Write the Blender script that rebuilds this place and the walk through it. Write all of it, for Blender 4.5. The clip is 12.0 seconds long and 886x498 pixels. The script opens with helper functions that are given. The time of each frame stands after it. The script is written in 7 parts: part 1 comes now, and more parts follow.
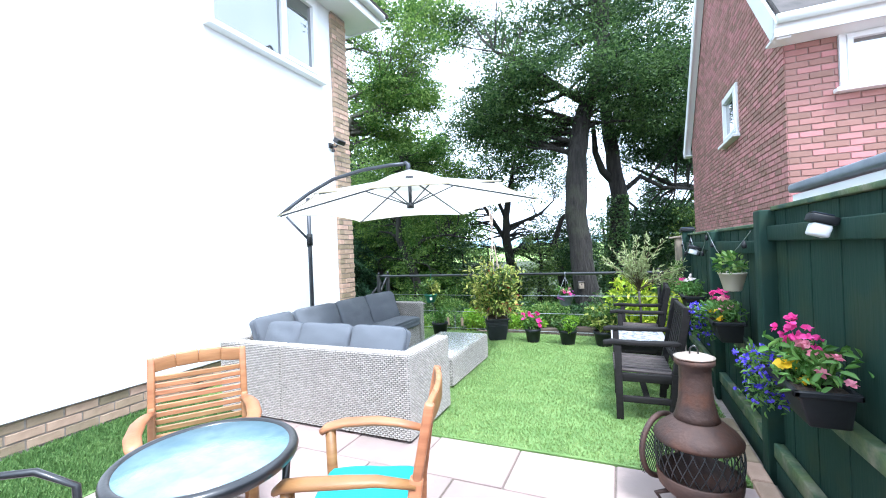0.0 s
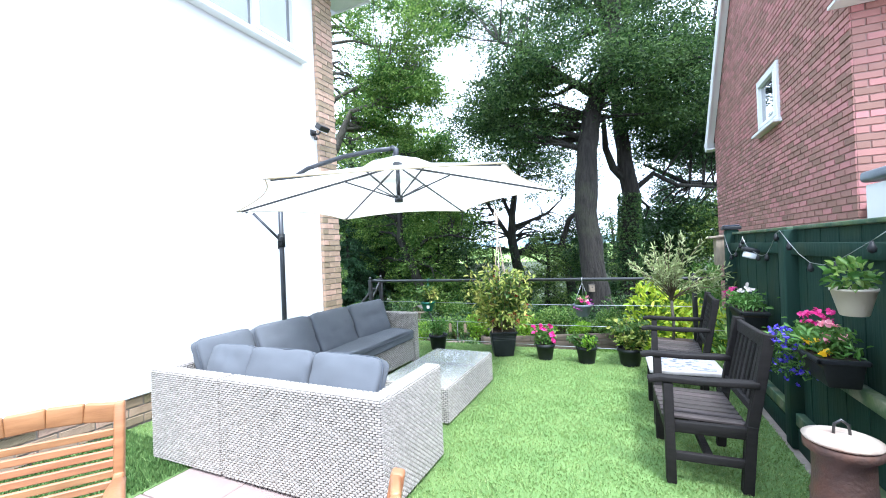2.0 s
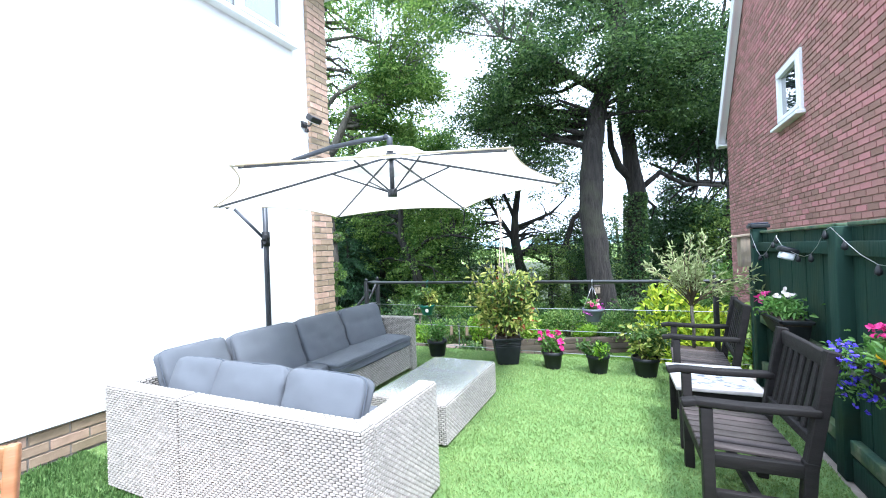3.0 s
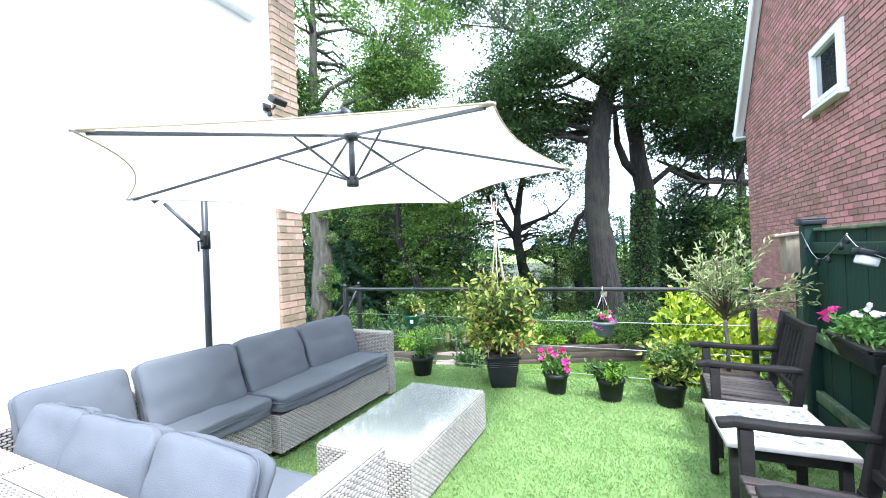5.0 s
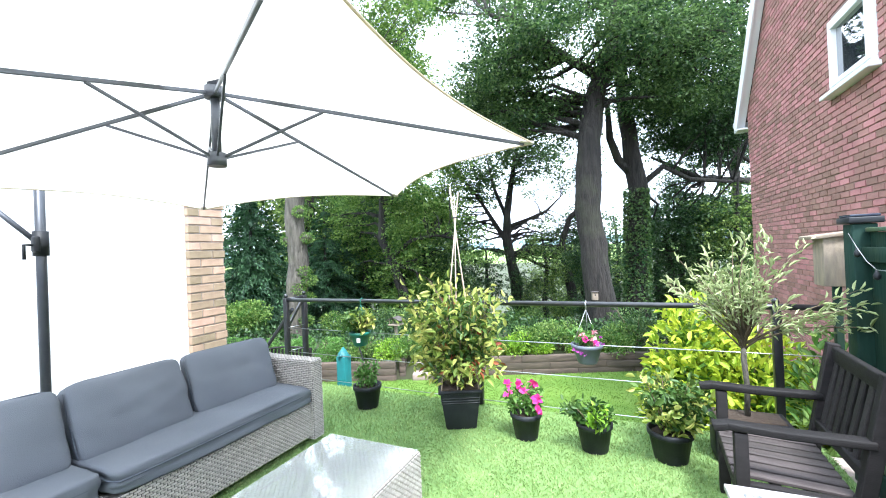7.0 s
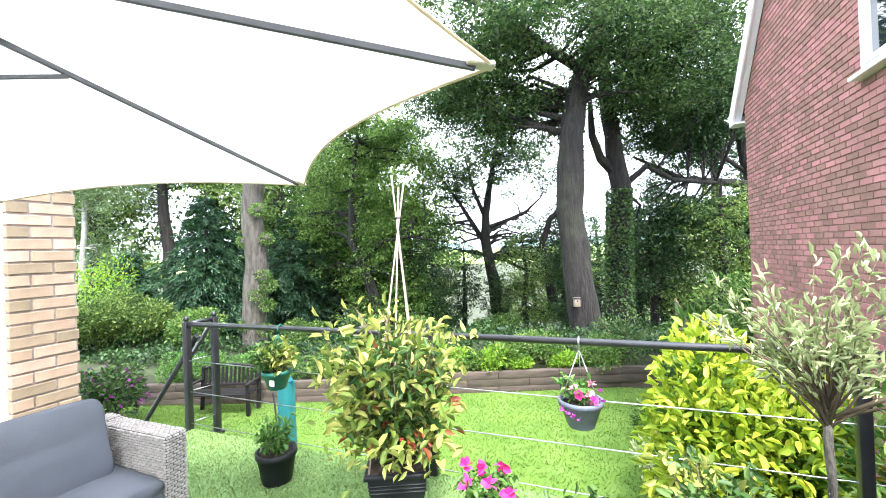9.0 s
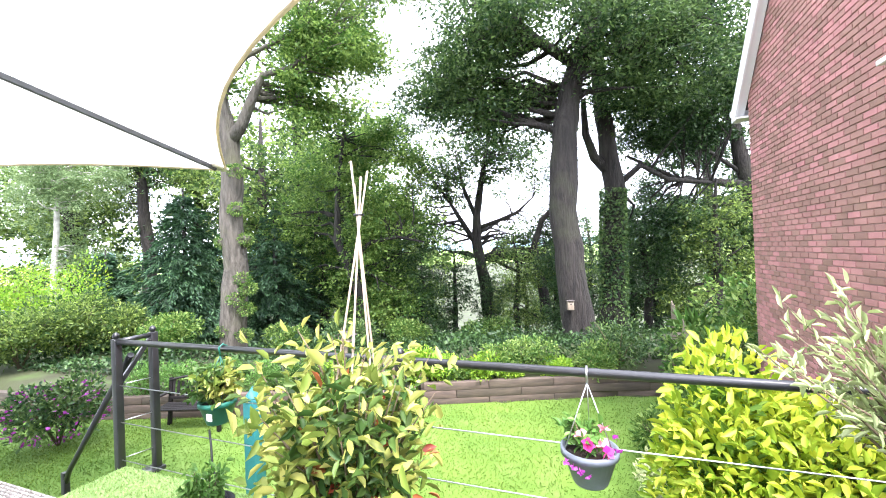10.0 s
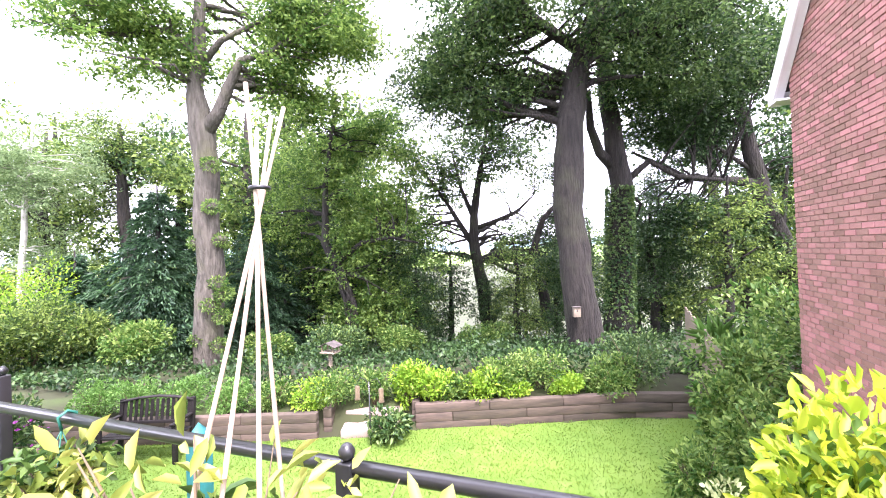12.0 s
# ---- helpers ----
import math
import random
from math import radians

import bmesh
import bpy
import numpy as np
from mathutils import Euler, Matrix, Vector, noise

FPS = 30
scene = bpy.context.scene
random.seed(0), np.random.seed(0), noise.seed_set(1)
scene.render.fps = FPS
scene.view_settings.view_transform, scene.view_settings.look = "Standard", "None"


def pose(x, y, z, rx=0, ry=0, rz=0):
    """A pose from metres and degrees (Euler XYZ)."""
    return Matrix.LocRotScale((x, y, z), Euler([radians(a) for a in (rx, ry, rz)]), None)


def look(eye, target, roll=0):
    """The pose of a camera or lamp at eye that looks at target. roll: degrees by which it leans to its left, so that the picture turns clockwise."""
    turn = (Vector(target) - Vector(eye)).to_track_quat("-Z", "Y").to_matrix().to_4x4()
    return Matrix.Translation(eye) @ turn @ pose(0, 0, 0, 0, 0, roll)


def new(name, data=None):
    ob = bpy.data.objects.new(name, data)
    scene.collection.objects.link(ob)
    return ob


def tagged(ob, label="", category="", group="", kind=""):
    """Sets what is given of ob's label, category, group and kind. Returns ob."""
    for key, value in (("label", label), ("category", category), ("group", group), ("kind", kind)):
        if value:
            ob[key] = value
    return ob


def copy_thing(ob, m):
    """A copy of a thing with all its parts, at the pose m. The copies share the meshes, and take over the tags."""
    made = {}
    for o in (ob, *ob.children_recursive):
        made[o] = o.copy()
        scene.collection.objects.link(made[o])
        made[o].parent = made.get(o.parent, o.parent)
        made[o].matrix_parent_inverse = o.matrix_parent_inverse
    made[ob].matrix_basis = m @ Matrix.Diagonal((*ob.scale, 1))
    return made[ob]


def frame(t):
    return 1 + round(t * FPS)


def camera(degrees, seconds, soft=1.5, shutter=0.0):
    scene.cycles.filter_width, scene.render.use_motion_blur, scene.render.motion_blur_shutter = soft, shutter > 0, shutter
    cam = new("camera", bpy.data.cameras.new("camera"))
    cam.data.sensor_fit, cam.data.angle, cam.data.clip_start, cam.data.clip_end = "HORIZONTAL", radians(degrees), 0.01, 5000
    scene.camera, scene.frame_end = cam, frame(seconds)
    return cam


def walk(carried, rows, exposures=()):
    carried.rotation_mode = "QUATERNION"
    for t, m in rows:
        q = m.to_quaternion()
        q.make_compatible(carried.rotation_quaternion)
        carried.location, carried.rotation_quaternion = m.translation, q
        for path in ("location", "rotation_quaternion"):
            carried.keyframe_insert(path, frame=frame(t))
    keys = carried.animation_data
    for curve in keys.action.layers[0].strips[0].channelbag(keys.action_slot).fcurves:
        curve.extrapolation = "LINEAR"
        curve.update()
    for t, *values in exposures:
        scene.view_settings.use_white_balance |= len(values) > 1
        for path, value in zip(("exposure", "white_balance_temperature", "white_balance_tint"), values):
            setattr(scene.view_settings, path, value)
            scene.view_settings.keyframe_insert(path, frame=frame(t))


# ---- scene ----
cam = camera(95.2, 12.0, soft=1.0)
METRES, EYE, TILT, LEAN, TURN = 5.35, 1.32, 0.0, 0.0, 23.7
ROWS = [
    (0.0, 0.0, 0.0, 0.0, 0.01, 0.17, 2.3),
    (0.5, 0.0005, 0.0374, -0.0001, 0.18, 0.14, 2.28),
    (1.0, 0.0029, 0.0745, 0.0001, 0.36, 0.17, 2.27),
    (1.5, 0.0094, 0.11, 0.0015, 0.54, 0.21, 2.3),
    (2.0, 0.0175, 0.1459, 0.0031, 0.73, 0.26, 2.31),
    (2.5, 0.0225, 0.1709, 0.0036, 0.9, 0.31, 2.25),
    (3.0, 0.0227, 0.2124, 0.0017, 1.06, 0.34, 2.23),
    (5.0, 0.0578, 0.3443, 0.0035, 1.59, 0.48, 2.36),
    (5.5, 0.074, 0.3726, 0.0007, 1.59, 0.47, 2.37),
    (6.0, 0.0916, 0.4155, 0.0035, 1.49, 0.45, 2.39),
    (6.5, 0.1091, 0.4522, 0.0081, 1.27, 0.41, 2.4),
    (7.0, 0.1301, 0.4993, 0.0093, 0.85, 0.38, 2.37),
    (9.0, 0.1779, 0.6848, 0.0232, -1.83, 0.29, 2.17),
    (9.5, 0.1919, 0.7338, 0.0253, -2.46, 0.3, 2.18),
    (10.0, 0.199, 0.7791, 0.027, -2.97, 0.32, 2.18),
    (10.5, 0.2026, 0.824, 0.028, -3.28, 0.33, 2.17),
    (11.0, 0.2033, 0.872, 0.0304, -3.47, 0.34, 2.16),
    (11.5, 0.2083, 0.9162, 0.03, -3.54, 0.38, 2.15),
    (12.0, 0.2143, 0.9644, 0.0307, -3.52, 0.43, 2.14),
]
walk(cam, [(t, pose(0, 0, EYE, TILT, LEAN, TURN) @ pose(METRES * x, METRES * y, METRES * z, 90 + pitch, roll, yaw)) for t, x, y, z, yaw, pitch, roll in ROWS], exposures=[(0.0, 1.56, 5650, 9), (3.0, 1.66, 5700, 10), (6.0, 1.92, 5850, 10), (9.5, 2.34, 6350, 17), (12.0, 2.56, 6500, 33)])

# ---- world and light ----
world = bpy.data.worlds.new("overcast")
scene.world = world
world.use_nodes = True
wn = world.node_tree
wn.nodes.clear()
w_out = wn.nodes.new("ShaderNodeOutputWorld")
w_bg = wn.nodes.new("ShaderNodeBackground")
w_sky = wn.nodes.new("ShaderNodeTexSky")
w_sky.sky_type = "NISHITA"
w_sky.sun_disc = False
w_sky.sun_elevation = radians(60)
w_sky.sun_rotation = radians(142)
w_mix = wn.nodes.new("ShaderNodeMixRGB")
w_noise = wn.nodes.new("ShaderNodeTexNoise")
w_noise.inputs["Scale"].default_value = 2.2
w_noise.inputs["Detail"].default_value = 5
w_ramp = wn.nodes.new("ShaderNodeValToRGB")
w_ramp.color_ramp.elements[0].position = 0.3
w_ramp.color_ramp.elements[0].color = (7.9, 8.9, 10.2, 1)
w_ramp.color_ramp.elements[1].position = 0.7
w_ramp.color_ramp.elements[1].color = (13.5, 14.6, 15.8, 1)
w_mix.inputs["Fac"].default_value = 0.86
wn.links.new(w_noise.outputs["Fac"], w_ramp.inputs["Fac"])
wn.links.new(w_sky.outputs["Color"], w_mix.inputs["Color1"])
wn.links.new(w_ramp.outputs["Color"], w_mix.inputs["Color2"])
wn.links.new(w_mix.outputs["Color"], w_bg.inputs["Color"])
wn.links.new(w_bg.outputs["Background"], w_out.inputs["Surface"])
w_bg.inputs["Strength"].default_value = 0.12

sun_lamp = bpy.data.lights.new("sun", "SUN")
sun_lamp.energy = 2.3
sun_lamp.angle = radians(14)
sun_lamp.color = (1.0, 0.97, 0.93)
sun = new("sun", sun_lamp)
sun.matrix_world = look((0, 0, 30), (-8.5, 10.8, 6.0))


# ---- materials ----
def mat(name, c1, c2=None, scale=6.0, rough=0.7, metal=0.0, bump=0.15, bscale=60.0, rnd="", rv=0.25,
        stretch=(1, 1, 1), detail=4.0, spec=0.5, through_light=0.0, coat=0.0, dirt=None, dscale=1.3, bdist=0.01):
    m = bpy.data.materials.new(name)
    m.use_nodes = True
    nt = m.node_tree
    n, ln = nt.nodes, nt.links
    p = n["Principled BSDF"]
    c2 = c2 or tuple(v * 0.8 for v in c1)
    tc = n.new("ShaderNodeTexCoord")
    mp = n.new("ShaderNodeMapping")
    mp.inputs["Scale"].default_value = stretch
    ln.new(tc.outputs["Object"], mp.inputs["Vector"])
    nz = n.new("ShaderNodeTexNoise")
    nz.inputs["Scale"].default_value = scale
    nz.inputs["Detail"].default_value = detail
    ln.new(mp.outputs["Vector"], nz.inputs["Vector"])
    rp = n.new("ShaderNodeValToRGB")
    rp.color_ramp.elements[0].position, rp.color_ramp.elements[1].position = 0.32, 0.68
    rp.color_ramp.elements[0].color, rp.color_ramp.elements[1].color = (*c1, 1), (*c2, 1)
    ln.new(nz.outputs["Fac"], rp.inputs["Fac"])
    col = rp.outputs["Color"]
    if dirt:
        dz = n.new("ShaderNodeTexNoise")
        dz.inputs["Scale"].default_value = dscale
        dz.inputs["Detail"].default_value = 7
        ln.new(tc.outputs["Object"], dz.inputs["Vector"])
        dr = n.new("ShaderNodeValToRGB")
        dr.color_ramp.elements[0].position, dr.color_ramp.elements[1].position = 0.5, 0.75
        ln.new(dz.outputs["Fac"], dr.inputs["Fac"])
        dm = n.new("ShaderNodeMixRGB")
        ln.new(dr.outputs["Color"], dm.inputs["Fac"])
        ln.new(col, dm.inputs["Color1"])
        dm.inputs["Color2"].default_value = (*dirt, 1)
        col = dm.outputs["Color"]
    if rnd:
        if rnd == "object":
            src = n.new("ShaderNodeObjectInfo").outputs["Random"]
        else:
            src = n.new("ShaderNodeNewGeometry").outputs["Random Per Island"]
        rr = n.new("ShaderNodeMapRange")
        rr.inputs["To Min"].default_value = 1 - rv
        rr.inputs["To Max"].default_value = 1 + rv
        ln.new(src, rr.inputs["Value"])
        hs = n.new("ShaderNodeHueSaturation")
        ln.new(rr.outputs["Result"], hs.inputs["Value"])
        hh = n.new("ShaderNodeMapRange")
        hh.inputs["To Min"].default_value = 0.5 + 0.06 * rv
        hh.inputs["To Max"].default_value = 0.5 - 0.06 * rv
        ln.new(src, hh.inputs["Value"])
        ln.new(hh.outputs["Result"], hs.inputs["Hue"])
        ln.new(col, hs.inputs["Color"])
        col = hs.outputs["Color"]
    ln.new(col, p.inputs["Base Color"])
    p.inputs["Roughness"].default_value = rough
    p.inputs["Metallic"].default_value = metal
    p.inputs["Specular IOR Level"].default_value = spec
    p.inputs["Coat Weight"].default_value = coat
    if bump:
        bz = n.new("ShaderNodeTexNoise")
        bz.inputs["Scale"].default_value = bscale
        bz.inputs["Detail"].default_value = 5
        ln.new(mp.outputs["Vector"], bz.inputs["Vector"])
        bp = n.new("ShaderNodeBump")
        bp.inputs["Strength"].default_value = bump
        bp.inputs["Distance"].default_value = bdist
        ln.new(bz.outputs["Fac"], bp.inputs["Height"])
        ln.new(bp.outputs["Normal"], p.inputs["Normal"])
    if through_light:
        tr = n.new("ShaderNodeBsdfTranslucent")
        ln.new(col, tr.inputs["Color"])
        mx = n.new("ShaderNodeMixShader")
        mx.inputs["Fac"].default_value = through_light
        ln.new(p.outputs["BSDF"], mx.inputs[1])
        ln.new(tr.outputs["BSDF"], mx.inputs[2])
        ln.new(mx.outputs["Shader"], n["Material Output"].inputs["Surface"])
    return m


def leaf_mat(name, c1, c2, rough=0.5, tl=0.3, scale=0.7):
    """Leaves: two greens by leaf, drifting slowly over the plant."""
    m = bpy.data.materials.new(name)
    m.use_nodes = True
    n, ln = m.node_tree.nodes, m.node_tree.links
    p = n["Principled BSDF"]
    g = n.new("ShaderNodeNewGeometry")
    tc = n.new("ShaderNodeTexCoord")
    nz = n.new("ShaderNodeTexNoise")
    nz.inputs["Scale"].default_value = scale
    ln.new(tc.outputs["Object"], nz.inputs["Vector"])
    ad = n.new("ShaderNodeMath")
    ad.operation = "MULTIPLY_ADD"
    pw = n.new("ShaderNodeMath")
    pw.operation = "POWER"
    ln.new(g.outputs["Random Per Island"], pw.inputs[0])
    pw.inputs[1].default_value = 2.2
    ln.new(pw.outputs[0], ad.inputs[0])
    ad.inputs[1].default_value = 1.0
    sb = n.new("ShaderNodeMath")
    sb.operation = "MULTIPLY_ADD"
    ln.new(nz.outputs["Fac"], sb.inputs[0])
    sb.inputs[1].default_value = 1.0
    sb.inputs[2].default_value = -0.42
    ln.new(sb.outputs[0], ad.inputs[2])
    ad.use_clamp = True
    mx = n.new("ShaderNodeMixRGB")
    ln.new(ad.outputs[0], mx.inputs["Fac"])
    mx.inputs["Color1"].default_value, mx.inputs["Color2"].default_value = (*c1, 1), (*c2, 1)
    ln.new(mx.outputs["Color"], p.inputs["Base Color"])
    p.inputs["Roughness"].default_value = rough
    p.inputs["Specular IOR Level"].default_value = 0.4
    tr = n.new("ShaderNodeBsdfTranslucent")
    ln.new(mx.outputs["Color"], tr.inputs["Color"])
    ms = n.new("ShaderNodeMixShader")
    ms.inputs["Fac"].default_value = tl
    ln.new(p.outputs["BSDF"], ms.inputs[1])
    ln.new(tr.outputs["BSDF"], ms.inputs[2])
    ln.new(ms.outputs["Shader"], n["Material Output"].inputs["Surface"])
    return m


RENDER = mat("white_render", (0.80, 0.81, 0.82), (0.74, 0.755, 0.775), scale=0.9, rough=0.85, bump=0.25, bscale=90, dirt=(0.70, 0.72, 0.74))
UPVC = mat("white_upvc", (0.80, 0.80, 0.80), (0.76, 0.77, 0.77), scale=3, rough=0.35, bump=0.02)
BUFF = mat("buff_brick", (0.44, 0.318, 0.222), (0.33, 0.233, 0.160), scale=9, rough=0.9, bump=0.5, bscale=120, rnd="object", rv=0.35)
RED = mat("red_brick", (0.36, 0.182, 0.158), (0.29, 0.142, 0.124), scale=3, rough=0.9, bump=0.4, bscale=120, rnd="object", rv=0.30)
RED_FAR = mat("red_brick_far", (0.36, 0.182, 0.158), (0.29, 0.142, 0.124), scale=3, rough=0.9, bump=0.4, bscale=120, rnd="island", rv=0.30)
MORTAR = mat("mortar", (0.34, 0.29, 0.25), (0.26, 0.22, 0.19), scale=20, rough=0.95, bump=0.4)
MORTAR_RED = mat("red_mortar", (0.30, 0.20, 0.175), (0.24, 0.155, 0.135), scale=14, rough=0.95, bump=0.4)
ROOF = mat("roof_tile", (0.10, 0.085, 0.08), (0.06, 0.055, 0.05), scale=8, rough=0.9)
LEAD = mat("lead_sheet", (0.33, 0.37, 0.42), (0.22, 0.25, 0.30), scale=5, rough=0.45, metal=0.5, bump=0.2, bscale=12)
GREEN = mat("green_fence_paint", (0.008, 0.030, 0.022), (0.012, 0.038, 0.027), scale=3, rough=0.72, bump=0.35, bscale=40, stretch=(1, 1, 0.12), dirt=(0.024, 0.042, 0.022), dscale=4, spec=0.22)
WORN = mat("worn_green_paint", (0.10, 0.14, 0.05), (0.02, 0.06, 0.04), scale=7, rough=0.75, bump=0.4, bscale=40, dirt=(0.22, 0.21, 0.15), dscale=9)
BLACK = mat("black_metal", (0.012, 0.013, 0.015), (0.02, 0.02, 0.022), scale=8, rough=0.32, metal=0.0, bump=0.05, coat=0.3)
ANTHRACITE = mat("anthracite_metal", (0.05, 0.055, 0.065), (0.07, 0.075, 0.085), scale=8, rough=0.4, metal=0.4, bump=0.04)
STEEL = mat("steel_wire", (0.55, 0.56, 0.58), (0.45, 0.46, 0.48), rough=0.3, metal=0.9, bump=0)
BLACK_PLASTIC = mat("black_plastic", (0.011, 0.0125, 0.015), (0.016, 0.018, 0.021), scale=12, spec=0.3, rough=0.5, bump=0.1)
GREY_PLASTIC = mat("grey_plastic", (0.13, 0.15, 0.18), (0.10, 0.115, 0.14), scale=10, rough=0.5, bump=0.08)
GREEN_PLASTIC = mat("green_plastic", (0.01, 0.14, 0.10), (0.012, 0.11, 0.08), scale=10, rough=0.45, bump=0.05)
CREAM_PLASTIC = mat("cream_plastic", (0.50, 0.46, 0.38), (0.42, 0.38, 0.31), scale=6, rough=0.5)
TEAL = mat("teal_paint", (0.015, 0.17, 0.18), (0.012, 0.13, 0.14), scale=9, rough=0.55, bump=0.2)
SOIL = mat("soil", (0.030, 0.020, 0.014), (0.05, 0.034, 0.022), scale=30, rough=1, bump=0.9, bscale=90)
TEAK = mat("oiled_teak", (0.40, 0.19, 0.08), (0.27, 0.115, 0.045), scale=5, rough=0.45, bump=0.15, bscale=30, stretch=(1, 1, 6), rnd="object", rv=0.2)
DARKWOOD = mat("dark_stained_wood", (0.014, 0.0125, 0.0125), (0.021, 0.0185, 0.0185), scale=7, spec=0.2, rough=0.65, bump=0.25, bscale=60, stretch=(1, 6, 6), rnd="object", rv=0.3)
SEATWOOD = mat("faded_dark_wood", (0.075, 0.062, 0.059), (0.048, 0.040, 0.038), scale=7, spec=0.25, rough=0.65, bump=0.25, bscale=60, stretch=(1, 6, 6), rnd="object", rv=0.3)
RATTAN = mat("grey_rattan", (0.47, 0.435, 0.395), (0.36, 0.33, 0.30), scale=60, rough=0.8, spec=0.25, bump=0.1, rnd="island", rv=0.14)
# near-black rattan tone paints the shade between the strands
RATTAN_SHADE = mat("rattan_gap_shade", (0.075, 0.068, 0.06), (0.055, 0.05, 0.044), scale=50, rough=0.8)
CUSHION = mat("slate_cushion_fabric", (0.122, 0.133, 0.153), (0.104, 0.114, 0.132), scale=3, rough=0.85, bump=0.35, bscale=260)
CUSHION_SEAM = mat("cushion_piping", (0.085, 0.097, 0.118), (0.07, 0.08, 0.10), scale=6, rough=0.85, bump=0.2, bscale=260)
TURQUOISE = mat("turquoise_fabric", (0.03, 0.36, 0.38), (0.025, 0.30, 0.33), scale=4, rough=0.85, bump=0.3, bscale=240)
CANVAS = mat("white_canvas", (0.88, 0.87, 0.84), (0.85, 0.84, 0.80), scale=2, rough=0.8, bump=0.15, bscale=200, through_light=0.78)
HEM = mat("canvas_hem", (0.62, 0.55, 0.40), (0.54, 0.48, 0.35), scale=20, rough=0.85, bump=0.2, bscale=200, through_light=0.5)
# clear sheet glass; a white diffuse share paints in the canopy's bright reflection
SHEET = bpy.data.materials.new("sheet_glass")
SHEET.use_nodes = True
sheet_n, sheet_l = SHEET.node_tree.nodes, SHEET.node_tree.links
sheet_clear, sheet_gloss, sheet_mix = sheet_n.new("ShaderNodeBsdfTransparent"), sheet_n.new("ShaderNodeBsdfGlossy"), sheet_n.new("ShaderNodeMixShader")
sheet_clear.inputs["Color"].default_value = (0.93, 0.96, 0.95, 1)
sheet_gloss.inputs["Roughness"].default_value = 0.04
sheet_mix.inputs["Fac"].default_value = 0.26
sheet_l.new(sheet_clear.outputs["BSDF"], sheet_mix.inputs[1])
sheet_l.new(sheet_gloss.outputs["BSDF"], sheet_mix.inputs[2])
sheet_milky_glare, sheet_top = sheet_n.new("ShaderNodeBsdfDiffuse"), sheet_n.new("ShaderNodeMixShader")
sheet_milky_glare.inputs["Color"].default_value = (0.72, 0.73, 0.71, 1)
sheet_top.inputs["Fac"].default_value = 0.2
sheet_l.new(sheet_mix.outputs["Shader"], sheet_top.inputs[1])
sheet_l.new(sheet_milky_glare.outputs["BSDF"], sheet_top.inputs[2])
sheet_l.new(sheet_top.outputs["Shader"], sheet_n["Material Output"].inputs["Surface"])
PANE = mat("window_pane", (0.025, 0.032, 0.036), (0.035, 0.042, 0.046), scale=2, rough=0.02, bump=0, spec=1.0, coat=1.0)
PANE.node_tree.nodes["Principled BSDF"].inputs["IOR"].default_value = 2.1
FROST = mat("rippled_glass_top", (0.24, 0.36, 0.41), (0.17, 0.28, 0.33), scale=14, rough=0.13, bump=0.25, bscale=55, spec=0.8)
RUST = mat("rusted_cast_iron", (0.10, 0.055, 0.042), (0.055, 0.036, 0.032), scale=9, rough=0.65, metal=0.3, bump=0.35, bscale=70, dirt=(0.16, 0.065, 0.035), dscale=6)
LIDMETAL = mat("pale_lid_metal", (0.55, 0.48, 0.42), (0.42, 0.34, 0.28), scale=7, rough=0.5, metal=0.3, dirt=(0.25, 0.13, 0.08), dscale=9)
SLAB = mat("sandstone_slab", (0.37, 0.285, 0.255), (0.29, 0.228, 0.212), scale=3, rough=0.85, bump=0.3, bscale=30, rnd="object", rv=0.18, dirt=(0.30, 0.24, 0.21), dscale=5)
JOINT = mat("slab_joint", (0.20, 0.16, 0.13), (0.14, 0.115, 0.10), scale=30, rough=1)
TURF = mat("turf_backing", (0.14, 0.25, 0.07), (0.20, 0.32, 0.10), scale=5, rough=0.9, bump=1.0, bscale=220)
BLADE = leaf_mat("turf_blade", (0.21, 0.335, 0.09), (0.45, 0.56, 0.235), rough=0.55, tl=0.2, scale=2.5)
# darker copy of the turf blade: weaker pile sheen is put into the colour
LOW_SHEEN_BLADE = leaf_mat("low_sheen_turf_blade", (0.075, 0.165, 0.04), (0.17, 0.28, 0.085), rough=0.6, tl=0.15, scale=2.5)
LAWN = mat("lawn", (0.075, 0.155, 0.015), (0.112, 0.20, 0.024), scale=1.2, rough=0.95, bump=0.5, bscale=70, dirt=(0.13, 0.21, 0.04), dscale=2.5)
LAWN_BLADE = leaf_mat("lawn_blade", (0.08, 0.165, 0.016), (0.21, 0.30, 0.047), rough=0.6, tl=0.35, scale=0.6)
EARTH = mat("woodland_floor", (0.045, 0.060, 0.020), (0.03, 0.028, 0.016), scale=0.5, rough=1, bump=0.8, bscale=6, dirt=(0.06, 0.10, 0.025))
SLEEPER = mat("weathered_sleeper", (0.125, 0.094, 0.073), (0.07, 0.055, 0.045), scale=6, rough=0.9, bump=0.5, bscale=30, stretch=(0.3, 1, 3), rnd="object", rv=0.3)
PALEWOOD = mat("pale_weathered_wood", (0.32, 0.26, 0.19), (0.22, 0.18, 0.14), scale=9, rough=0.85, bump=0.3, stretch=(4, 4, 1))
BAMBOO = mat("bamboo_cane", (0.46, 0.37, 0.29), (0.34, 0.255, 0.195), scale=9, rough=0.5, bump=0.1, stretch=(1, 1, 0.2), rnd="object", rv=0.25)
BARK = mat("oak_bark", (0.042, 0.037, 0.032), (0.016, 0.014, 0.013), scale=7, rough=1, bump=1.0, bscale=14, stretch=(1.6, 1.6, 0.25), dirt=(0.045, 0.048, 0.03), bdist=0.10)
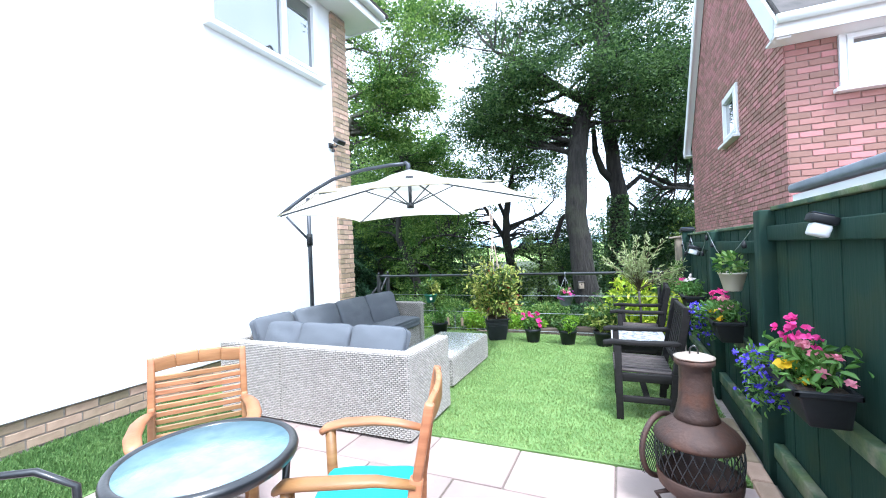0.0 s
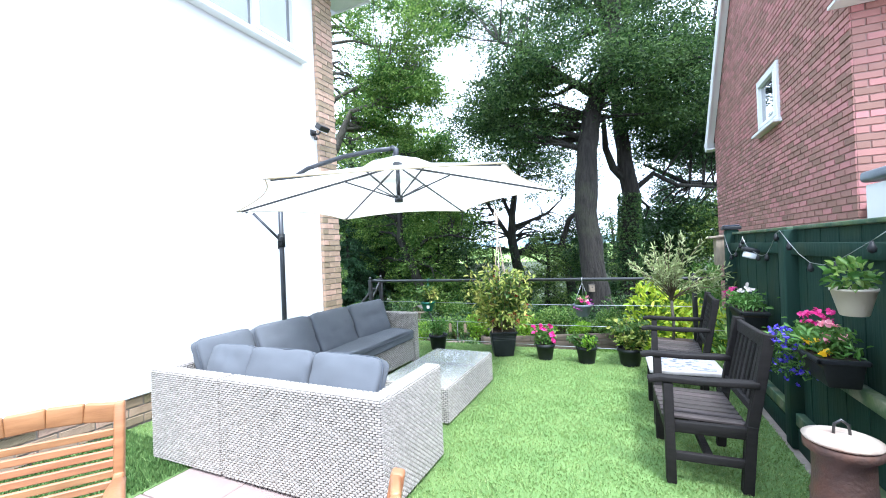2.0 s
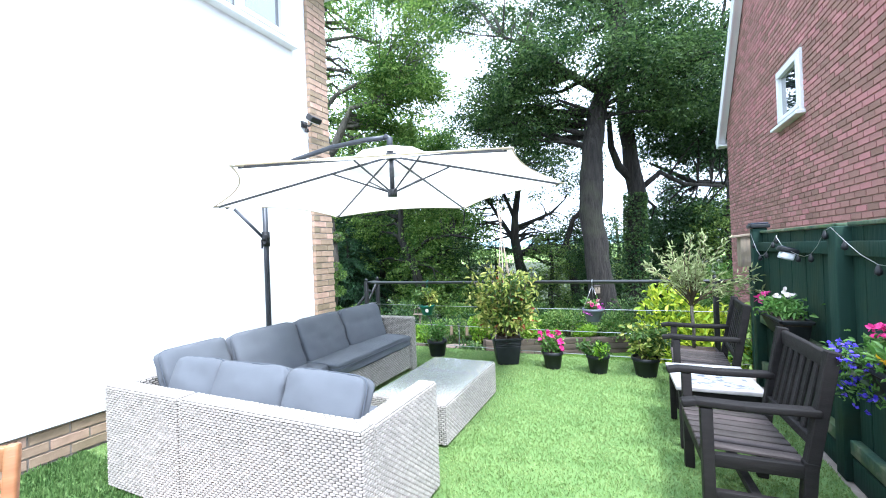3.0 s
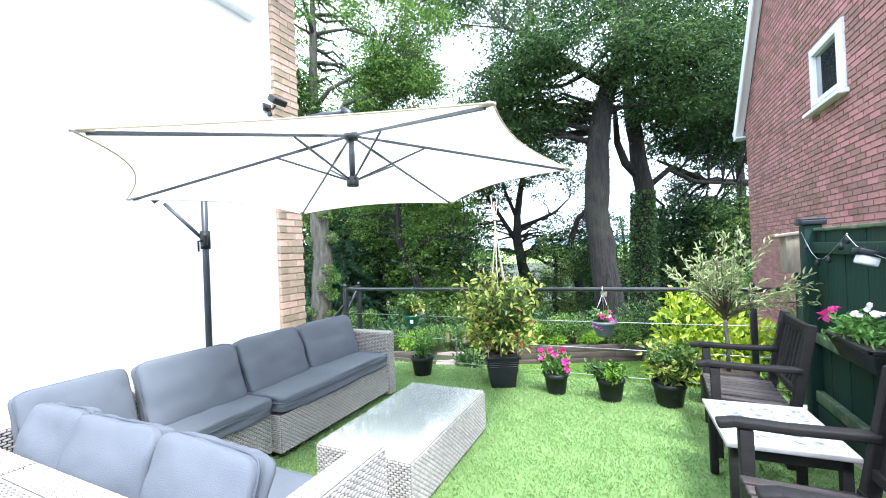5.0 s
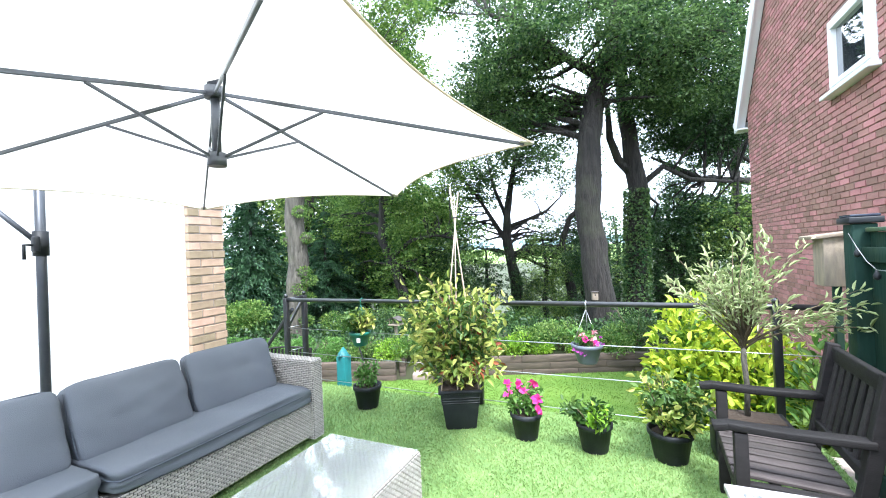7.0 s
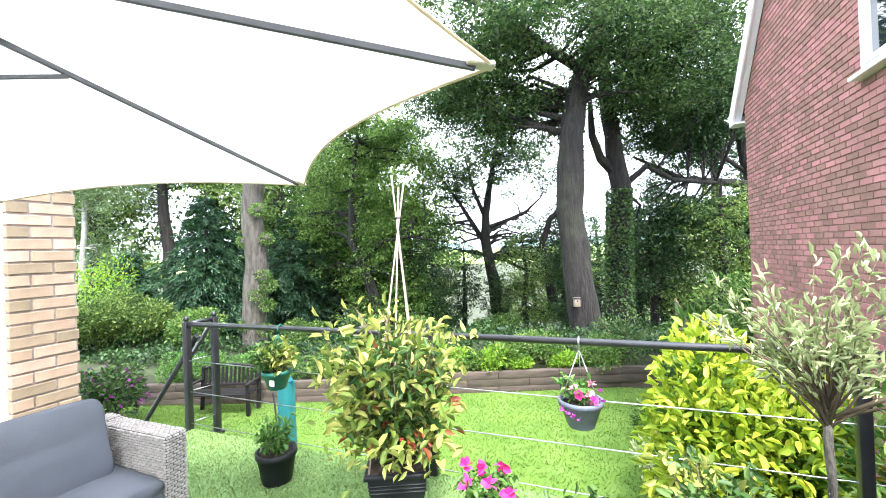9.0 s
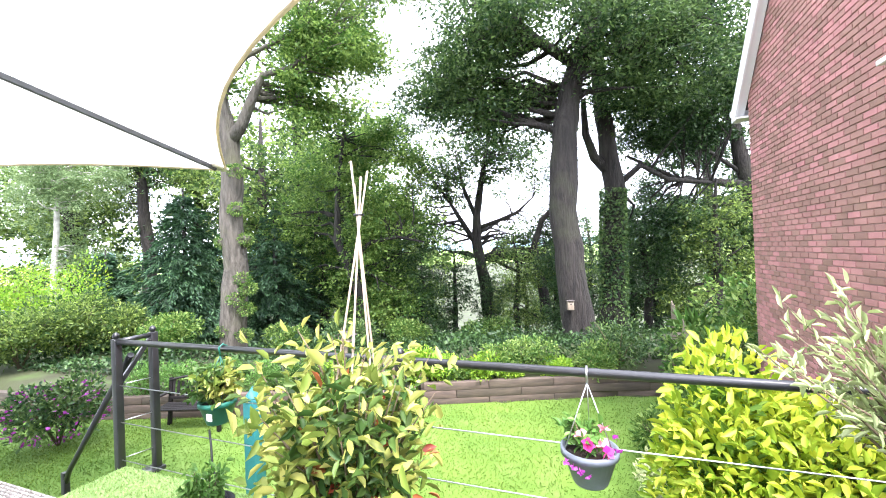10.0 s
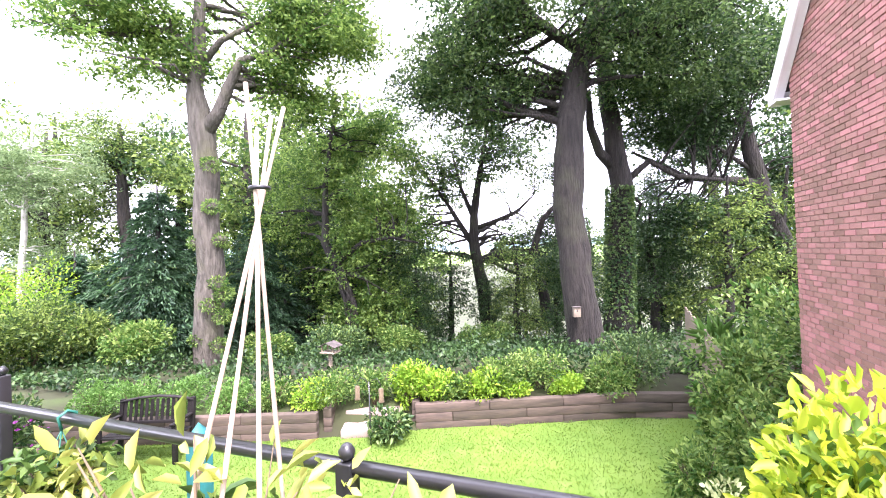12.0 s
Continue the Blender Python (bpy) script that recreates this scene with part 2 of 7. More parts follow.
PALE_BARK = mat("pale_lichened_bark", (0.14, 0.126, 0.104), (0.062, 0.056, 0.046), scale=7, rough=1, bump=1.0, bscale=16, stretch=(1.6, 1.6, 0.3), dirt=(0.10, 0.10, 0.06), bdist=0.08)
BIRCH = mat("birch_bark", (0.55, 0.53, 0.48), (0.30, 0.28, 0.25), scale=5, rough=0.9, bump=0.4)
TWIG = mat("twig", (0.16, 0.12, 0.075), (0.10, 0.075, 0.045), scale=20, rough=0.9)
OAK_LEAF = leaf_mat("oak_leaf", (0.016, 0.050, 0.016), (0.135, 0.22, 0.065), tl=0.5)
# darker copy of the leaf greens: woodland shade is put into the colour
SHADE_TINTED_LEAF = leaf_mat("shade_tinted_leaf", (0.014, 0.045, 0.014), (0.08, 0.16, 0.045), tl=0.25)
OAK_BRIGHT = leaf_mat("bright_oak_leaf", (0.045, 0.125, 0.022), (0.30, 0.44, 0.10), tl=0.5)
MID_LEAF = leaf_mat("mid_green_leaf", (0.024, 0.072, 0.018), (0.28, 0.39, 0.09), tl=0.5)
FIR_LEAF = leaf_mat("dark_conifer_needle", (0.014, 0.048, 0.024), (0.09, 0.20, 0.08), tl=0.25)
BIRCH_LEAF = leaf_mat("birch_leaf", (0.12, 0.20, 0.08), (0.34, 0.46, 0.22), tl=0.45)
LIME_LEAF = leaf_mat("lime_green_leaf", (0.16, 0.34, 0.03), (0.36, 0.52, 0.05), tl=0.4)
IVY_LEAF = leaf_mat("ivy_leaf", (0.02, 0.07, 0.02), (0.18, 0.28, 0.08), tl=0.25)
SHRUB_LEAF = leaf_mat("shrub_leaf", (0.04, 0.13, 0.02), (0.30, 0.42, 0.11), tl=0.4, scale=3)
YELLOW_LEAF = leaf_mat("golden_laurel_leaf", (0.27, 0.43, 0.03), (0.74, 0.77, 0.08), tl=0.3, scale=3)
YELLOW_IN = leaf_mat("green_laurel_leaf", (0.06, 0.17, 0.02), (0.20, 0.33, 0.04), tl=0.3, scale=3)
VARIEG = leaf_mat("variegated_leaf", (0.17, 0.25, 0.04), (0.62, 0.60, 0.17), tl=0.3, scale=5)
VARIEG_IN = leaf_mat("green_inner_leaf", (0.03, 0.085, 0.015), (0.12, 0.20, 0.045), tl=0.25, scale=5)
REDLEAF = leaf_mat("red_tinged_leaf", (0.30, 0.05, 0.03), (0.45, 0.20, 0.06), tl=0.3, scale=5)
OLIVE_LEAF = leaf_mat("olive_leaf", (0.30, 0.37, 0.15), (0.56, 0.61, 0.33), tl=0.2, scale=4)
HERB_LEAF = leaf_mat("herb_leaf", (0.07, 0.19, 0.03), (0.20, 0.36, 0.09), tl=0.3, scale=8)
PINK = leaf_mat("pink_petal", (0.65, 0.03, 0.24), (0.85, 0.10, 0.40), tl=0.3, scale=9)
PALEPINK = leaf_mat("pale_pink_petal", (0.75, 0.22, 0.32), (0.85, 0.45, 0.50), tl=0.3, scale=9)
BLUE = leaf_mat("blue_lobelia_petal", (0.06, 0.04, 0.55), (0.20, 0.14, 0.75), tl=0.3, scale=9)
YELLOW = leaf_mat("yellow_petal", (0.85, 0.55, 0.01), (0.9, 0.68, 0.05), tl=0.3, scale=9)
PURPLE = leaf_mat("purple_petal", (0.30, 0.03, 0.28), (0.50, 0.10, 0.45), tl=0.3, scale=9)
WHITE_PETAL = leaf_mat("white_petal", (0.75, 0.65, 0.62), (0.85, 0.8, 0.78), tl=0.3, scale=9)
MOSAIC = mat("grey_mosaic", (0.60, 0.61, 0.63), (0.13, 0.14, 0.17), scale=28, rough=0.25, bump=0.15, bscale=30)
TABLE_EDGE = mat("grey_wood_edge", (0.40, 0.38, 0.38), (0.30, 0.28, 0.28), scale=14, rough=0.6, stretch=(1, 6, 1))
LAMP_WHITE = mat("lamp_diffuser", (0.70, 0.72, 0.74), (0.62, 0.64, 0.66), rough=0.3, bump=0)
SOLAR = mat("solar_panel", (0.015, 0.02, 0.035), (0.03, 0.04, 0.06), scale=30, rough=0.15, bump=0)
# the far hill's pale blue-green has distance haze mixed into it
FAR_HILL = mat("haze_tinted_far_hill", (0.30, 0.42, 0.46), (0.24, 0.36, 0.38), scale=0.004, rough=1, bump=0)
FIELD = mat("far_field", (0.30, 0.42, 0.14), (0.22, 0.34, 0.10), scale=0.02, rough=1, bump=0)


# ---- builders ----
def part(name, bm, material, parent=None, label=""):
    me = bpy.data.meshes.new(name)
    bm.to_mesh(me)
    bm.free()
    me.materials.append(material)
    ob = new(name, me)
    if parent is not None:
        ob.parent = parent
    if label:
        ob["label"] = label
    return ob


def thing(name, x, y, z, rz=0.0, label="", category="", group="", kind=""):
    ob = new(name)
    ob.matrix_basis = pose(x, y, z, 0, 0, rz)
    ob.empty_display_size = 0.1
    return tagged(ob, label, category, group, kind)


def raw(name, verts, faces, material, parent=None, label="", smooth=False):
    me = bpy.data.meshes.new(name)
    me.from_pydata(verts, [], faces)
    me.materials.append(material)
    if smooth:
        me.polygons.foreach_set("use_smooth", [True] * len(me.polygons))
    ob = new(name, me)
    if parent is not None:
        ob.parent = parent
    if label:
        ob["label"] = label
    return ob


def box(x0, y0, z0, x1, y1, z1, bevel=0.0, seg=2, bm=None, m=None):
    b = bmesh.new()
    bmesh.ops.create_cube(b, size=1.0)
    for v in b.verts:
        v.co = Vector(((x0 + x1) / 2 + v.co.x * (x1 - x0), (y0 + y1) / 2 + v.co.y * (y1 - y0), (z0 + z1) / 2 + v.co.z * (z1 - z0)))
    if bevel:
        bmesh.ops.bevel(b, geom=list(b.edges), offset=bevel, segments=seg, profile=0.5, affect="EDGES")
        if seg > 1:
            for f in b.faces:
                f.smooth = True
    if m is not None:
        b.transform(m)
    if bm is None:
        return b
    tmp = bpy.data.meshes.new("tmp")
    b.to_mesh(tmp)
    b.free()
    bm.from_mesh(tmp)
    bpy.data.meshes.remove(tmp)
    return bm


def join(*bms):
    out = bmesh.new()
    for b in bms:
        tmp = bpy.data.meshes.new("tmp")
        b.to_mesh(tmp)
        b.free()
        out.from_mesh(tmp)
        bpy.data.meshes.remove(tmp)
    return out


def tube(points, radii, sides=8, closed=False, flat=1.0):
    """A tapered tube along points; closed: a ring."""
    pts = [Vector(p) for p in points]
    if not isinstance(radii, (list, tuple)):
        radii = [radii] * len(pts)
    bm = bmesh.new()
    rings = []
    prev = None
    count = len(pts)
    for i, p in enumerate(pts):
        if closed:
            d = pts[(i + 1) % count] - pts[i - 1]
        else:
            d = pts[min(i + 1, count - 1)] - pts[max(i - 1, 0)]
        d.normalize()
        if prev is None:
            ref = Vector((0, 0, 1)) if abs(d.z) < 0.9 else Vector((1, 0, 0))
            u = d.cross(ref).normalized()
        else:
            u = (prev - d * prev.dot(d)).normalized()
        prev = u
        w = d.cross(u)
        rings.append([bm.verts.new(p + (u * math.cos(a) + w * math.sin(a) * flat) * radii[i]) for a in (2 * math.pi * k / sides for k in range(sides))])
    for i in range(count if closed else count - 1):
        r0, r1 = rings[i], rings[(i + 1) % count]
        for k in range(sides):
            f = bm.faces.new((r0[k], r0[(k + 1) % sides], r1[(k + 1) % sides], r1[k]))
            f.smooth = True
    if not closed:
        bm.faces.new(rings[0][::-1])
        bm.faces.new(rings[-1])
    return bm


def lathe(profile, sides=24, cx=0.0, cy=0.0):
    """A turned shape from (radius, height) pairs."""
    bm = bmesh.new()
    rings = []
    for r, z in profile:
        rings.append([bm.verts.new((cx + r * math.cos(2 * math.pi * k / sides), cy + r * math.sin(2 * math.pi * k / sides), z)) for k in range(sides)])
    for r0, r1 in zip(rings, rings[1:]):
        for k in range(sides):
            f = bm.faces.new((r0[k], r0[(k + 1) % sides], r1[(k + 1) % sides], r1[k]))
            f.smooth = True
    bm.faces.new(rings[0][::-1])
    bm.faces.new(rings[-1])
    return bm


def bar(p, q, w, h, bevel=0.004, up=(0, 0, 1)):
    """A straight beam of section w x h from p to q."""
    p, q = Vector(p), Vector(q)
    d = (q - p)
    length = d.length
    d.normalize()
    u = Vector(up)
    side = d.cross(u)
    if side.length < 1e-4:
        u = Vector((0, 1, 0))
        side = d.cross(u)
    side.normalize()
    u = side.cross(d)
    m = Matrix(((side.x, d.x, u.x, p.x), (side.y, d.y, u.y, p.y), (side.z, d.z, u.z, p.z), (0, 0, 0, 1)))
    return box(-w / 2, 0, -h / 2, w / 2, length, h / 2, bevel, 1 if bevel < 0.006 else 2, m=m)


def cushion(sx, sy, sz, seed=0, puff=0.35, nx=12, k=8.0):
    """A stuffed cushion, centred, with soft edges, seams and creases."""
    bm = bmesh.new()
    bmesh.ops.create_cube(bm, size=1.0)
    bmesh.ops.subdivide_edges(bm, edges=list(bm.edges), cuts=nx, use_grid_fill=True)
    for v in bm.verts:
        x, y, z = v.co.x * 2, v.co.y * 2, v.co.z * 2
        n = (abs(x) ** k + abs(y) ** k + abs(z) ** k) ** (1 / k)
        x, y, z = x / n, y / n, z / n
        bulge = (1 - x * x) * (1 - y * y)
        zz = z * (1 - puff + puff * bulge ** 0.6)
        w = noise.noise(Vector((x * 2.2 + seed * 7.1, y * 2.2, z * 1.5))) * 0.09 + noise.noise(Vector((x * 5 + seed * 3.3, y * 4, z * 3))) * 0.04
        v.co = Vector((x * sx / 2 * (1 + w * 0.35), y * sy / 2 * (1 + w * 0.35), zz * sz / 2 * (1 + w * 1.6)))
    for f in bm.faces:
        f.smooth = True
    return bm


def leaf_mesh(name, centres, axes, size, material, parent, width=0.45, spread=1.0, seed=1, droop=0.0, label="", fold=0.18, vary=0.35, fine=False):
    """Many folded leaves, four corners each, in one mesh. axes: the way each leaf points."""
    rng = np.random.default_rng(seed)
    c = np.asarray(centres, float)
    count = len(c)
    a = np.asarray(axes, float) + rng.normal(size=(count, 3)) * spread
    a[:, 2] -= droop
    a /= np.linalg.norm(a, axis=1)[:, None] + 1e-9
    r = rng.normal(size=(count, 3)) * 0.7 + np.array([0, 0, 1.0])
    s = np.cross(a, r)
    s /= np.linalg.norm(s, axis=1)[:, None] + 1e-9
    nrm = np.cross(s, a)
    ln = size * (1 + vary * (rng.random(count) * 2 - 1))
    wd = ln * width * (0.8 + 0.4 * rng.random(count))
    if fine:
        v = np.empty((count, 6, 3))
        v[:, 0] = c
        v[:, 3] = c + a * ln[:, None] - nrm * (ln * 0.12)[:, None]
        for i1, i2, f, g in ((1, 5, 0.28, 0.43), (2, 4, 0.66, 0.40)):
            mid = c + a * (ln * f)[:, None] + nrm * (ln * fold * 0.7)[:, None]
            v[:, i1] = mid + s * (wd * g)[:, None]
            v[:, i2] = mid - s * (wd * g)[:, None]
        me = bpy.data.meshes.new(name)
        me.vertices.add(count * 6)
        me.vertices.foreach_set("co", v.reshape(-1))
        idx = (np.arange(count)[:, None] * 6 + np.array([[0, 1, 2, 3, 0, 3, 4, 5]])).reshape(-1)
        me.loops.add(count * 8)
        me.loops.foreach_set("vertex_index", idx.astype(np.int32))
        me.polygons.add(count * 2)
        me.polygons.foreach_set("loop_start", (np.arange(count * 2) * 4).astype(np.int32))
        me.update(calc_edges=True)
        me.materials.append(material)
        ob = new(name, me)
        if parent is not None:
            ob.parent = parent
        if label:
            ob["label"] = label
        return ob
    v = np.empty((count, 4, 3))
    v[:, 0] = c
    v[:, 1] = c + a * (ln * 0.45)[:, None] + s * (wd / 2)[:, None] + nrm * (ln * fold)[:, None]
    v[:, 2] = c + a * ln[:, None]
    v[:, 3] = c + a * (ln * 0.45)[:, None] - s * (wd / 2)[:, None] + nrm * (ln * fold)[:, None]
    me = bpy.data.meshes.new(name)
    me.vertices.add(count * 4)
    me.vertices.foreach_set("co", v.reshape(-1))
    base = np.arange(count)[:, None] * 4
    idx = (base + np.array([[0, 1, 2, 0, 2, 3]])).reshape(-1)
    me.loops.add(count * 6)
    me.loops.foreach_set("vertex_index", idx.astype(np.int32))
    me.polygons.add(count * 2)
    me.polygons.foreach_set("loop_start", (np.arange(count * 2) * 3).astype(np.int32))
    me.update(calc_edges=True)
    me.materials.append(material)
    ob = new(name, me)
    if parent is not None:
        ob.parent = parent
    if label:
        ob["label"] = label
    return ob


def ball_points(rng, count, radius, shell=0.55):
    """Points in an ellipsoid, most near its skin, and their ways outwards."""
    d = rng.normal(size=(count, 3))
    d /= np.linalg.norm(d, axis=1)[:, None]
    r = shell + (1 - shell) * rng.random(count) ** 0.6
    return d * r[:, None] * np.asarray(radius), d


def clumps(rng, centres, sizes, per, flat=0.6):
    """Leaf places in small level sprays round clump centres, with the ways outwards."""
    pts, ways = [], []
    for c, s in zip(centres, sizes):
        k = max(2, int(per * (0.6 + 0.8 * rng.random()) / 13))
        d = rng.normal(size=(k, 3))
        d /= np.linalg.norm(d, axis=1)[:, None]
        r = s * (0.25 + 0.85 * rng.random(k) ** 0.6)
        spray = np.asarray(c) + d * r[:, None] * np.array([1, 1, flat])
        q = rng.normal(size=(k, 13, 3)) * np.array([0.21, 0.21, 0.07]) * s
        q[:, :, 2] -= 0.5 * (q[:, :, 0] ** 2 + q[:, :, 1] ** 2) / s
        pts.append((spray[:, None, :] + q).reshape(-1, 3))
        w = q / (np.linalg.norm(q, axis=2)[:, :, None] + 1e-6) + d[:, None, :] * 0.6
        ways.append((w * np.array([1, 1, 0.6])).reshape(-1, 3))
    return np.concatenate(pts), np.concatenate(ways)


def bricks(parent, origin, u, normal, length, height, material, far_material, seed=1, near=None, holes=(), top=None, brick_len=0.215, brick_h=0.065, joint=0.010, depth=0.012):
    """Stretcher-bond brickwork: single pieces within near(u, z), the rest joined. holes: u0, z0, u1, z1. top(u): the wall's height there."""
    u, normal, origin = Vector(u), Vector(normal), Vector(origin)
    rng = random.Random(seed)
    shared = {}
    rest_v, rest_f = [], []
    pitch, course = brick_len + joint, brick_h + joint

    def shape(w):
        ch = 0.004
        out = [(0, 0, 0), (w, 0, 0), (w, 0, brick_h), (0, 0, brick_h), (ch, depth, ch), (w - ch, depth, ch), (w - ch, depth, brick_h - ch), (ch, depth, brick_h - ch)]
        return out, [(4, 5, 6, 7), (0, 1, 5, 4), (1, 2, 6, 5), (2, 3, 7, 6), (3, 0, 4, 7)]

    rows = int(height / course)
    count = 0
    for r in range(rows):
        z = r * course
        a = -(pitch / 2) if r % 2 else 0.0
        while a < length - 0.02:
            x0, x1 = max(a, 0.0), min(a + brick_len, length)
            a += pitch
            spans = [(x0, x1)]
            for h0, hz0, h1, hz1 in holes:
                if z + brick_h > hz0 and z < hz1:
                    cut = []
                    for s0, s1 in spans:
                        if s1 <= h0 or s0 >= h1:
                            cut.append((s0, s1))
                        else:
                            if s0 < h0:
                                cut.append((s0, h0 - 0.004))
                            if s1 > h1:
                                cut.append((h1 + 0.004, s1))
                    spans = cut
            for s0, s1 in spans:
                w = s1 - s0
                if w < 0.02 or (top is not None and z + brick_h > top((s0 + s1) / 2)):
                    continue
                out = rng.uniform(-0.002, 0.002)
                place = origin + u * s0 + normal * out + Vector((0, 0, z))
                if near is not None and near((s0 + s1) / 2, z) and count < 300:
                    count += 1
                    key = round(w, 2)
                    if key not in shared:
                        vs, fs = shape(w)
                        me = bpy.data.meshes.new("brick")
                        me.from_pydata([tuple(u * p[0] + normal * p[1] + Vector((0, 0, p[2]))) for p in vs], [], fs)
                        me.materials.append(material)
                        shared[key] = me
                    ob = new("brick", shared[key])
                    ob.location = place
                    ob.parent = parent
                else:
                    vs, fs = shape(w)
                    b = len(rest_v)
                    rest_v.extend(tuple(place + u * p[0] + normal * p[1] + Vector((0, 0, p[2]))) for p in vs)
                    rest_f.extend(tuple(i + b for i in f) for f in fs)
    if rest_v:
        ob = raw("brickwork", rest_v, rest_f, far_material, parent)
        tagged(ob, kind="stuff")


# ---- ground ----
def wall_line(x):
    return float(np.interp(x, [-30, -14, -10.4, -5.5, -4.05, -0.35, 3, 30], [8.5, 8.8, 9.1, 10.85, 11.63, 13.15, 13.9, 14.2]))


def ground_height(x, y):
    back = y - wall_line(x)
    if back <= 0.1:
        z = -1.64
    else:
        z = -1.64 + 0.42 * min(1.0, (back - 0.1) / 0.5)
        if back > 3:
            z -= 0.17 * (min(back, 60) - 3) + 0.06 * max(0, min(back, 400) - 60)
        z += 0.25 * noise.noise(Vector((x * 0.25, y * 0.25, 0))) * min(1, back / 4)
    return z


gx = [-3000, -1200, -500, -220, -120, -70] + list(np.arange(-45, -14, 3.0)) + list(np.arange(-14, 6, 0.5)) + list(np.arange(6, 46, 4.0)) + [70, 120, 220, 500, 1200, 3000]
gy = [-600, -150, -60, -20, -8, 0, 4, 6] + list(np.arange(7, 20, 0.5)) + list(np.arange(20, 60, 3.0)) + [70, 90, 120, 180, 260, 400, 700, 1300, 2600, 4000]
gv = [(float(x), float(y), ground_height(x, y)) for y in gy for x in gx]
nx = len(gx)
gf = [(j * nx + i, j * nx + i + 1, (j + 1) * nx + i + 1, (j + 1) * nx + i) for j in range(len(gy) - 1) for i in range(nx - 1)]
tagged(raw("ground", gv, gf, EARTH, smooth=True), "shady leaf-strewn woodland floor sloping down to a valley", "ground", kind="structure")

lx = np.arange(-15, 1.61, 0.4)
lv, lf = [], []
for i, x in enumerate(lx):
    y1 = wall_line(x) + 0.05
    for j in range(13):
        y = 5.0 + (y1 - 5.0) * j / 12
        lv.append((float(x), y, -1.60 + 0.03 * noise.noise(Vector((x * 0.4, y * 0.4, 3)))))
for i in range(len(lx) - 1):
    for j in range(12):
        lf.append((i * 13 + j, (i + 1) * 13 + j, (i + 1) * 13 + j + 1, i * 13 + j + 1))
tagged(raw("lawn", lv, lf, LAWN, smooth=True), "bright mown green lawn below the terrace", "lawn", kind="structure")
rng = np.random.default_rng(5)
count = 70000
bx = rng.random(count) * 12 - 11
by = np.array([6.3 + (wall_line(x) - 6.3) * r for x, r in zip(bx, rng.random(count))])
tagged(leaf_mesh("grass_blades", np.stack([bx, by, np.full(count, -1.60)], 1), np.tile([0, 0, 1.0], (count, 1)), 0.035, LAWN_BLADE, None, width=0.2, spread=0.9, seed=6), "short blades of the mown lawn", "grass", kind="stuff")

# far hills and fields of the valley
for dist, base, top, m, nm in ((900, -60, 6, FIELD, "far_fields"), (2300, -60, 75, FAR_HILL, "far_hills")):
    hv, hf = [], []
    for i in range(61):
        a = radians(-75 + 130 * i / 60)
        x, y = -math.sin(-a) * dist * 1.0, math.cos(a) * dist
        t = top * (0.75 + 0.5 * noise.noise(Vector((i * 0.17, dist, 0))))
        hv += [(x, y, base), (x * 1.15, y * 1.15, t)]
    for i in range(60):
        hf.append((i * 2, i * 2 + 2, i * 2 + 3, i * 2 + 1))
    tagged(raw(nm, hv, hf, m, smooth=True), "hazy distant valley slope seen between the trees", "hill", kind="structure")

# ---- terrace ----
tagged(part("terrace_base", box(-3.95, -4.0, -1.7, 0.86, 6.10, -0.045), MORTAR), "rendered base that carries the raised terrace", "terrace", kind="structure")
turf = tagged(part("artificial_turf", join(box(-3.95, 2.62, -0.04, 0.66, 6.16, -0.004), box(-3.95, -4.0, -0.04, -2.86, 2.616, -0.004)), TURF), "soft green artificial turf laid over the terrace", "turf", kind="structure")
count = 125000
bx = rng.random(count) * 4.6 - 3.94
by = rng.random(count) * 3.53 + 2.63
tilt = np.stack([np.sin(bx * 1.3) * 0.15, np.cos(by * 0.9 + bx) * 0.2 - 0.2, np.full(count, 1.0)], 1)
tagged(leaf_mesh("turf_blades", np.stack([bx, by, np.full(count, -0.006)], 1), tilt, 0.019, BLADE, None, width=0.22, spread=0.55, seed=8), "fine plastic blades of the artificial turf", "turf", kind="stuff")
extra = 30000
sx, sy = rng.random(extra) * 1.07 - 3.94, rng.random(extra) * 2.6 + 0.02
tagged(leaf_mesh("turf_blades", np.stack([sx, sy, np.full(extra, -0.006)], 1), np.tile([0, 0.1, 1.0], (extra, 1)), 0.030, LOW_SHEEN_BLADE, None, width=0.18, spread=0.3, seed=9), "longer blades of the turf strip beside the house, low sheen put into their colour", "turf", kind="stuff")
tagged(part("patio_bed", box(-2.852, -4.0, -0.043, 0.66, 2.60, -0.012), JOINT), "mortar bed under the patio slabs", "patio", kind="structure")


# ---- white house ----
WX, PX = -3.95, -3.895
Y_PIER0, Y_PIER1 = 5.0, 5.345
house = thing("white_house", 0, 0, 0, label="white rendered house wall with a buff brick corner pier", category="house", kind="structure")
WIN = (2.98, 3.86, 4.72, 5.0)
wall_bm = bmesh.new()
outline = [(-5, 0.24), (Y_PIER1 - 0.004, 0.24), (Y_PIER1 - 0.004, 5.05), (-5, 5.05)]
inner = [(WIN[0], WIN[1]), (WIN[2], WIN[1]), (WIN[2], WIN[3]), (WIN[0], WIN[3])]
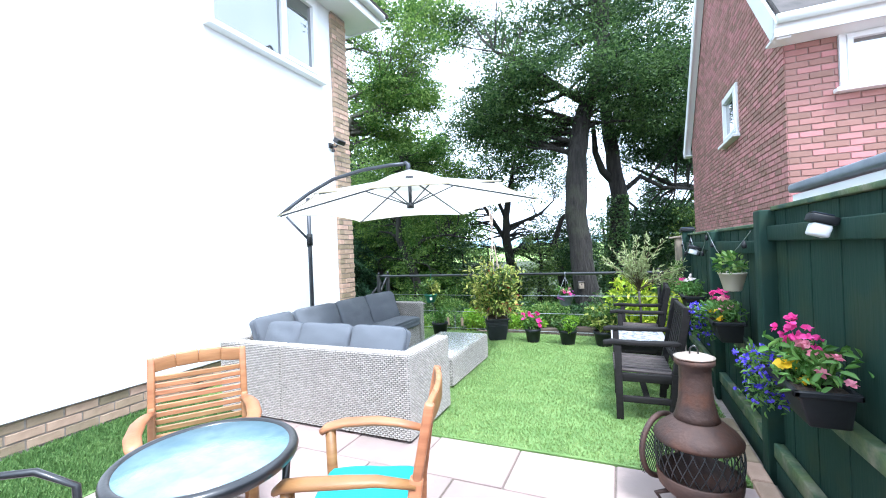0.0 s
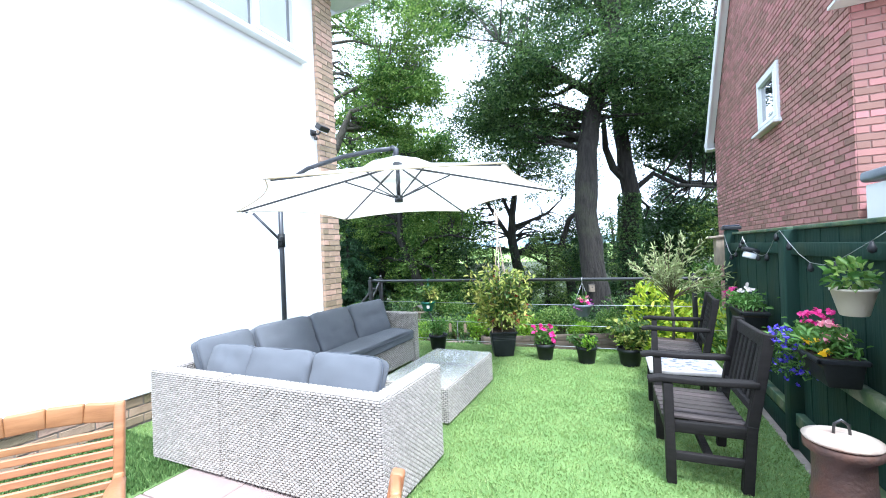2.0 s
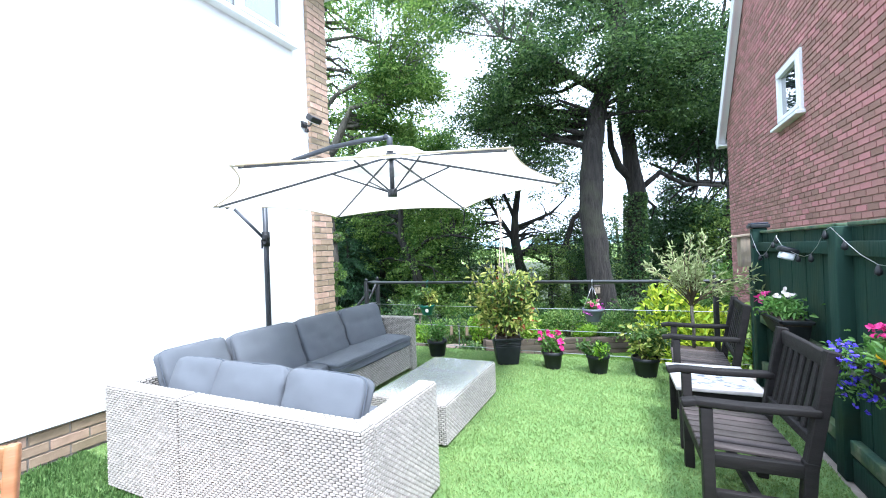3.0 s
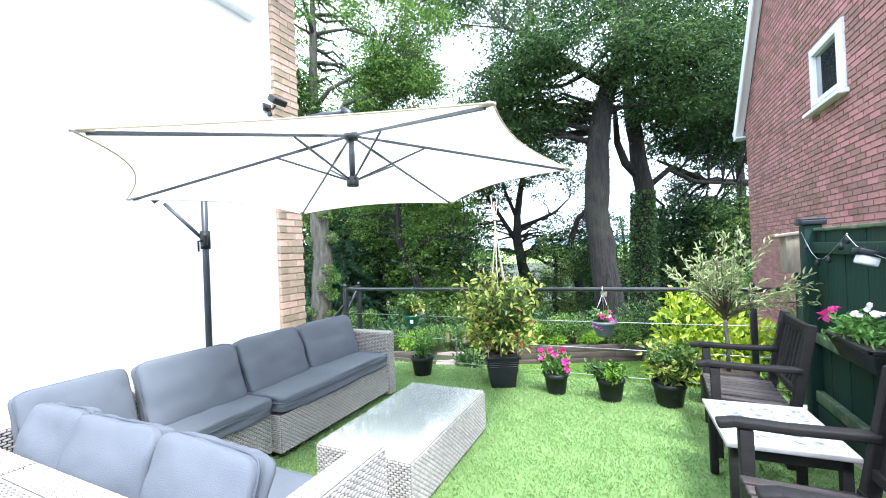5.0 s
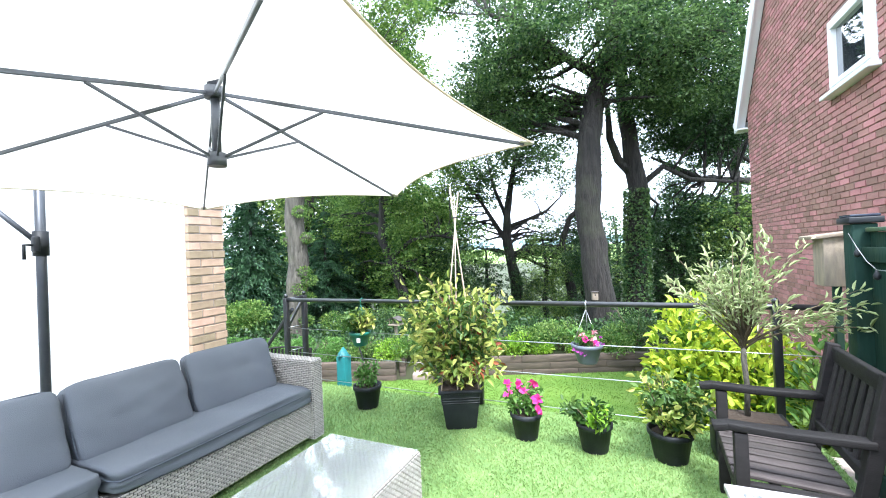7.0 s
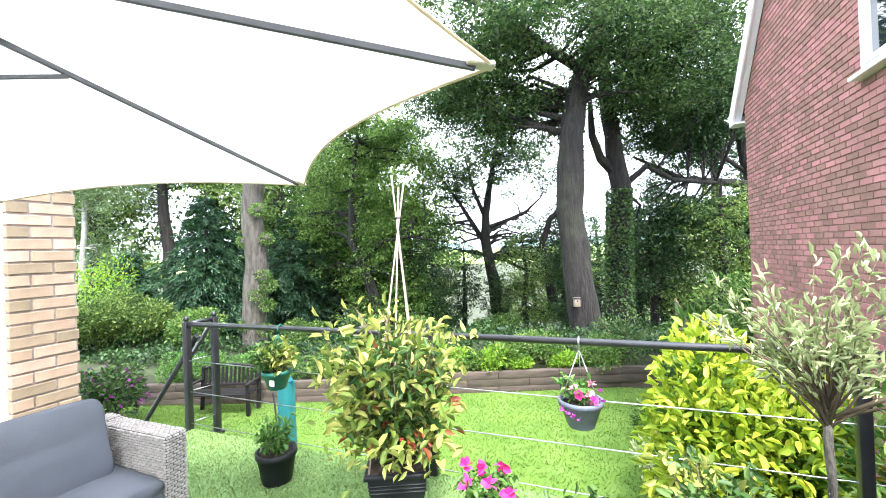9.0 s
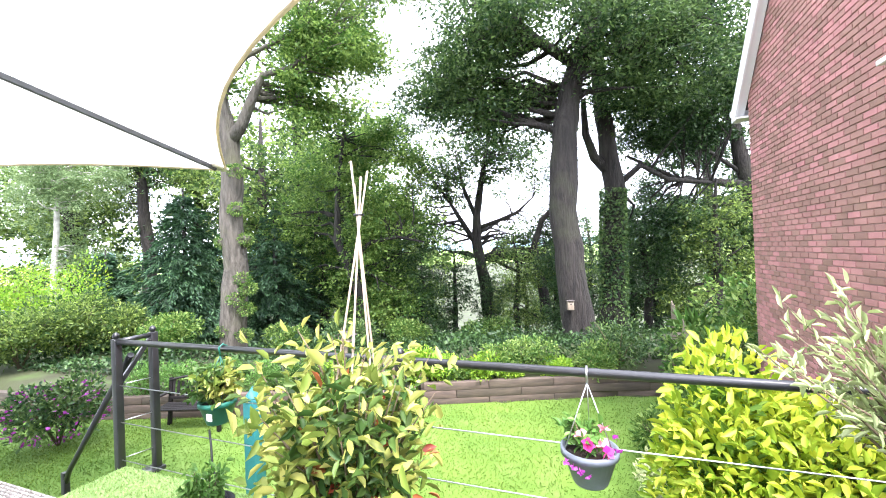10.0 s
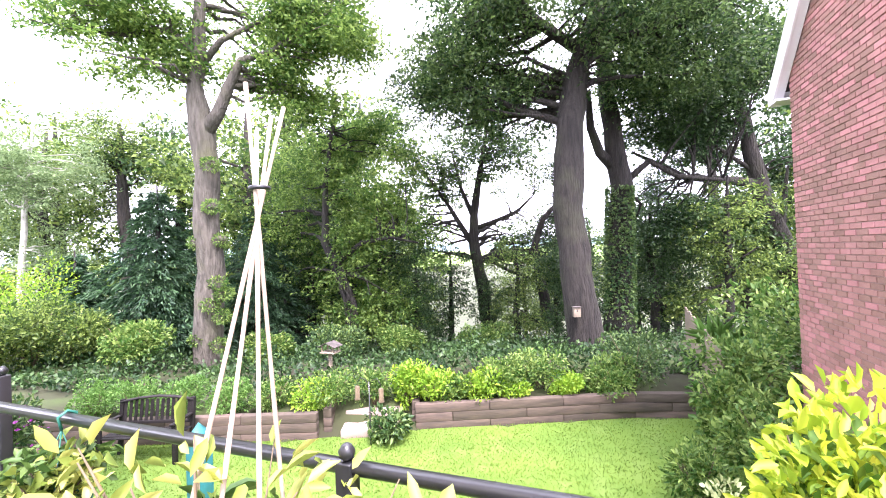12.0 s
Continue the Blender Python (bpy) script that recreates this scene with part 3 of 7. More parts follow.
for k in range(4):
    k2 = (k + 1) % 4
    quad = (outline[k], outline[k2], inner[k2], inner[k])
    for x, order in ((WX, 1), (WX - 0.3, -1)):
        wall_bm.faces.new([wall_bm.verts.new((x, y, z)) for y, z in quad][::order])
    wall_bm.faces.new([wall_bm.verts.new(v) for v in ((WX, *inner[k]), (WX, *inner[k2]), (WX - 0.3, *inner[k2]), (WX - 0.3, *inner[k]))])
    wall_bm.faces.new([wall_bm.verts.new(v) for v in ((WX, *outline[k2]), (WX, *outline[k]), (WX - 0.3, *outline[k]), (WX - 0.3, *outline[k2]))])
bmesh.ops.remove_doubles(wall_bm, verts=wall_bm.verts, dist=0.0005)
part("wall", wall_bm, RENDER, house)
part("end_wall", box(-12, Y_PIER1 - 0.3, -1.7, WX - 0.304, Y_PIER1 - 0.004, 5.05), RENDER, house)
part("plinth", box(WX - 0.3, -5, -1.7, WX - 0.035, Y_PIER1 - 0.004, 0.236), MORTAR, house)
part("pier_core", box(WX + 0.002, Y_PIER0 + 0.008, -1.7, PX - 0.01, Y_PIER1 - 0.008, 5.03), MORTAR, house)
part("fascia", box(WX - 0.2, -5, 5.05, WX + 0.42, 5.75, 5.09, 0.004, 1), UPVC, house, "white soffit board under the eaves")
part("fascia", box(WX + 0.42, -5, 5.03, WX + 0.445, 5.78, 5.24, 0.004, 1), UPVC, house, "white fascia board")
part("gutter", tube([(WX + 0.49, -5, 5.20), (WX + 0.49, 5.78, 5.20)], 0.055, 10), UPVC, house, "white plastic gutter")
part("fascia", box(-9, 5.755, 5.03, WX + 0.42, 5.78, 5.24, 0.004, 1), UPVC, house, "white end board of the eaves")
part("roof", join(bar((WX + 0.52, 0.4, 5.26), (-8.5, 0.4, 7.8), 11.0, 0.06, 0)), ROOF, house)


def window(parent, name, origin, u, nrm, w, h, panes, sill=True, label=""):
    """A white window: frame, one sash for each pane (share of the width, opens), glass and sill."""
    o, u, nrm = Vector(origin), Vector(u), Vector(nrm)
    up = Vector((0, 0, 1))

    def slab(a0, z0, a1, z1, d0, d1, bev=0.004):
        b = box(0, 0, 0, 1, 1, 1)
        b.transform(Matrix(((u.x * (a1 - a0), nrm.x * (d1 - d0), 0, 0), (u.y * (a1 - a0), nrm.y * (d1 - d0), 0, 0), (0, 0, z1 - z0, 0), (0, 0, 0, 1))))
        sh = o + u * a0 + nrm * d0 + up * z0
        b.transform(Matrix.Translation(sh))
        bmesh.ops.recalc_face_normals(b, faces=b.faces)
        bmesh.ops.bevel(b, geom=list(b.edges), offset=bev, segments=1, affect="EDGES")
        return b

    win = tagged(new(name), label, "window", kind="structure")
    f = 0.065
    part("window_frame", join(slab(0, 0, w, f, -0.05, 0.03), slab(0, h - f, w, h, -0.05, 0.03), slab(0, f, f, h - f, -0.05, 0.03), slab(w - f, f, w, h - f, -0.05, 0.03)), UPVC, win)
    a = f
    for share, sash in panes:
        b = a + (w - 2 * f) * share
        if sash:
            g = 0.055
            part("sash", join(slab(a, f, b, f + g, -0.03, 0.045), slab(a, h - f - g, b, h - f, -0.03, 0.045), slab(a, f + g, a + g, h - f - g, -0.03, 0.045), slab(b - g, f + g, b, h - f - g, -0.03, 0.045)), UPVC, win)
            part("pane", slab(a + g, f + g, b - g, h - f - g, -0.02, -0.008, 0.001), PANE, win, "dark reflecting glass")
        else:
            part("mullion", slab(b - 0.03, f, b + 0.03, h - f, -0.04, 0.035), UPVC, win)
            part("pane", slab(a, f, b - 0.03, h - f, -0.02, -0.008, 0.001), PANE, win, "dark reflecting glass")
        a = b
    if sill:
        part("window_sill", slab(-0.06, -0.05, w + 0.06, -0.002, -0.05, 0.11, 0.006), UPVC, win)
    return win


window(house, "window_1", (WX, WIN[0], WIN[1]), (0, 1, 0), (1, 0, 0), WIN[2] - WIN[0], WIN[3] - WIN[1], [(0.62, False), (0.38, True)], label="white upper window reflecting the trees")

# floodlight on the pier's edge
fl = thing("floodlight", WX, 4.93, 2.95, label="small black security floodlight on the house corner", category="lamp")
part("bracket", join(box(0, -0.05, -0.03, 0.02, 0.05, 0.05, 0.004), tube([(0.02, 0, 0), (0.10, 0, -0.02), (0.14, 0, 0.02)], 0.012, 8)), BLACK, fl)
part("head", box(-0.05, -0.09, -0.02, 0.05, 0.09, 0.05, 0.012, m=pose(0.16, 0, 0.04, 0, 35, 0)), BLACK, fl)
part("lens", box(-0.04, -0.075, -0.028, 0.045, 0.075, -0.021, 0.002, 1, m=pose(0.16, 0, 0.04, 0, 35, 0)), LAMP_WHITE, fl, "clear lamp glass")
part("sensor", box(0.03, -0.02, -0.09, 0.07, 0.02, -0.045, 0.01), BLACK, fl)

# ---- red brick house ----
HX, HY0, HY1 = 1.86, 6.08, 12.72
RISE, EAVE = 1.12, 3.93
RIDGE = (HY0 + HY1) / 2


def gable_top(y):
    return EAVE + RISE * min(y - HY0, HY1 - y)


red = thing("brick_house", 0, 0, 0, label="red brick neighbouring house with a steep gable", category="house", kind="structure")
gv, gf = [], []
for x in (HX + 0.012, HX + 0.28):
    gv += [(x, HY0 + 0.012, -1.7), (x, HY1, -1.7), (x, HY1, EAVE), (x, RIDGE, gable_top(RIDGE)), (x, HY0 + 0.012, EAVE)]
gf = [(0, 4, 3, 2, 1), (5, 6, 7, 8, 9), (0, 1, 6, 5), (1, 2, 7, 6), (2, 3, 8, 7), (3, 4, 9, 8), (4, 0, 5, 9)]
raw("gable_wall", gv, gf, MORTAR_RED, red)
part("front_wall", box(HX + 0.284, HY0 + 0.012, -1.7, 10, HY0 + 0.28, EAVE), MORTAR_RED, red)
part("back_wall", box(HX + 0.284, HY1 - 0.28, -1.7, 10, HY1, EAVE), MORTAR_RED, red)
for y_e, s in ((HY0, 1), (HY1, -1)):
    a, b = Vector((0, y_e - s * 0.28, EAVE - 0.28 * RISE + 0.02)), Vector((0, RIDGE, gable_top(RIDGE) + 0.02))
    part("barge_board", bar((HX - 0.15, a.y, a.z + 0.02), (HX - 0.15, b.y, b.z + 0.02), 0.03, 0.24), UPVC, red, "white sloping barge board")
    part("verge_soffit", bar((HX - 0.07, a.y, a.z - 0.06), (HX - 0.07, b.y, b.z - 0.06), 0.13, 0.02), UPVC, red)
    part("roof", bar((5.9, a.y - s * 0.05, a.z + 0.16), (5.9, b.y, b.z + 0.18), 8.3, 0.07, 0), ROOF, red)
    part("soffit", box(HX - 0.165, min(y_e, y_e - s * 0.30), EAVE - 0.34, 10, max(y_e, y_e - s * 0.30), EAVE - 0.31), UPVC, red)
    part("fascia", box(HX - 0.165, y_e - s * 0.30 - 0.012, EAVE - 0.34, 10, y_e - s * 0.30 + 0.012, EAVE - 0.12, 0.003, 1), UPVC, red)
    part("gutter", tube([(HX - 0.16, y_e - s * 0.37, EAVE - 0.16), (10, y_e - s * 0.37, EAVE - 0.16)], 0.055, 8), UPVC, red)
W2 = (8.10, 3.05, 9.06, 3.90)
window(red, "window_2", (HX, W2[2], W2[1]), (0, -1, 0), (-1, 0, 0), W2[2] - W2[0], W2[3] - W2[1], [(1.0, True)], label="small white gable window")
window(red, "window_3", (2.36, HY0, 2.98), (1, 0, 0), (0, -1, 0), 1.5, 0.66, [(0.5, True), (0.5, True)], label="white front window under the eaves")
# flat-roofed side extension behind the fence
ext = thing("side_extension", 0, 0, 0, label="low flat-roofed extension with lead edge and white fascia", category="extension", kind="structure")
part("wall", box(1.92, -4, -1.7, 6, 6.07, 1.62), MORTAR_RED, ext)
part("fascia", box(1.78, -4, 1.42, 1.915, 5.72, 1.78, 0.004, 1), UPVC, ext, "white fascia board")
part("lead_edge", join(bar((1.84, -4, 1.85), (1.84, 5.74, 1.85), 0.20, 0.10, 0.03)), LEAD, ext, "dull grey lead flashing")

# ---- fence ----
FX = 0.70
fence = thing("fence", 0, 0, 0, label="dark green painted timber fence with heavy posts", category="fence", kind="structure")
post_ys = [-0.4, 1.15, 2.79, 4.12, 5.77]
for k, y in enumerate(post_ys):
    top = 1.47 if k < 3 else 1.385 if k == 3 else 1.43
    part("post", box(FX, y - 0.055, -0.04, FX + 0.11, y + 0.055, top, 0.008), GREEN, fence)
panel_tops = [1.44, 1.44, 1.36, 1.36]
for k in range(4):
    y0, y1, tp = post_ys[k] + 0.06, post_ys[k + 1] - 0.06, panel_tops[k]
    bw = (y1 - y0) / 11
    for i in range(11):
        part("board", box(FX + 0.072 + 0.004 * (i % 2), y0 + i * bw - 0.004, 0.04, FX + 0.090 + 0.004 * (i % 2), y0 + (i + 1) * bw + 0.004, tp + 0.02, 0.002, 1), GREEN, fence)
    part("rail", box(FX + 0.032, y0, tp - 0.14, FX + 0.070, y1, tp - 0.06, 0.006), GREEN, fence)
    part("rail", box(FX + 0.022, y0, 0.56, FX + 0.070, y1, 0.63, 0.006), WORN, fence, "lower fence rail with flaking paint")
    part("rail", box(FX + 0.022, y0, 0.12, FX + 0.070, y1, 0.20, 0.006), WORN, fence, "lower fence rail with flaking paint")
    part("capping", box(FX + 0.05, y0, tp + 0.022, FX + 0.12, y1, tp + 0.045, 0.005), WORN, fence, "mossy fence capping")
    part("gravel_board", box(FX + 0.03, y0, -0.04, FX + 0.06, y1, 0.10, 0.005), GREEN, fence)
# closing wall behind the walker
tagged(part("wall_back", box(-3.95, -4.3, -1.7, 6, -4.004, 2.6), RENDER), "plain rendered wall closing the terrace", "wall", kind="structure")


def solar_light(y, z, s=1.0):
    o = thing("fence_light", FX - 0.002, y, z, label="small black solar lamp fixed to the fence", category="lamp", group="solar lamps on the fence")
    part("case", box(-0.10 * s, -0.06 * s, 0.0, 0.03, 0.06 * s, 0.03, 0.006, m=pose(0, 0, 0, 0, 18, 0)), BLACK_PLASTIC, o)
    part("solar_panel", box(-0.095 * s, -0.052 * s, 0.031, 0.01, 0.052 * s, 0.035, 0.001, 1, m=pose(0, 0, 0, 0, 18, 0)), SOLAR, o)
    part("diffuser", box(-0.075 * s, -0.05 * s, -0.05, 0.02, 0.05 * s, -0.002, 0.008, m=pose(0, 0, 0, 0, 18, 0)), LAMP_WHITE, o, "frosted diffuser")
    return o


solar_light(1.95, 1.36, 0.55)
solar_light(4.75, 1.22, 0.8)
cap = thing("post_lamp", FX + 0.055, 5.77, 1.432, label="square solar cap lamp on the end post", category="lamp")
part("base", box(-0.075, -0.075, 0, 0.075, 0.075, 0.035, 0.006), BLACK_PLASTIC, cap)
part("solar_panel", box(-0.065, -0.065, 0.036, 0.065, 0.065, 0.05, 0.004, 1), SOLAR, cap)
bb = thing("bird_box", FX + 0.03, 6.02, 1.06, label="weathered wooden nest box beside the end post", category="bird box")
part("body", box(-0.08, -0.08, 0, 0.08, 0.08, 0.30, 0.004), PALEWOOD, bb)
part("roof", box(-0.11, -0.10, 0.302, 0.10, 0.10, 0.325, 0.004, m=pose(0, 0, 0, 0, -6, 0)), PALEWOOD, bb)
part("post", box(0.02, 0.085, -1.1, 0.06, 0.125, 0.25, 0.004), GREEN, bb)
# string of lights sagging between the posts
pts = []
for k in range(3):
    y0, y1 = [(2.83, 4.07), (4.15, 5.0), (5.0, 5.72)][k]
    for i in range(9):
        f = i / 8
        pts.append((FX - 0.015, y0 + (y1 - y0) * f, 1.36 - 0.16 * 4 * f * (1 - f) + 0.02 * math.sin(k * 3 + i)))
lights = thing("string_lights", 0, 0, 0, label="thin string of fairy lights looped along the fence", category="string lights")
part("cable", tube(pts, 0.002, 5), STEEL, lights)
for i in range(1, len(pts), 2):
    p = pts[i]
    part("bulb", lathe([(0.006, 0.0), (0.008, -0.012), (0.010, -0.014), (0.016, -0.03), (0.014, -0.045), (0.003, -0.052)], 10, p[0], p[1]), BLACK_PLASTIC, lights).location.z = p[2]

# ---- railing ----
RY = 6.14
rail = thing("railing", 0, 0, 0, label="black metal railing with thin horizontal wires", category="railing", kind="structure")
part("top_rail", tube([(-3.97, RY, 0.90), (0.47, RY, 0.905), (0.80, RY, 0.90)], 0.021, 12), BLACK, rail)
for x in (-3.97, -1.68, 0.455):
    part("post", box(x - 0.025, RY - 0.025, -0.04, x + 0.025, RY + 0.025, 0.92, 0.005), BLACK, rail)
    part("finial", lathe([(0.012, 0.0), (0.022, 0.012), (0.024, 0.026), (0.014, 0.042), (0.003, 0.048)], 12, x, RY), BLACK, rail).location.z = 0.92
part("post", box(-3.945, RY + 0.20, -0.12, -3.895, RY + 0.25, 0.93, 0.005), BLACK, rail)
part("finial", lathe([(0.012, 0.0), (0.022, 0.012), (0.024, 0.026), (0.014, 0.042), (0.003, 0.048)], 12, -3.92, RY + 0.225), BLACK, rail).location.z = 0.93
part("return_rail", tube([(-3.97, RY, 0.90), (-3.92, RY + 0.225, 0.91)], 0.018, 10), BLACK, rail)
part("foot_plate", box(-4.0, RY - 0.02, -0.135, -3.88, RY + 0.27, -0.105, 0.004), BLACK, rail)
part("brace", bar((-3.97, RY + 0.02, 0.60), (-3.92, RY + 0.20, 0.88), 0.03, 0.03), BLACK, rail)
part("handrail", tube([(-3.98, RY + 0.10, 0.78), (-5.3, RY + 0.35, -0.42), (-5.38, RY + 0.36, -0.55)], 0.022, 10), BLACK, rail, "sloping handrail of the garden steps")
part("post", box(-5.41, RY + 0.335, -1.62, -5.36, RY + 0.385, -0.45, 0.004), BLACK, rail)
for z in (0.585, 0.32, 0.05):
    part("wire", tube([(-3.96, RY, z), (-1.7, RY, z - 0.012), (0.45, RY, z), (0.80, RY, z)], 0.0035, 6), STEEL, rail)
    part("wire", tube([(-3.97, RY + 0.02, z), (-3.92, RY + 0.21, z)], 0.0035, 6), STEEL, rail)


# ---- rattan sofa set ----
def weave(panels, name, parent, pu=0.034, pv=0.0135):
    """Woven rattan on panels (corner, u side, v side, facing): small raised strands, staggered."""
    vs, fs = [], []
    rng_w = random.Random(4)
    for c, u, v, nrm in panels:
        c, u, v, nrm = Vector(c), Vector(u), Vector(v), Vector(nrm)
        lu, lv_ = u.length, v.length
        nu, nv = max(1, round(lu / pu)), max(1, round(lv_ / pv))
        du, dv = u / nu, v / nv
        for j in range(nv):
            off = 0.5 if j % 2 else 0.0
            for i in range(nu + (1 if off else 0)):
                a0, a1 = max(0, i - off + 0.06), min(nu, i + 1 - off - 0.06)
                if a1 - a0 < 0.15:
                    continue
                p0 = c + du * a0 + dv * (j + 0.15)
                p1 = c + du * a1 + dv * (j + 0.15)
                q = dv * 0.70
                up = nrm * (0.007 + rng_w.uniform(-0.0006, 0.0006))
                m0, m1 = p0.lerp(p1, 0.14) + up, p0.lerp(p1, 0.86) + up
                b = len(vs)
                vs += [p0, p1, p1 + q, p0 + q, m0 + q * 0.12, m1 + q * 0.12, m1 + q * 0.88, m0 + q * 0.88]
                fs += [(b + 4, b + 5, b + 6, b + 7), (b, b + 1, b + 5, b + 4), (b + 1, b + 2, b + 6, b + 5), (b + 2, b + 3, b + 7, b + 6), (b + 3, b, b + 4, b + 7)]
    return tagged(raw(name, [tuple(p) for p in vs], fs, RATTAN, parent), kind="stuff")


def woven_block(parent, name, x0, y0, z0, x1, y1, z1, sides="xXyYZ"):
    """A woven box: core coloured as the shade in the gaps, and strands on the named sides (capital: the far side)."""
    part(name, box(x0, y0, z0, x1, y1, z1, 0.004, 1), RATTAN_SHADE, parent)
    e = 0.0
    p = []
    X, Y, Z = x1 - x0, y1 - y0, z1 - z0
    if "x" in sides:
        p.append(((x0, y1 - e, z0 + e), (0, -(Y - 2 * e), 0), (0, 0, Z - 2 * e), (-1, 0, 0)))
    if "X" in sides:
        p.append(((x1, y0 + e, z0 + e), (0, Y - 2 * e, 0), (0, 0, Z - 2 * e), (1, 0, 0)))
    if "y" in sides:
        p.append(((x0 + e, y0, z0 + e), (X - 2 * e, 0, 0), (0, 0, Z - 2 * e), (0, -1, 0)))
    if "Y" in sides:
        p.append(((x1 - e, y1, z0 + e), (-(X - 2 * e), 0, 0), (0, 0, Z - 2 * e), (0, 1, 0)))
    if "Z" in sides:
        if X > Y:
            p.append(((x0 + e, y0 + e, z1), (X - 2 * e, 0, 0), (0, Y - 2 * e, 0), (0, 0, 1)))
        else:
            p.append(((x1 - e, y0 + e, z1), (0, Y - 2 * e, 0), (-(X - 2 * e), 0, 0), (0, 0, 1)))
    weave(p, "weave", parent)


SX0, SX1, SXM = -3.21, -1.365, -2.53
SY0, SY1 = 2.43, 5.14
SF = -2.70
TOP, SEAT = 0.605, 0.30


def soft(name, parent_label, x, y, z, sx, sy, sz, rx=0, ry=0, rz=0, seed=1, puff=0.4, group="sofa cushions", k=7.0):
    o = thing(name, x, y, z, label=parent_label, category="cushion", group=group)
    o.matrix_basis = pose(x, y, z, rx, ry, rz)
    cover = part("cover", cushion(sx, sy, sz, seed, puff, 14, k), CUSHION, o)
    edge = []
    for i in range(56):
        a = 2 * math.pi * i / 56
        c, s = math.cos(a), math.sin(a)
        q = (abs(c) ** k + abs(s) ** k) ** (-1 / k)
        edge.append((c * q * (sx / 2 + 0.001), s * q * (sy / 2 + 0.001), sz * 0.10))
    part("piping", tube(edge, 0.0045, 6, closed=True), CUSHION_SEAM, cover)
    return o


# near two-seat unit (its back towards the patio)
s1 = thing("rattan_sofa", 0, 0, 0, label="grey woven rattan end sofa with open arm beside the coffee table", category="sofa", group="rattan sofa units")
woven_block(s1, "back", SXM + 0.011, SY0, 0.02, SX1, SY0 + 0.10, TOP, "xXyYZ")
woven_block(s1, "arm", SX1 - 0.10, SY0 + 0.10, 0.02, SX1, 3.13, TOP - 0.01, "xXYZ")
woven_block(s1, "seat_base", SXM + 0.011, SY0 + 0.10, 0.05, SX1 - 0.10, 3.11, SEAT, "Y")
# corner unit
s2 = thing("rattan_corner_sofa", 0, 0, 0, label="grey woven rattan corner sofa unit", category="sofa", group="rattan sofa units")
woven_block(s2, "back", SX0, SY0 - 0.0, 0.02, SXM - 0.011, SY0 + 0.10, TOP, "xXyYZ")
woven_block(s2, "back", SX0, SY0 + 0.10, 0.02, SX0 + 0.10, 3.11, TOP, "xXZ")
woven_block(s2, "seat_base", SX0 + 0.10, SY0 + 0.10, 0.05, SXM - 0.011, 3.11, SEAT, "X")
# long units against the house
for y0, y1, end in ((3.12, 3.755, False), (3.765, SY1, True)):
    s3 = thing("rattan_sofa", 0, 0, 0, label="grey woven rattan sofa unit along the house wall" + (" with an arm" if end else ""), category="sofa", group="rattan sofa units")
    woven_block(s3, "back", SX0, y0, 0.02, SX0 + 0.10, y1, TOP, "xXZ")
    woven_block(s3, "seat_base", SX0 + 0.10, y0, 0.05, SF + (0.08 if end else 0), y1 - (0.10 if end else 0), SEAT, "Xy")
    if end:
        woven_block(s3, "arm", SX0 + 0.10, y1 - 0.10, 0.02, SF + 0.10, y1, TOP - 0.01, "XyYZ")
# seat cushions
soft("seat_cushion", "flat slate grey seat cushion on the near sofa", -1.99, 2.83, SEAT + 0.062, 1.04, 0.58, 0.125, seed=1, puff=0.05, k=22)
soft("seat_cushion", "flat slate grey seat cushion in the sofa corner", -2.87, 2.83, SEAT + 0.062, 0.66, 0.58, 0.125, seed=2, puff=0.05, k=22)
soft("seat_cushion", "flat slate grey seat cushion on the long sofa", -2.94, 3.44, SEAT + 0.062, 0.56, 0.62, 0.125, seed=3, puff=0.05, k=22)
soft("seat_cushion", "flat slate grey seat cushion on the long sofa", -2.90, 4.40, SEAT + 0.062, 0.62, 1.26, 0.125, seed=4, puff=0.05, k=22)
# back cushions
for i, (x, w, turn) in enumerate(((-1.735, 0.50, -3), (-2.245, 0.50, 2), (-2.68, 0.36, 5))):
    soft("back_cushion", "plump slate grey back cushion leaning on the rattan back", x, SY0 + 0.205, 0.575, w, 0.36, 0.17, 70, 0, turn, seed=11 + i, puff=0.42, k=9.0)
for i, (y, w) in enumerate(((2.86, 0.46), (3.44, 0.60), (4.06, 0.58), (4.69, 0.60))):
    soft("back_cushion", "plump slate grey back cushion leaning on the rattan back", SX0 + 0.205, y, 0.575, 0.40, w, 0.16, 0, 70, (3, -2, 2, -4)[i], seed=21 + i, puff=0.36, k=11.0)

# coffee table
ct = thing("coffee_table", 0, 0, 0, label="low grey rattan coffee table with a glass top", category="table")
woven_block(ct, "body", -2.13, 3.57, 0.015, -1.52, 4.68, 0.278, "xXyYZ")
part("glass_top", box(-2.125, 3.58, 0.288, -1.525, 4.67, 0.294, 0.002, 1), SHEET, ct, "clear glass sheet").visible_shadow = False

# ---- umbrella ----
um = thing("cantilever_umbrella", 0, 0, 0, label="open white cantilever umbrella with dark grey frame", category="umbrella")
HUB = Vector((-2.12, 3.98, 1.83))
TIPZ, APEX, RAD = 1.814, 2.16, 1.46
tips = []
for k in range(6):
    a = radians(87.4 - 60 * k)
    tips.append(Vector((HUB.x + RAD * math.cos(a), HUB.y + RAD * math.sin(a), TIPZ + 0.04 * RAD * math.cos(a))))
apex = Vector((HUB.x, HUB.y, APEX))
cv, cf = [], []
NR, NS = 10, 10
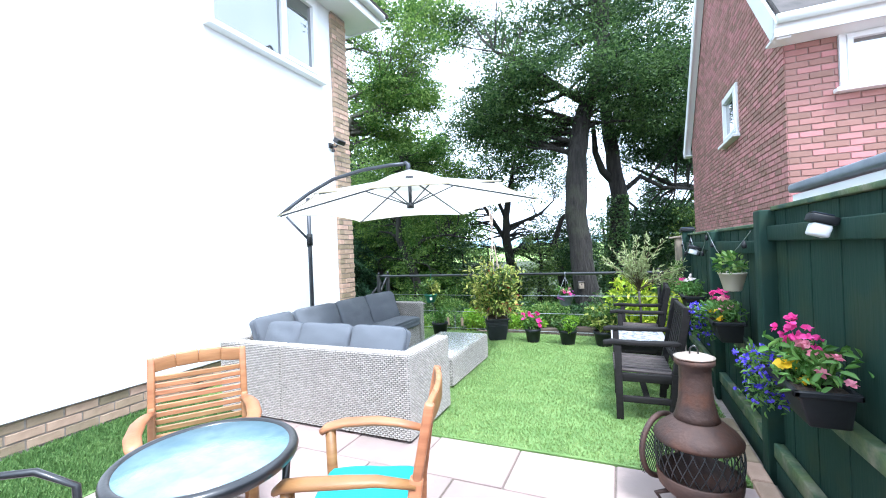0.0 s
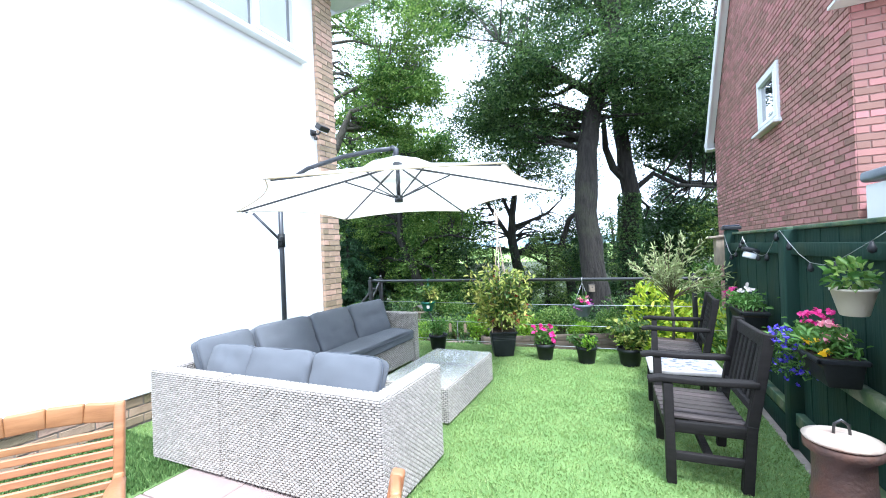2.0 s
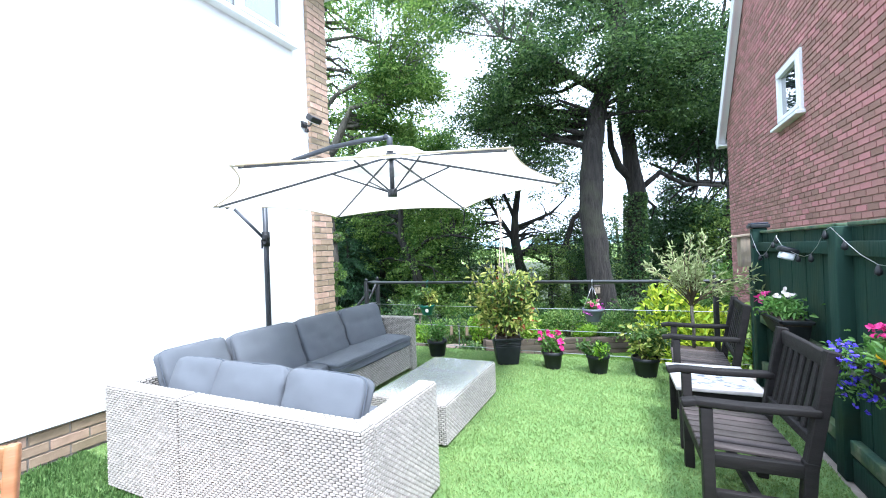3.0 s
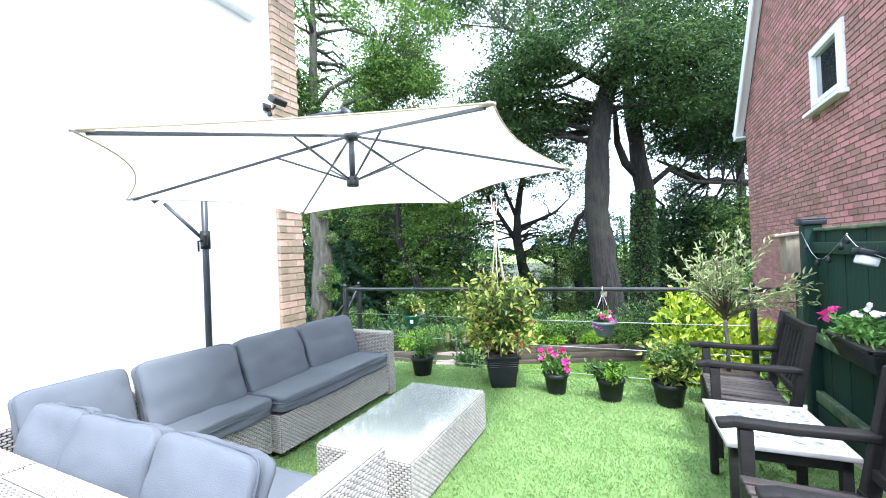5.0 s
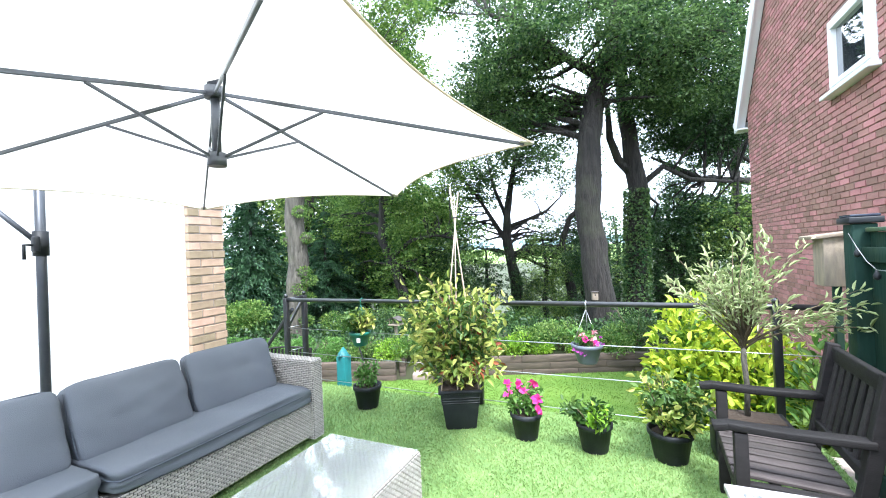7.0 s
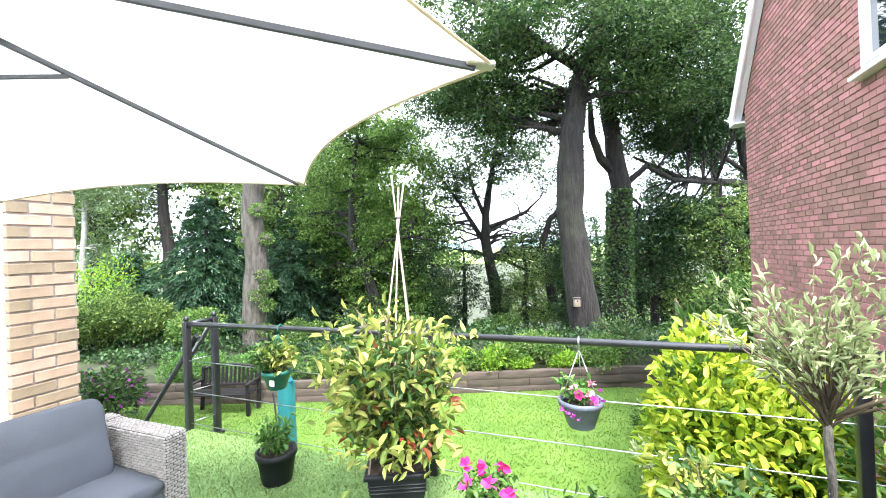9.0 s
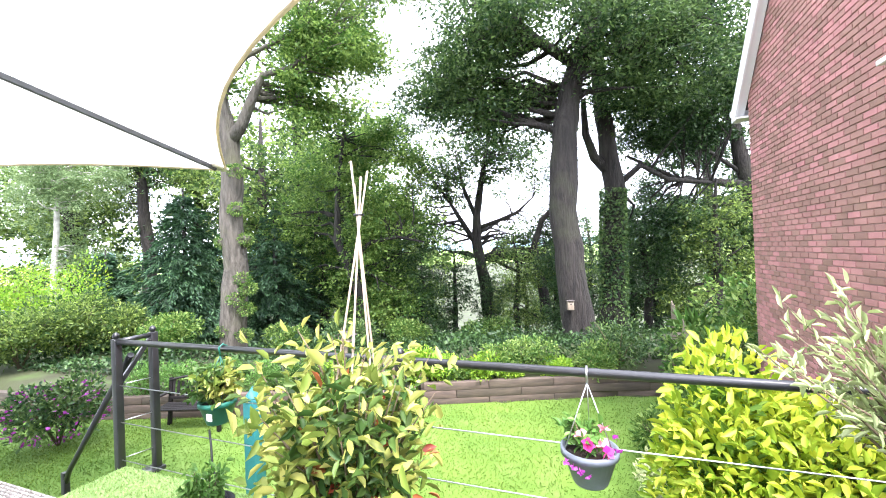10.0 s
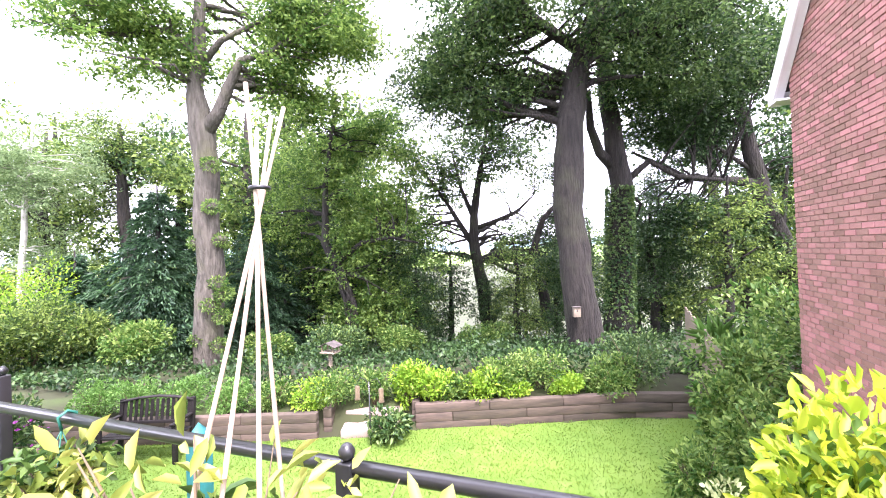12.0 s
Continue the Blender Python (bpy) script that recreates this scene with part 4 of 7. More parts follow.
for lift in (0.0, 0.004):
    for k in range(6):
        a, b = tips[k], tips[(k + 1) % 6]
        for i in range(NR + 1):
            r = 0.16 + 0.84 * i / NR
            for j in range(NS + 1):
                s = j / NS
                edge = a.lerp(b, s)
                bow = 4 * s * (1 - s)
                p = apex.lerp(edge, r * (1 - 0.085 * bow * r))
                p.z += lift - 0.025 * bow * r * (1 - r) * 4
                cv.append(tuple(p))
        base = len(cv) - (NR + 1) * (NS + 1)
        for i in range(NR):
            for j in range(NS):
                q = base + i * (NS + 1) + j
                cf.append((q, q + 1, q + NS + 2, q + NS + 1))
part_canopy = raw("canopy", cv, cf, CANVAS, um, "white canvas canopy", True)
vent_v, vent_f = [], []
for k in range(6):
    d = (tips[k] - apex)
    vent_v.append(tuple(apex + d * 0.26 + Vector((0, 0, 0.045))))
    vent_v.append(tuple(apex + d * 0.26 + Vector((0, 0, 0.025))))
vent_v.append(tuple(apex + Vector((0, 0, 0.075))))
for k in range(6):
    k2 = (k + 1) % 6
    vent_f += [(k * 2, k2 * 2, 12), (k * 2 + 1, k2 * 2 + 1, k2 * 2, k * 2)]
raw("vent", vent_v, vent_f, CANVAS, um, "raised vent flap")
for k in range(6):
    hem = []
    for j in range(13):
        f = j / 12
        hem.append(apex.lerp(tips[k].lerp(tips[(k + 1) % 6], f), 1 - 0.085 * 4 * f * (1 - f)))
    part("hem", tube(hem, 0.0045, 6), HEM, um, "cream stitched hem")
part("hub", join(tube([HUB - Vector((0, 0, 0.03)), HUB + Vector((0, 0, 0.03))], 0.04, 14), tube([HUB, apex], 0.02, 10), tube([apex - Vector((0, 0, 0.05)), apex], 0.045, 14)), ANTHRACITE, um)
for k in range(6):
    rib = part("rib", bar(apex - Vector((0, 0, 0.025)), tips[k].lerp(apex, 0.03) - Vector((0, 0, 0.012)), 0.011, 0.017, 0.002), ANTHRACITE, um)
    mid = apex.lerp(tips[k], 0.33) - Vector((0, 0, 0.028))
    part("strut", bar(HUB, mid, 0.010, 0.013, 0.002), ANTHRACITE, rib)
    part("pocket", bar(apex.lerp(tips[k], 0.955) - Vector((0, 0, 0.006)), tips[k], 0.036, 0.012, 0.003), CREAM_PLASTIC, rib, "cream tip pocket")
MX, MY = -3.47, 3.87
part("mast", tube([(MX, MY, 0.0), (MX, MY, 1.3), (MX, MY, 2.02)], 0.024, 16), ANTHRACITE, um)
part("arm", tube([(-3.66, 3.60, 1.80), (-3.56, 3.74, 1.95), (MX + 0.02, MY, 2.08), (-3.1, 3.89, 2.215), (-2.7, 3.93, 2.285), (-2.35, 3.96, 2.305), (-2.17, 3.975, 2.30)], 0.021, 12), ANTHRACITE, um, "curved grey arm")
part("hanger", tube([(-2.17, 3.975, 2.31), (-2.13, 3.98, 2.29), (-2.13, 3.98, 2.17)], 0.026, 10), ANTHRACITE, um)
part("brace", tube([(MX, MY, 1.50), (-3.62, 3.66, 1.79)], 0.014, 10), ANTHRACITE, um)
knob = part("collar", join(tube([(MX, MY, 1.44), (MX, MY, 1.58)], 0.036, 14), box(MX + 0.01, MY - 0.05, 1.46, MX + 0.06, MY - 0.02, 1.55, 0.01)), BLACK_PLASTIC, um)
part("crank_handle", tube([(MX + 0.03, MY - 0.05, 1.50), (MX + 0.05, MY - 0.09, 1.50), (MX + 0.05, MY - 0.09, 1.42)], 0.008, 8), BLACK_PLASTIC, knob)
part("base_plate", join(box(MX - 0.40, MY - 0.03, 0.0, MX + 0.40, MY + 0.03, 0.03, 0.004), box(MX - 0.03, MY - 0.40, 0.0, MX + 0.03, MY + 0.40, 0.028, 0.004)), ANTHRACITE, um)


# ---- dark garden chairs and side table ----
def dark_chair():
    """Faces -x; origin on the floor under the seat's middle."""
    c = thing("garden_armchair", 0, 0, 0, label="dark-stained slatted wooden garden armchair on the turf", category="chair", group="dark garden armchairs")
    D, W, SH = 0.42, 0.60, 0.36
    for y in (-W / 2 + 0.025, W / 2 - 0.025):
        part("leg", box(-D / 2 - 0.005, y - 0.025, 0, -D / 2 + 0.045, y + 0.025, 0.555, 0.005), DARKWOOD, c)
        part("leg", join(bar((D / 2 - 0.05, y, 0), (D / 2 - 0.02, y, SH), 0.05, 0.05), bar((D / 2 - 0.02, y, SH - 0.02), (D / 2 + 0.07, y, 0.84), 0.045, 0.05)), DARKWOOD, c)
        pts_a = [(-D / 2 - 0.08, y, 0.565), (-D / 2 - 0.03, y, 0.578), (-0.05, y, 0.57), (D / 2 + 0.02, y, 0.575)]
        part("armrest", join(*[bar(pts_a[i], pts_a[i + 1] if i == 2 else Vector(pts_a[i + 1]) + Vector((0.012, 0, 0)), 0.062, 0.034, 0.008) for i in range(3)]), DARKWOOD, c)
        part("stretcher", box(-D / 2 + 0.02, y - 0.016, 0.13, D / 2 - 0.03, y + 0.016, 0.175, 0.004), DARKWOOD, c)
        part("seat_rail", box(-D / 2 + 0.02, y - 0.018, SH - 0.075, D / 2 - 0.02, y + 0.018, SH - 0.015, 0.004), DARKWOOD, c)
    part("seat_rail", box(-D / 2 - 0.005, -W / 2 + 0.05, SH - 0.08, -D / 2 + 0.028, W / 2 - 0.05, SH - 0.01, 0.004), DARKWOOD, c)
    part("stretcher", box(-0.02, -W / 2 + 0.04, 0.135, 0.02, W / 2 - 0.04, 0.17, 0.004), DARKWOOD, c)
    for i in range(7):
        y = -W / 2 + 0.075 + i * (W - 0.15) / 6
        part("seat_slat", bar((-D / 2 - 0.012, y, SH), (D / 2 - 0.03, y, SH - 0.015), 0.055, 0.018), SEATWOOD, c, "faded seat slat")
    top = part("top_rail", bar((D / 2 + 0.073, -W / 2 + 0.02, 0.79), (D / 2 + 0.073, W / 2 - 0.02, 0.79), 0.03, 0.075, 0.008), DARKWOOD, c)
    part("back_rail", bar((D / 2 - 0.004, -W / 2 + 0.04, 0.44), (D / 2 - 0.004, W / 2 - 0.04, 0.44), 0.028, 0.045), DARKWOOD, c)
    for i in range(7):
        y = -W / 2 + 0.085 + i * (W - 0.17) / 6
        part("back_slat", bar((D / 2 - 0.002, y, 0.44), (D / 2 + 0.071, y, 0.78), 0.042, 0.014), DARKWOOD, c)
    return c


ch = dark_chair()
ch.matrix_basis = pose(0.13, 3.60, 0, 0, 0, 2)
copy_thing(ch, pose(0.17, 5.07, 0, 0, 0, -3))
st = thing("side_table", 0.12, 4.35, 0, 2, label="low square side table with a grey mosaic top", category="table")
part("tabletop", box(-0.24, -0.29, 0.385, 0.24, 0.29, 0.41, 0.004), TABLE_EDGE, st, "pale grey wooden rim")
part("mosaic", box(-0.19, -0.24, 0.411, 0.19, 0.24, 0.414, 0.001, 1), MOSAIC, st, "marbled grey tile inlay")
for x, y in ((-0.2, -0.24), (0.2, -0.24), (-0.2, 0.24), (0.2, 0.24)):
    part("leg", box(x - 0.02, y - 0.02, 0, x + 0.02, y + 0.02, 0.384, 0.004), DARKWOOD, st)
for ya in (-0.26, 0.235):
    part("apron", box(-0.21, ya, 0.33, 0.21, ya + 0.025, 0.384, 0.003, 1), DARKWOOD, st)


# ---- teak chairs and glass table ----
def teak_chair():
    """Faces -y; origin on the floor under the seat's middle."""
    c = thing("teak_armchair", 0, 0, 0, label="oiled teak armchair with slatted back and turquoise seat pad", category="chair", group="teak armchairs")
    W, D, SH = 0.43, 0.40, 0.40
    for s in (-1, 1):
        x = s * W / 2
        part("leg", join(bar((x, D / 2 - 0.02, 0), (x, D / 2, SH + 0.02), 0.034, 0.046, 0.008), bar((x, D / 2, SH), (x, D / 2 + 0.035, 0.63), 0.034, 0.046, 0.008), bar((x, D / 2 + 0.034, 0.615), (x, D / 2 + 0.088, 0.885), 0.034, 0.034, 0.008)), TEAK, c)
        part("leg", tube([(x * 1.03, -D / 2, 0), (x * 1.03, -D / 2, 0.35), (x * 1.05, -D / 2 - 0.005, 0.605)], [0.022, 0.024, 0.024], 10), TEAK, c)
        part("armrest", tube([(x, D / 2 + 0.03, 0.60), (x * 1.06, D / 2 - 0.10, 0.625), (x * 1.12, 0, 0.63), (x * 1.12, -D / 2 + 0.06, 0.625), (x * 1.05, -D / 2 - 0.02, 0.61), (x * 1.02, -D / 2 - 0.045, 0.59)], [0.022, 0.029, 0.033, 0.034, 0.033, 0.026], 12, flat=0.58), TEAK, c)
        part("seat_rail", box(x - 0.014, -D / 2, SH - 0.07, x + 0.014, D / 2, SH - 0.012, 0.004), TEAK, c)
    part("seat_rail", box(-W / 2, -D / 2 - 0.012, SH - 0.07, W / 2, -D / 2 + 0.014, SH - 0.012, 0.004), TEAK, c)
    for i in range(6):
        y = -D / 2 + 0.05 + i * (D - 0.08) / 5
        part("seat_slat", box(-W / 2, y - 0.028, SH - 0.014, W / 2, y + 0.028, SH, 0.003, 1), TEAK, c)
    top = [(-W / 2 - 0.005, D / 2 + 0.08, 0.865), (-W / 4, D / 2 + 0.10, 0.878), (0, D / 2 + 0.105, 0.882), (W / 4, D / 2 + 0.10, 0.878), (W / 2 + 0.005, D / 2 + 0.08, 0.865)]
    part("top_rail", join(*[bar(Vector(a) - Vector((0, 0, 0.022)), Vector(b) - Vector((0, 0, 0.022)), 0.024, 0.075, 0.007) for a, b in zip(top, top[1:])]), TEAK, c)
    part("back_rail", box(-W / 2, D / 2 - 0.004, 0.455, W / 2, D / 2 + 0.016, 0.49, 0.004), TEAK, c)
    for i in range(8):
        z = 0.515 + i * 0.037
        y = D / 2 + 0.012 + (z - 0.49) * 0.20
        part("back_slat", box(-W / 2 + 0.015, y - 0.007, z - 0.0135, W / 2 - 0.015, y + 0.007, z + 0.0135, 0.003, 1), TEAK, c)
    pad = part("seat_pad", cushion(0.40, 0.39, 0.05, 5, 0.1, 8), TURQUOISE, c, "flat turquoise seat pad")
    pad.location = (0, 0, SH + 0.024)
    return c


tk = teak_chair()
tk.matrix_basis = pose(-1.87, 1.285, 0, 0, 0, 53) @ Matrix.Diagonal((0.97, 0.97, 0.935, 1))
copy_thing(tk, pose(-0.92, 1.27, 0, 0, 0, -69))
tbl = thing("round_table", -1.27, 0.90, 0, label="round glass garden table with a dark metal rim", category="table")
part("glass_top", lathe([(0.02, 0.675), (0.255, 0.675), (0.255, 0.683), (0.02, 0.683)], 64), FROST, tbl, "rippled pale glass")
ring = [(0.264 * math.cos(2 * math.pi * k / 64), 0.264 * math.sin(2 * math.pi * k / 64), 0.669) for k in range(64)]
part("rim", tube(ring, 0.018, 10, closed=True, flat=1.2), BLACK, tbl)
for k in range(4):
    a = radians(45 + 90 * k)
    part("leg", tube([(0.245 * math.cos(a), 0.245 * math.sin(a), 0.66), (0.22 * math.cos(a), 0.22 * math.sin(a), 0.4), (0.27 * math.cos(a), 0.27 * math.sin(a), 0)], 0.013, 8), BLACK, tbl)
mc = thing("metal_chair", -1.78, 0.42, 0, -58, label="black tubular metal garden chair beside the round table", category="chair")
part("frame", tube([(-0.25, -0.22, 0), (-0.25, -0.24, 0.60), (-0.23, -0.18, 0.635), (-0.25, 0.10, 0.63), (-0.25, 0.22, 0.57), (-0.25, 0.24, 0)], 0.013, 10), BLACK, mc)
part("frame", tube([(0.25, -0.22, 0), (0.25, -0.24, 0.60), (0.23, -0.18, 0.67), (0.25, 0.10, 0.66), (0.25, 0.22, 0.60), (0.25, 0.24, 0)], 0.013, 10), BLACK, mc)
part("seat", box(-0.24, -0.22, 0.39, 0.24, 0.22, 0.41, 0.008), BLACK, mc)
part("backrest", box(-0.24, -0.29, 0.45, 0.24, -0.25, 0.66, 0.012), BLACK, mc)

# ---- chiminea ----
cm = thing("chiminea", 0.30, 2.24, 0, label="rusted cast iron chiminea with mesh bowl and pale lid", category="chiminea")
part("chimney", lathe([(0.085, 0.47), (0.098, 0.475), (0.088, 0.50), (0.075, 0.56), (0.068, 0.66), (0.068, 0.72), (0.086, 0.735), (0.086, 0.755), (0.075, 0.758)], 28), RUST, cm)
part("shoulder", lathe([(0.185, 0.375), (0.187, 0.39), (0.165, 0.42), (0.11, 0.465), (0.07, 0.485)], 28), RUST, cm)
part("lid", join(lathe([(0.085, 0.760), (0.088, 0.766), (0.06, 0.775), (0.005, 0.780)], 28)), LIDMETAL, cm, "pale flat lid")
part("lid_handle", tube([(-0.018, 0, 0.776), (-0.016, 0, 0.805), (0, 0, 0.818), (0.016, 0, 0.805), (0.018, 0, 0.776)], 0.004, 8), BLACK, cm)
part("fire_bowl", lathe([(0.06, 0.10), (0.13, 0.115), (0.175, 0.16), (0.183, 0.215), (0.176, 0.22), (0.12, 0.14), (0.02, 0.13)], 28), RUST, cm)
mesh_bm = []
for k in range(26):
    for s in (-1, 1):
        pts_m = []
        for i in range(7):
            f = i / 6
            a = radians(k * 360 / 26) + s * f * 0.42
            r = 0.185 * math.sin(math.acos(max(-1, min(1, (f - 0.55) * 0.75))))
            pts_m.append((r * math.cos(a), r * math.sin(a), 0.215 + f * 0.165))
        mesh_bm.append(tube(pts_m, 0.0028, 4))
part("mesh", join(*mesh_bm), BLACK, cm, "expanded metal mesh wall")
dring = [Vector((0.155 * math.cos(2 * math.pi * k / 36), 0, 0.155 * math.sin(2 * math.pi * k / 36))) for k in range(36)]
door = part("door", tube([Matrix.Rotation(radians(52), 3, "Z") @ (p + Vector((0, 0.185, 0.275))) for p in dring], 0.014, 8, closed=True), RUST, cm, "round rusted door ring")
dm = []
for i in range(-7, 8):
    h = math.sqrt(max(0, 0.15 ** 2 - (i * 0.02) ** 2))
    for sgn in (-1, 1):
        a0, a1 = Vector((i * 0.02 - sgn * h * 0.6, 0.185, 0.275 - h * 0.78)), Vector((i * 0.02 + sgn * h * 0.6, 0.185, 0.275 + h * 0.78))
        dm.append(tube([Matrix.Rotation(radians(52), 3, "Z") @ a0, Matrix.Rotation(radians(52), 3, "Z") @ a1], 0.0028, 4))
part("door_mesh", join(*dm), BLACK, door)
for k in range(3):
    a = radians(70 + 120 * k)
    part("leg", tube([(0.12 * math.cos(a), 0.12 * math.sin(a), 0.12), (0.19 * math.cos(a), 0.19 * math.sin(a), 0.10), (0.15 * math.cos(a), 0.15 * math.sin(a), 0.04), (0.20 * math.cos(a), 0.20 * math.sin(a), 0.005)], [0.012, 0.011, 0.01, 0.012], 8), RUST, cm)


# ---- trees ----
def crown_centres(rng, ellipsoids, gap=-0.05, scale=0.35, fill=1.0):
    out = []
    for c, r, k in ellipsoids:
        tries = 0
        made = 0
        k = int(k * fill)
        while made < k and tries < k * 8:
            tries += 1
            d = rng.normal(size=3)
            d /= np.linalg.norm(d)
            p = np.asarray(c) + d * np.asarray(r) * rng.random() ** 0.45
            if noise.noise(Vector(p) * scale) > gap:
                out.append(p)
                made += 1
    return out


def tree(name, trunk, radii, ellipsoids, label, seed, leaf=0.13, per=70, clump=0.75, material=None, bark=None, limbs=24, gap=-0.05, forks=(), twist=0.0, flat=0.55, width=0.5, category="tree", group="", fill=1.0):
    """trunk: points from the ground up; forks: further big limbs (points, radii); ellipsoids: crown masses."""
    rng = np.random.default_rng(seed)
    base = Vector(trunk[0])
    t = thing(name, base.x, base.y, base.z, label=label, category=category, group=group)
    off = lambda p: Vector(p) - base
    pts, rr = [], []
    tp = [off(p) for p in trunk]
    for i in range(len(tp) - 1):
        for s in range(4):
            f = s / 4
            p = tp[i].lerp(tp[i + 1], f)
            r = radii[i] * (1 - f) + radii[i + 1] * f
            j = 0.12 * r
            pts.append(p + Vector((noise.noise(p * 0.9 + base) * j * 3, noise.noise(p * 0.9 - base) * j * 3, 0)))
            rr.append(r * (1 + 0.13 * noise.noise(p * 1.7)))
    pts.append(tp[-1])
    rr.append(radii[-1])
    rr[0] *= 1.35
    pts[0] = pts[0] - Vector((0, 0, 0.3))
    bm = tube(pts, rr, 18)
    for v in bm.verts:
        w = noise.noise(Vector((v.co.x * 3, v.co.y * 3, v.co.z * 0.7)) + base)
        v.co += v.normal * w * radii[0] * 0.16
    part("trunk", bm, bark or BARK, t)
    spine = [(p, r) for p, r in zip(pts, rr)][len(pts) // 3:]
    for fp, fr in forks:
        q = [off(p) for p in fp]
        part("limb", tube(q, list(fr), 10), bark or BARK, t)
        for i in range(len(q) - 1):
            for s in (0.35, 0.7, 1.0):
                spine.append((q[i].lerp(q[i + 1], s), fr[i] * (1 - s) + fr[i + 1] * s))
    centres = crown_centres(rng, ellipsoids, gap, 0.35, fill)
    rel = [np.asarray(c) - np.asarray(base) for c in centres]
    lim = []
    pick = rng.permutation(len(rel))[:limbs]
    for i in pick:
        e = Vector(rel[i])
        s, r = min(spine, key=lambda q: (q[0] - e).length + max(0, q[0].z - e.z) * 1.2)
        mid = s.lerp(e, 0.5) + Vector((rng.normal() * 0.25, rng.normal() * 0.25, 0.15 * (e - s).length * rng.random()))
        q1 = s.lerp(mid, 0.5) + Vector((rng.normal() * 0.12, rng.normal() * 0.12, rng.normal() * 0.1))
        q2 = mid.lerp(e, 0.5) + Vector((rng.normal() * 0.15, rng.normal() * 0.15, rng.normal() * 0.12))
        r0 = min(r * 0.55, 0.02 + 0.022 * (e - s).length)
        lim.append(tube([s, q1, mid, q2, e], [r0, r0 * 0.8, r0 * 0.6, r0 * 0.35, 0.006], 6))
    if lim:
        tagged(part("branchwork", join(*lim), bark or BARK, t), kind="stuff")
    sizes = clump * (0.6 + 0.7 * rng.random(len(rel)))
    p, w = clumps(rng, rel, sizes, per, flat)
    leaf_mesh("crown", p, w, leaf, material or OAK_LEAF, t, width=width, spread=0.7, seed=seed, droop=0.15)
    return t


# great oak beyond the lawn
tree("oak_tree", [(-1.27, 17.35, -1.78), (-1.49, 17.27, 0.80), (-1.53, 17.26, 3.21), (-1.52, 17.26, 4.98), (-1.07, 17.53, 6.78), (-0.55, 17.94, 8.50), (-0.24, 18.26, 11.46), (-0.16, 18.83, 15.71)],
     [0.50, 0.44, 0.40, 0.38, 0.33, 0.31, 0.24, 0.12],
     [((0.38, 17.43, 7.68), (2.8, 2.5, 1.5), 95), ((2.37, 20.29, 9.65), (3.4, 3, 2.6), 90), ((-1.72, 16.12, 8.06), (2.2, 2.0, 1.2), 55), ((-3.51, 15.99, 7.68), (2.0, 2, 1.7), 50), ((-4.73, 16.61, 6.94), (1.3, 1.3, 1.3), 22), ((-0.11, 18.31, 12.96), (6, 5, 3.5), 150), ((-3.17, 17.18, 6.37), (1.2, 1.2, 0.8), 14), ((3.65, 21.82, 7.69), (2.2, 2, 1.4), 40),
      ((-6.8, 17.7, 12.1), (1.6, 1.4, 1.2), 26), ((-4.4, 18.5, 11.2), (2.3, 2.0, 1.7), 46), ((-1.7, 18.9, 11.2), (2.1, 1.9, 1.5), 34), ((0.8, 19.0, 9.9), (2.1, 1.9, 1.9), 44), ((2.3, 19.9, 8.2), (1.5, 1.4, 2.1), 30), ((-4.9, 18.4, 8.4), (1.7, 1.6, 1.3), 36), ((-6.1, 19.0, 7.0), (1.1, 1.0, 1.3), 22), ((-3.6, 20.2, 6.5), (1.4, 1.3, 1.1), 20), ((0.9, 20.0, 7.1), (1.5, 1.4, 1.5), 26), ((-5.4, 18.0, 7.7), (1.0, 0.9, 1.1), 26), ((-3.9, 18.4, 6.8), (1.3, 1.1, 0.8), 28), ((0.4, 19.7, 6.9), (1.3, 1.1, 0.9), 24), ((-4.9, 16.4, 6.3), (1.5, 1.3, 0.6), 16), ((-3.3, 16.2, 5.9), (1.2, 1.1, 0.5), 9), ((-6.0, 16.8, 7.0), (0.9, 0.9, 0.8), 10), ((1.2, 17.6, 6.2), (1.5, 1.2, 0.6), 14), ((2.6, 18.4, 6.6), (1.3, 1.2, 0.8), 14)],
     "tall old oak with a thick fissured trunk beyond the lawn", 3, fill=1.2, leaf=0.125, per=105, clump=0.92, limbs=190, gap=-0.2,
     forks=[([(-0.94, 17.58, 7.02), (-1.74, 16.97, 7.46), (-2.49, 16.37, 7.94), (-3.29, 15.86, 8.61), (-4.20, 15.31, 8.96)], (0.2, 0.16, 0.13, 0.10, 0.06)), ([(-0.77, 17.75, 7.63), (0.44, 18.09, 7.53), (1.52, 18.49, 7.97), (2.99, 19.24, 8.86)], (0.19, 0.14, 0.11, 0.06))])
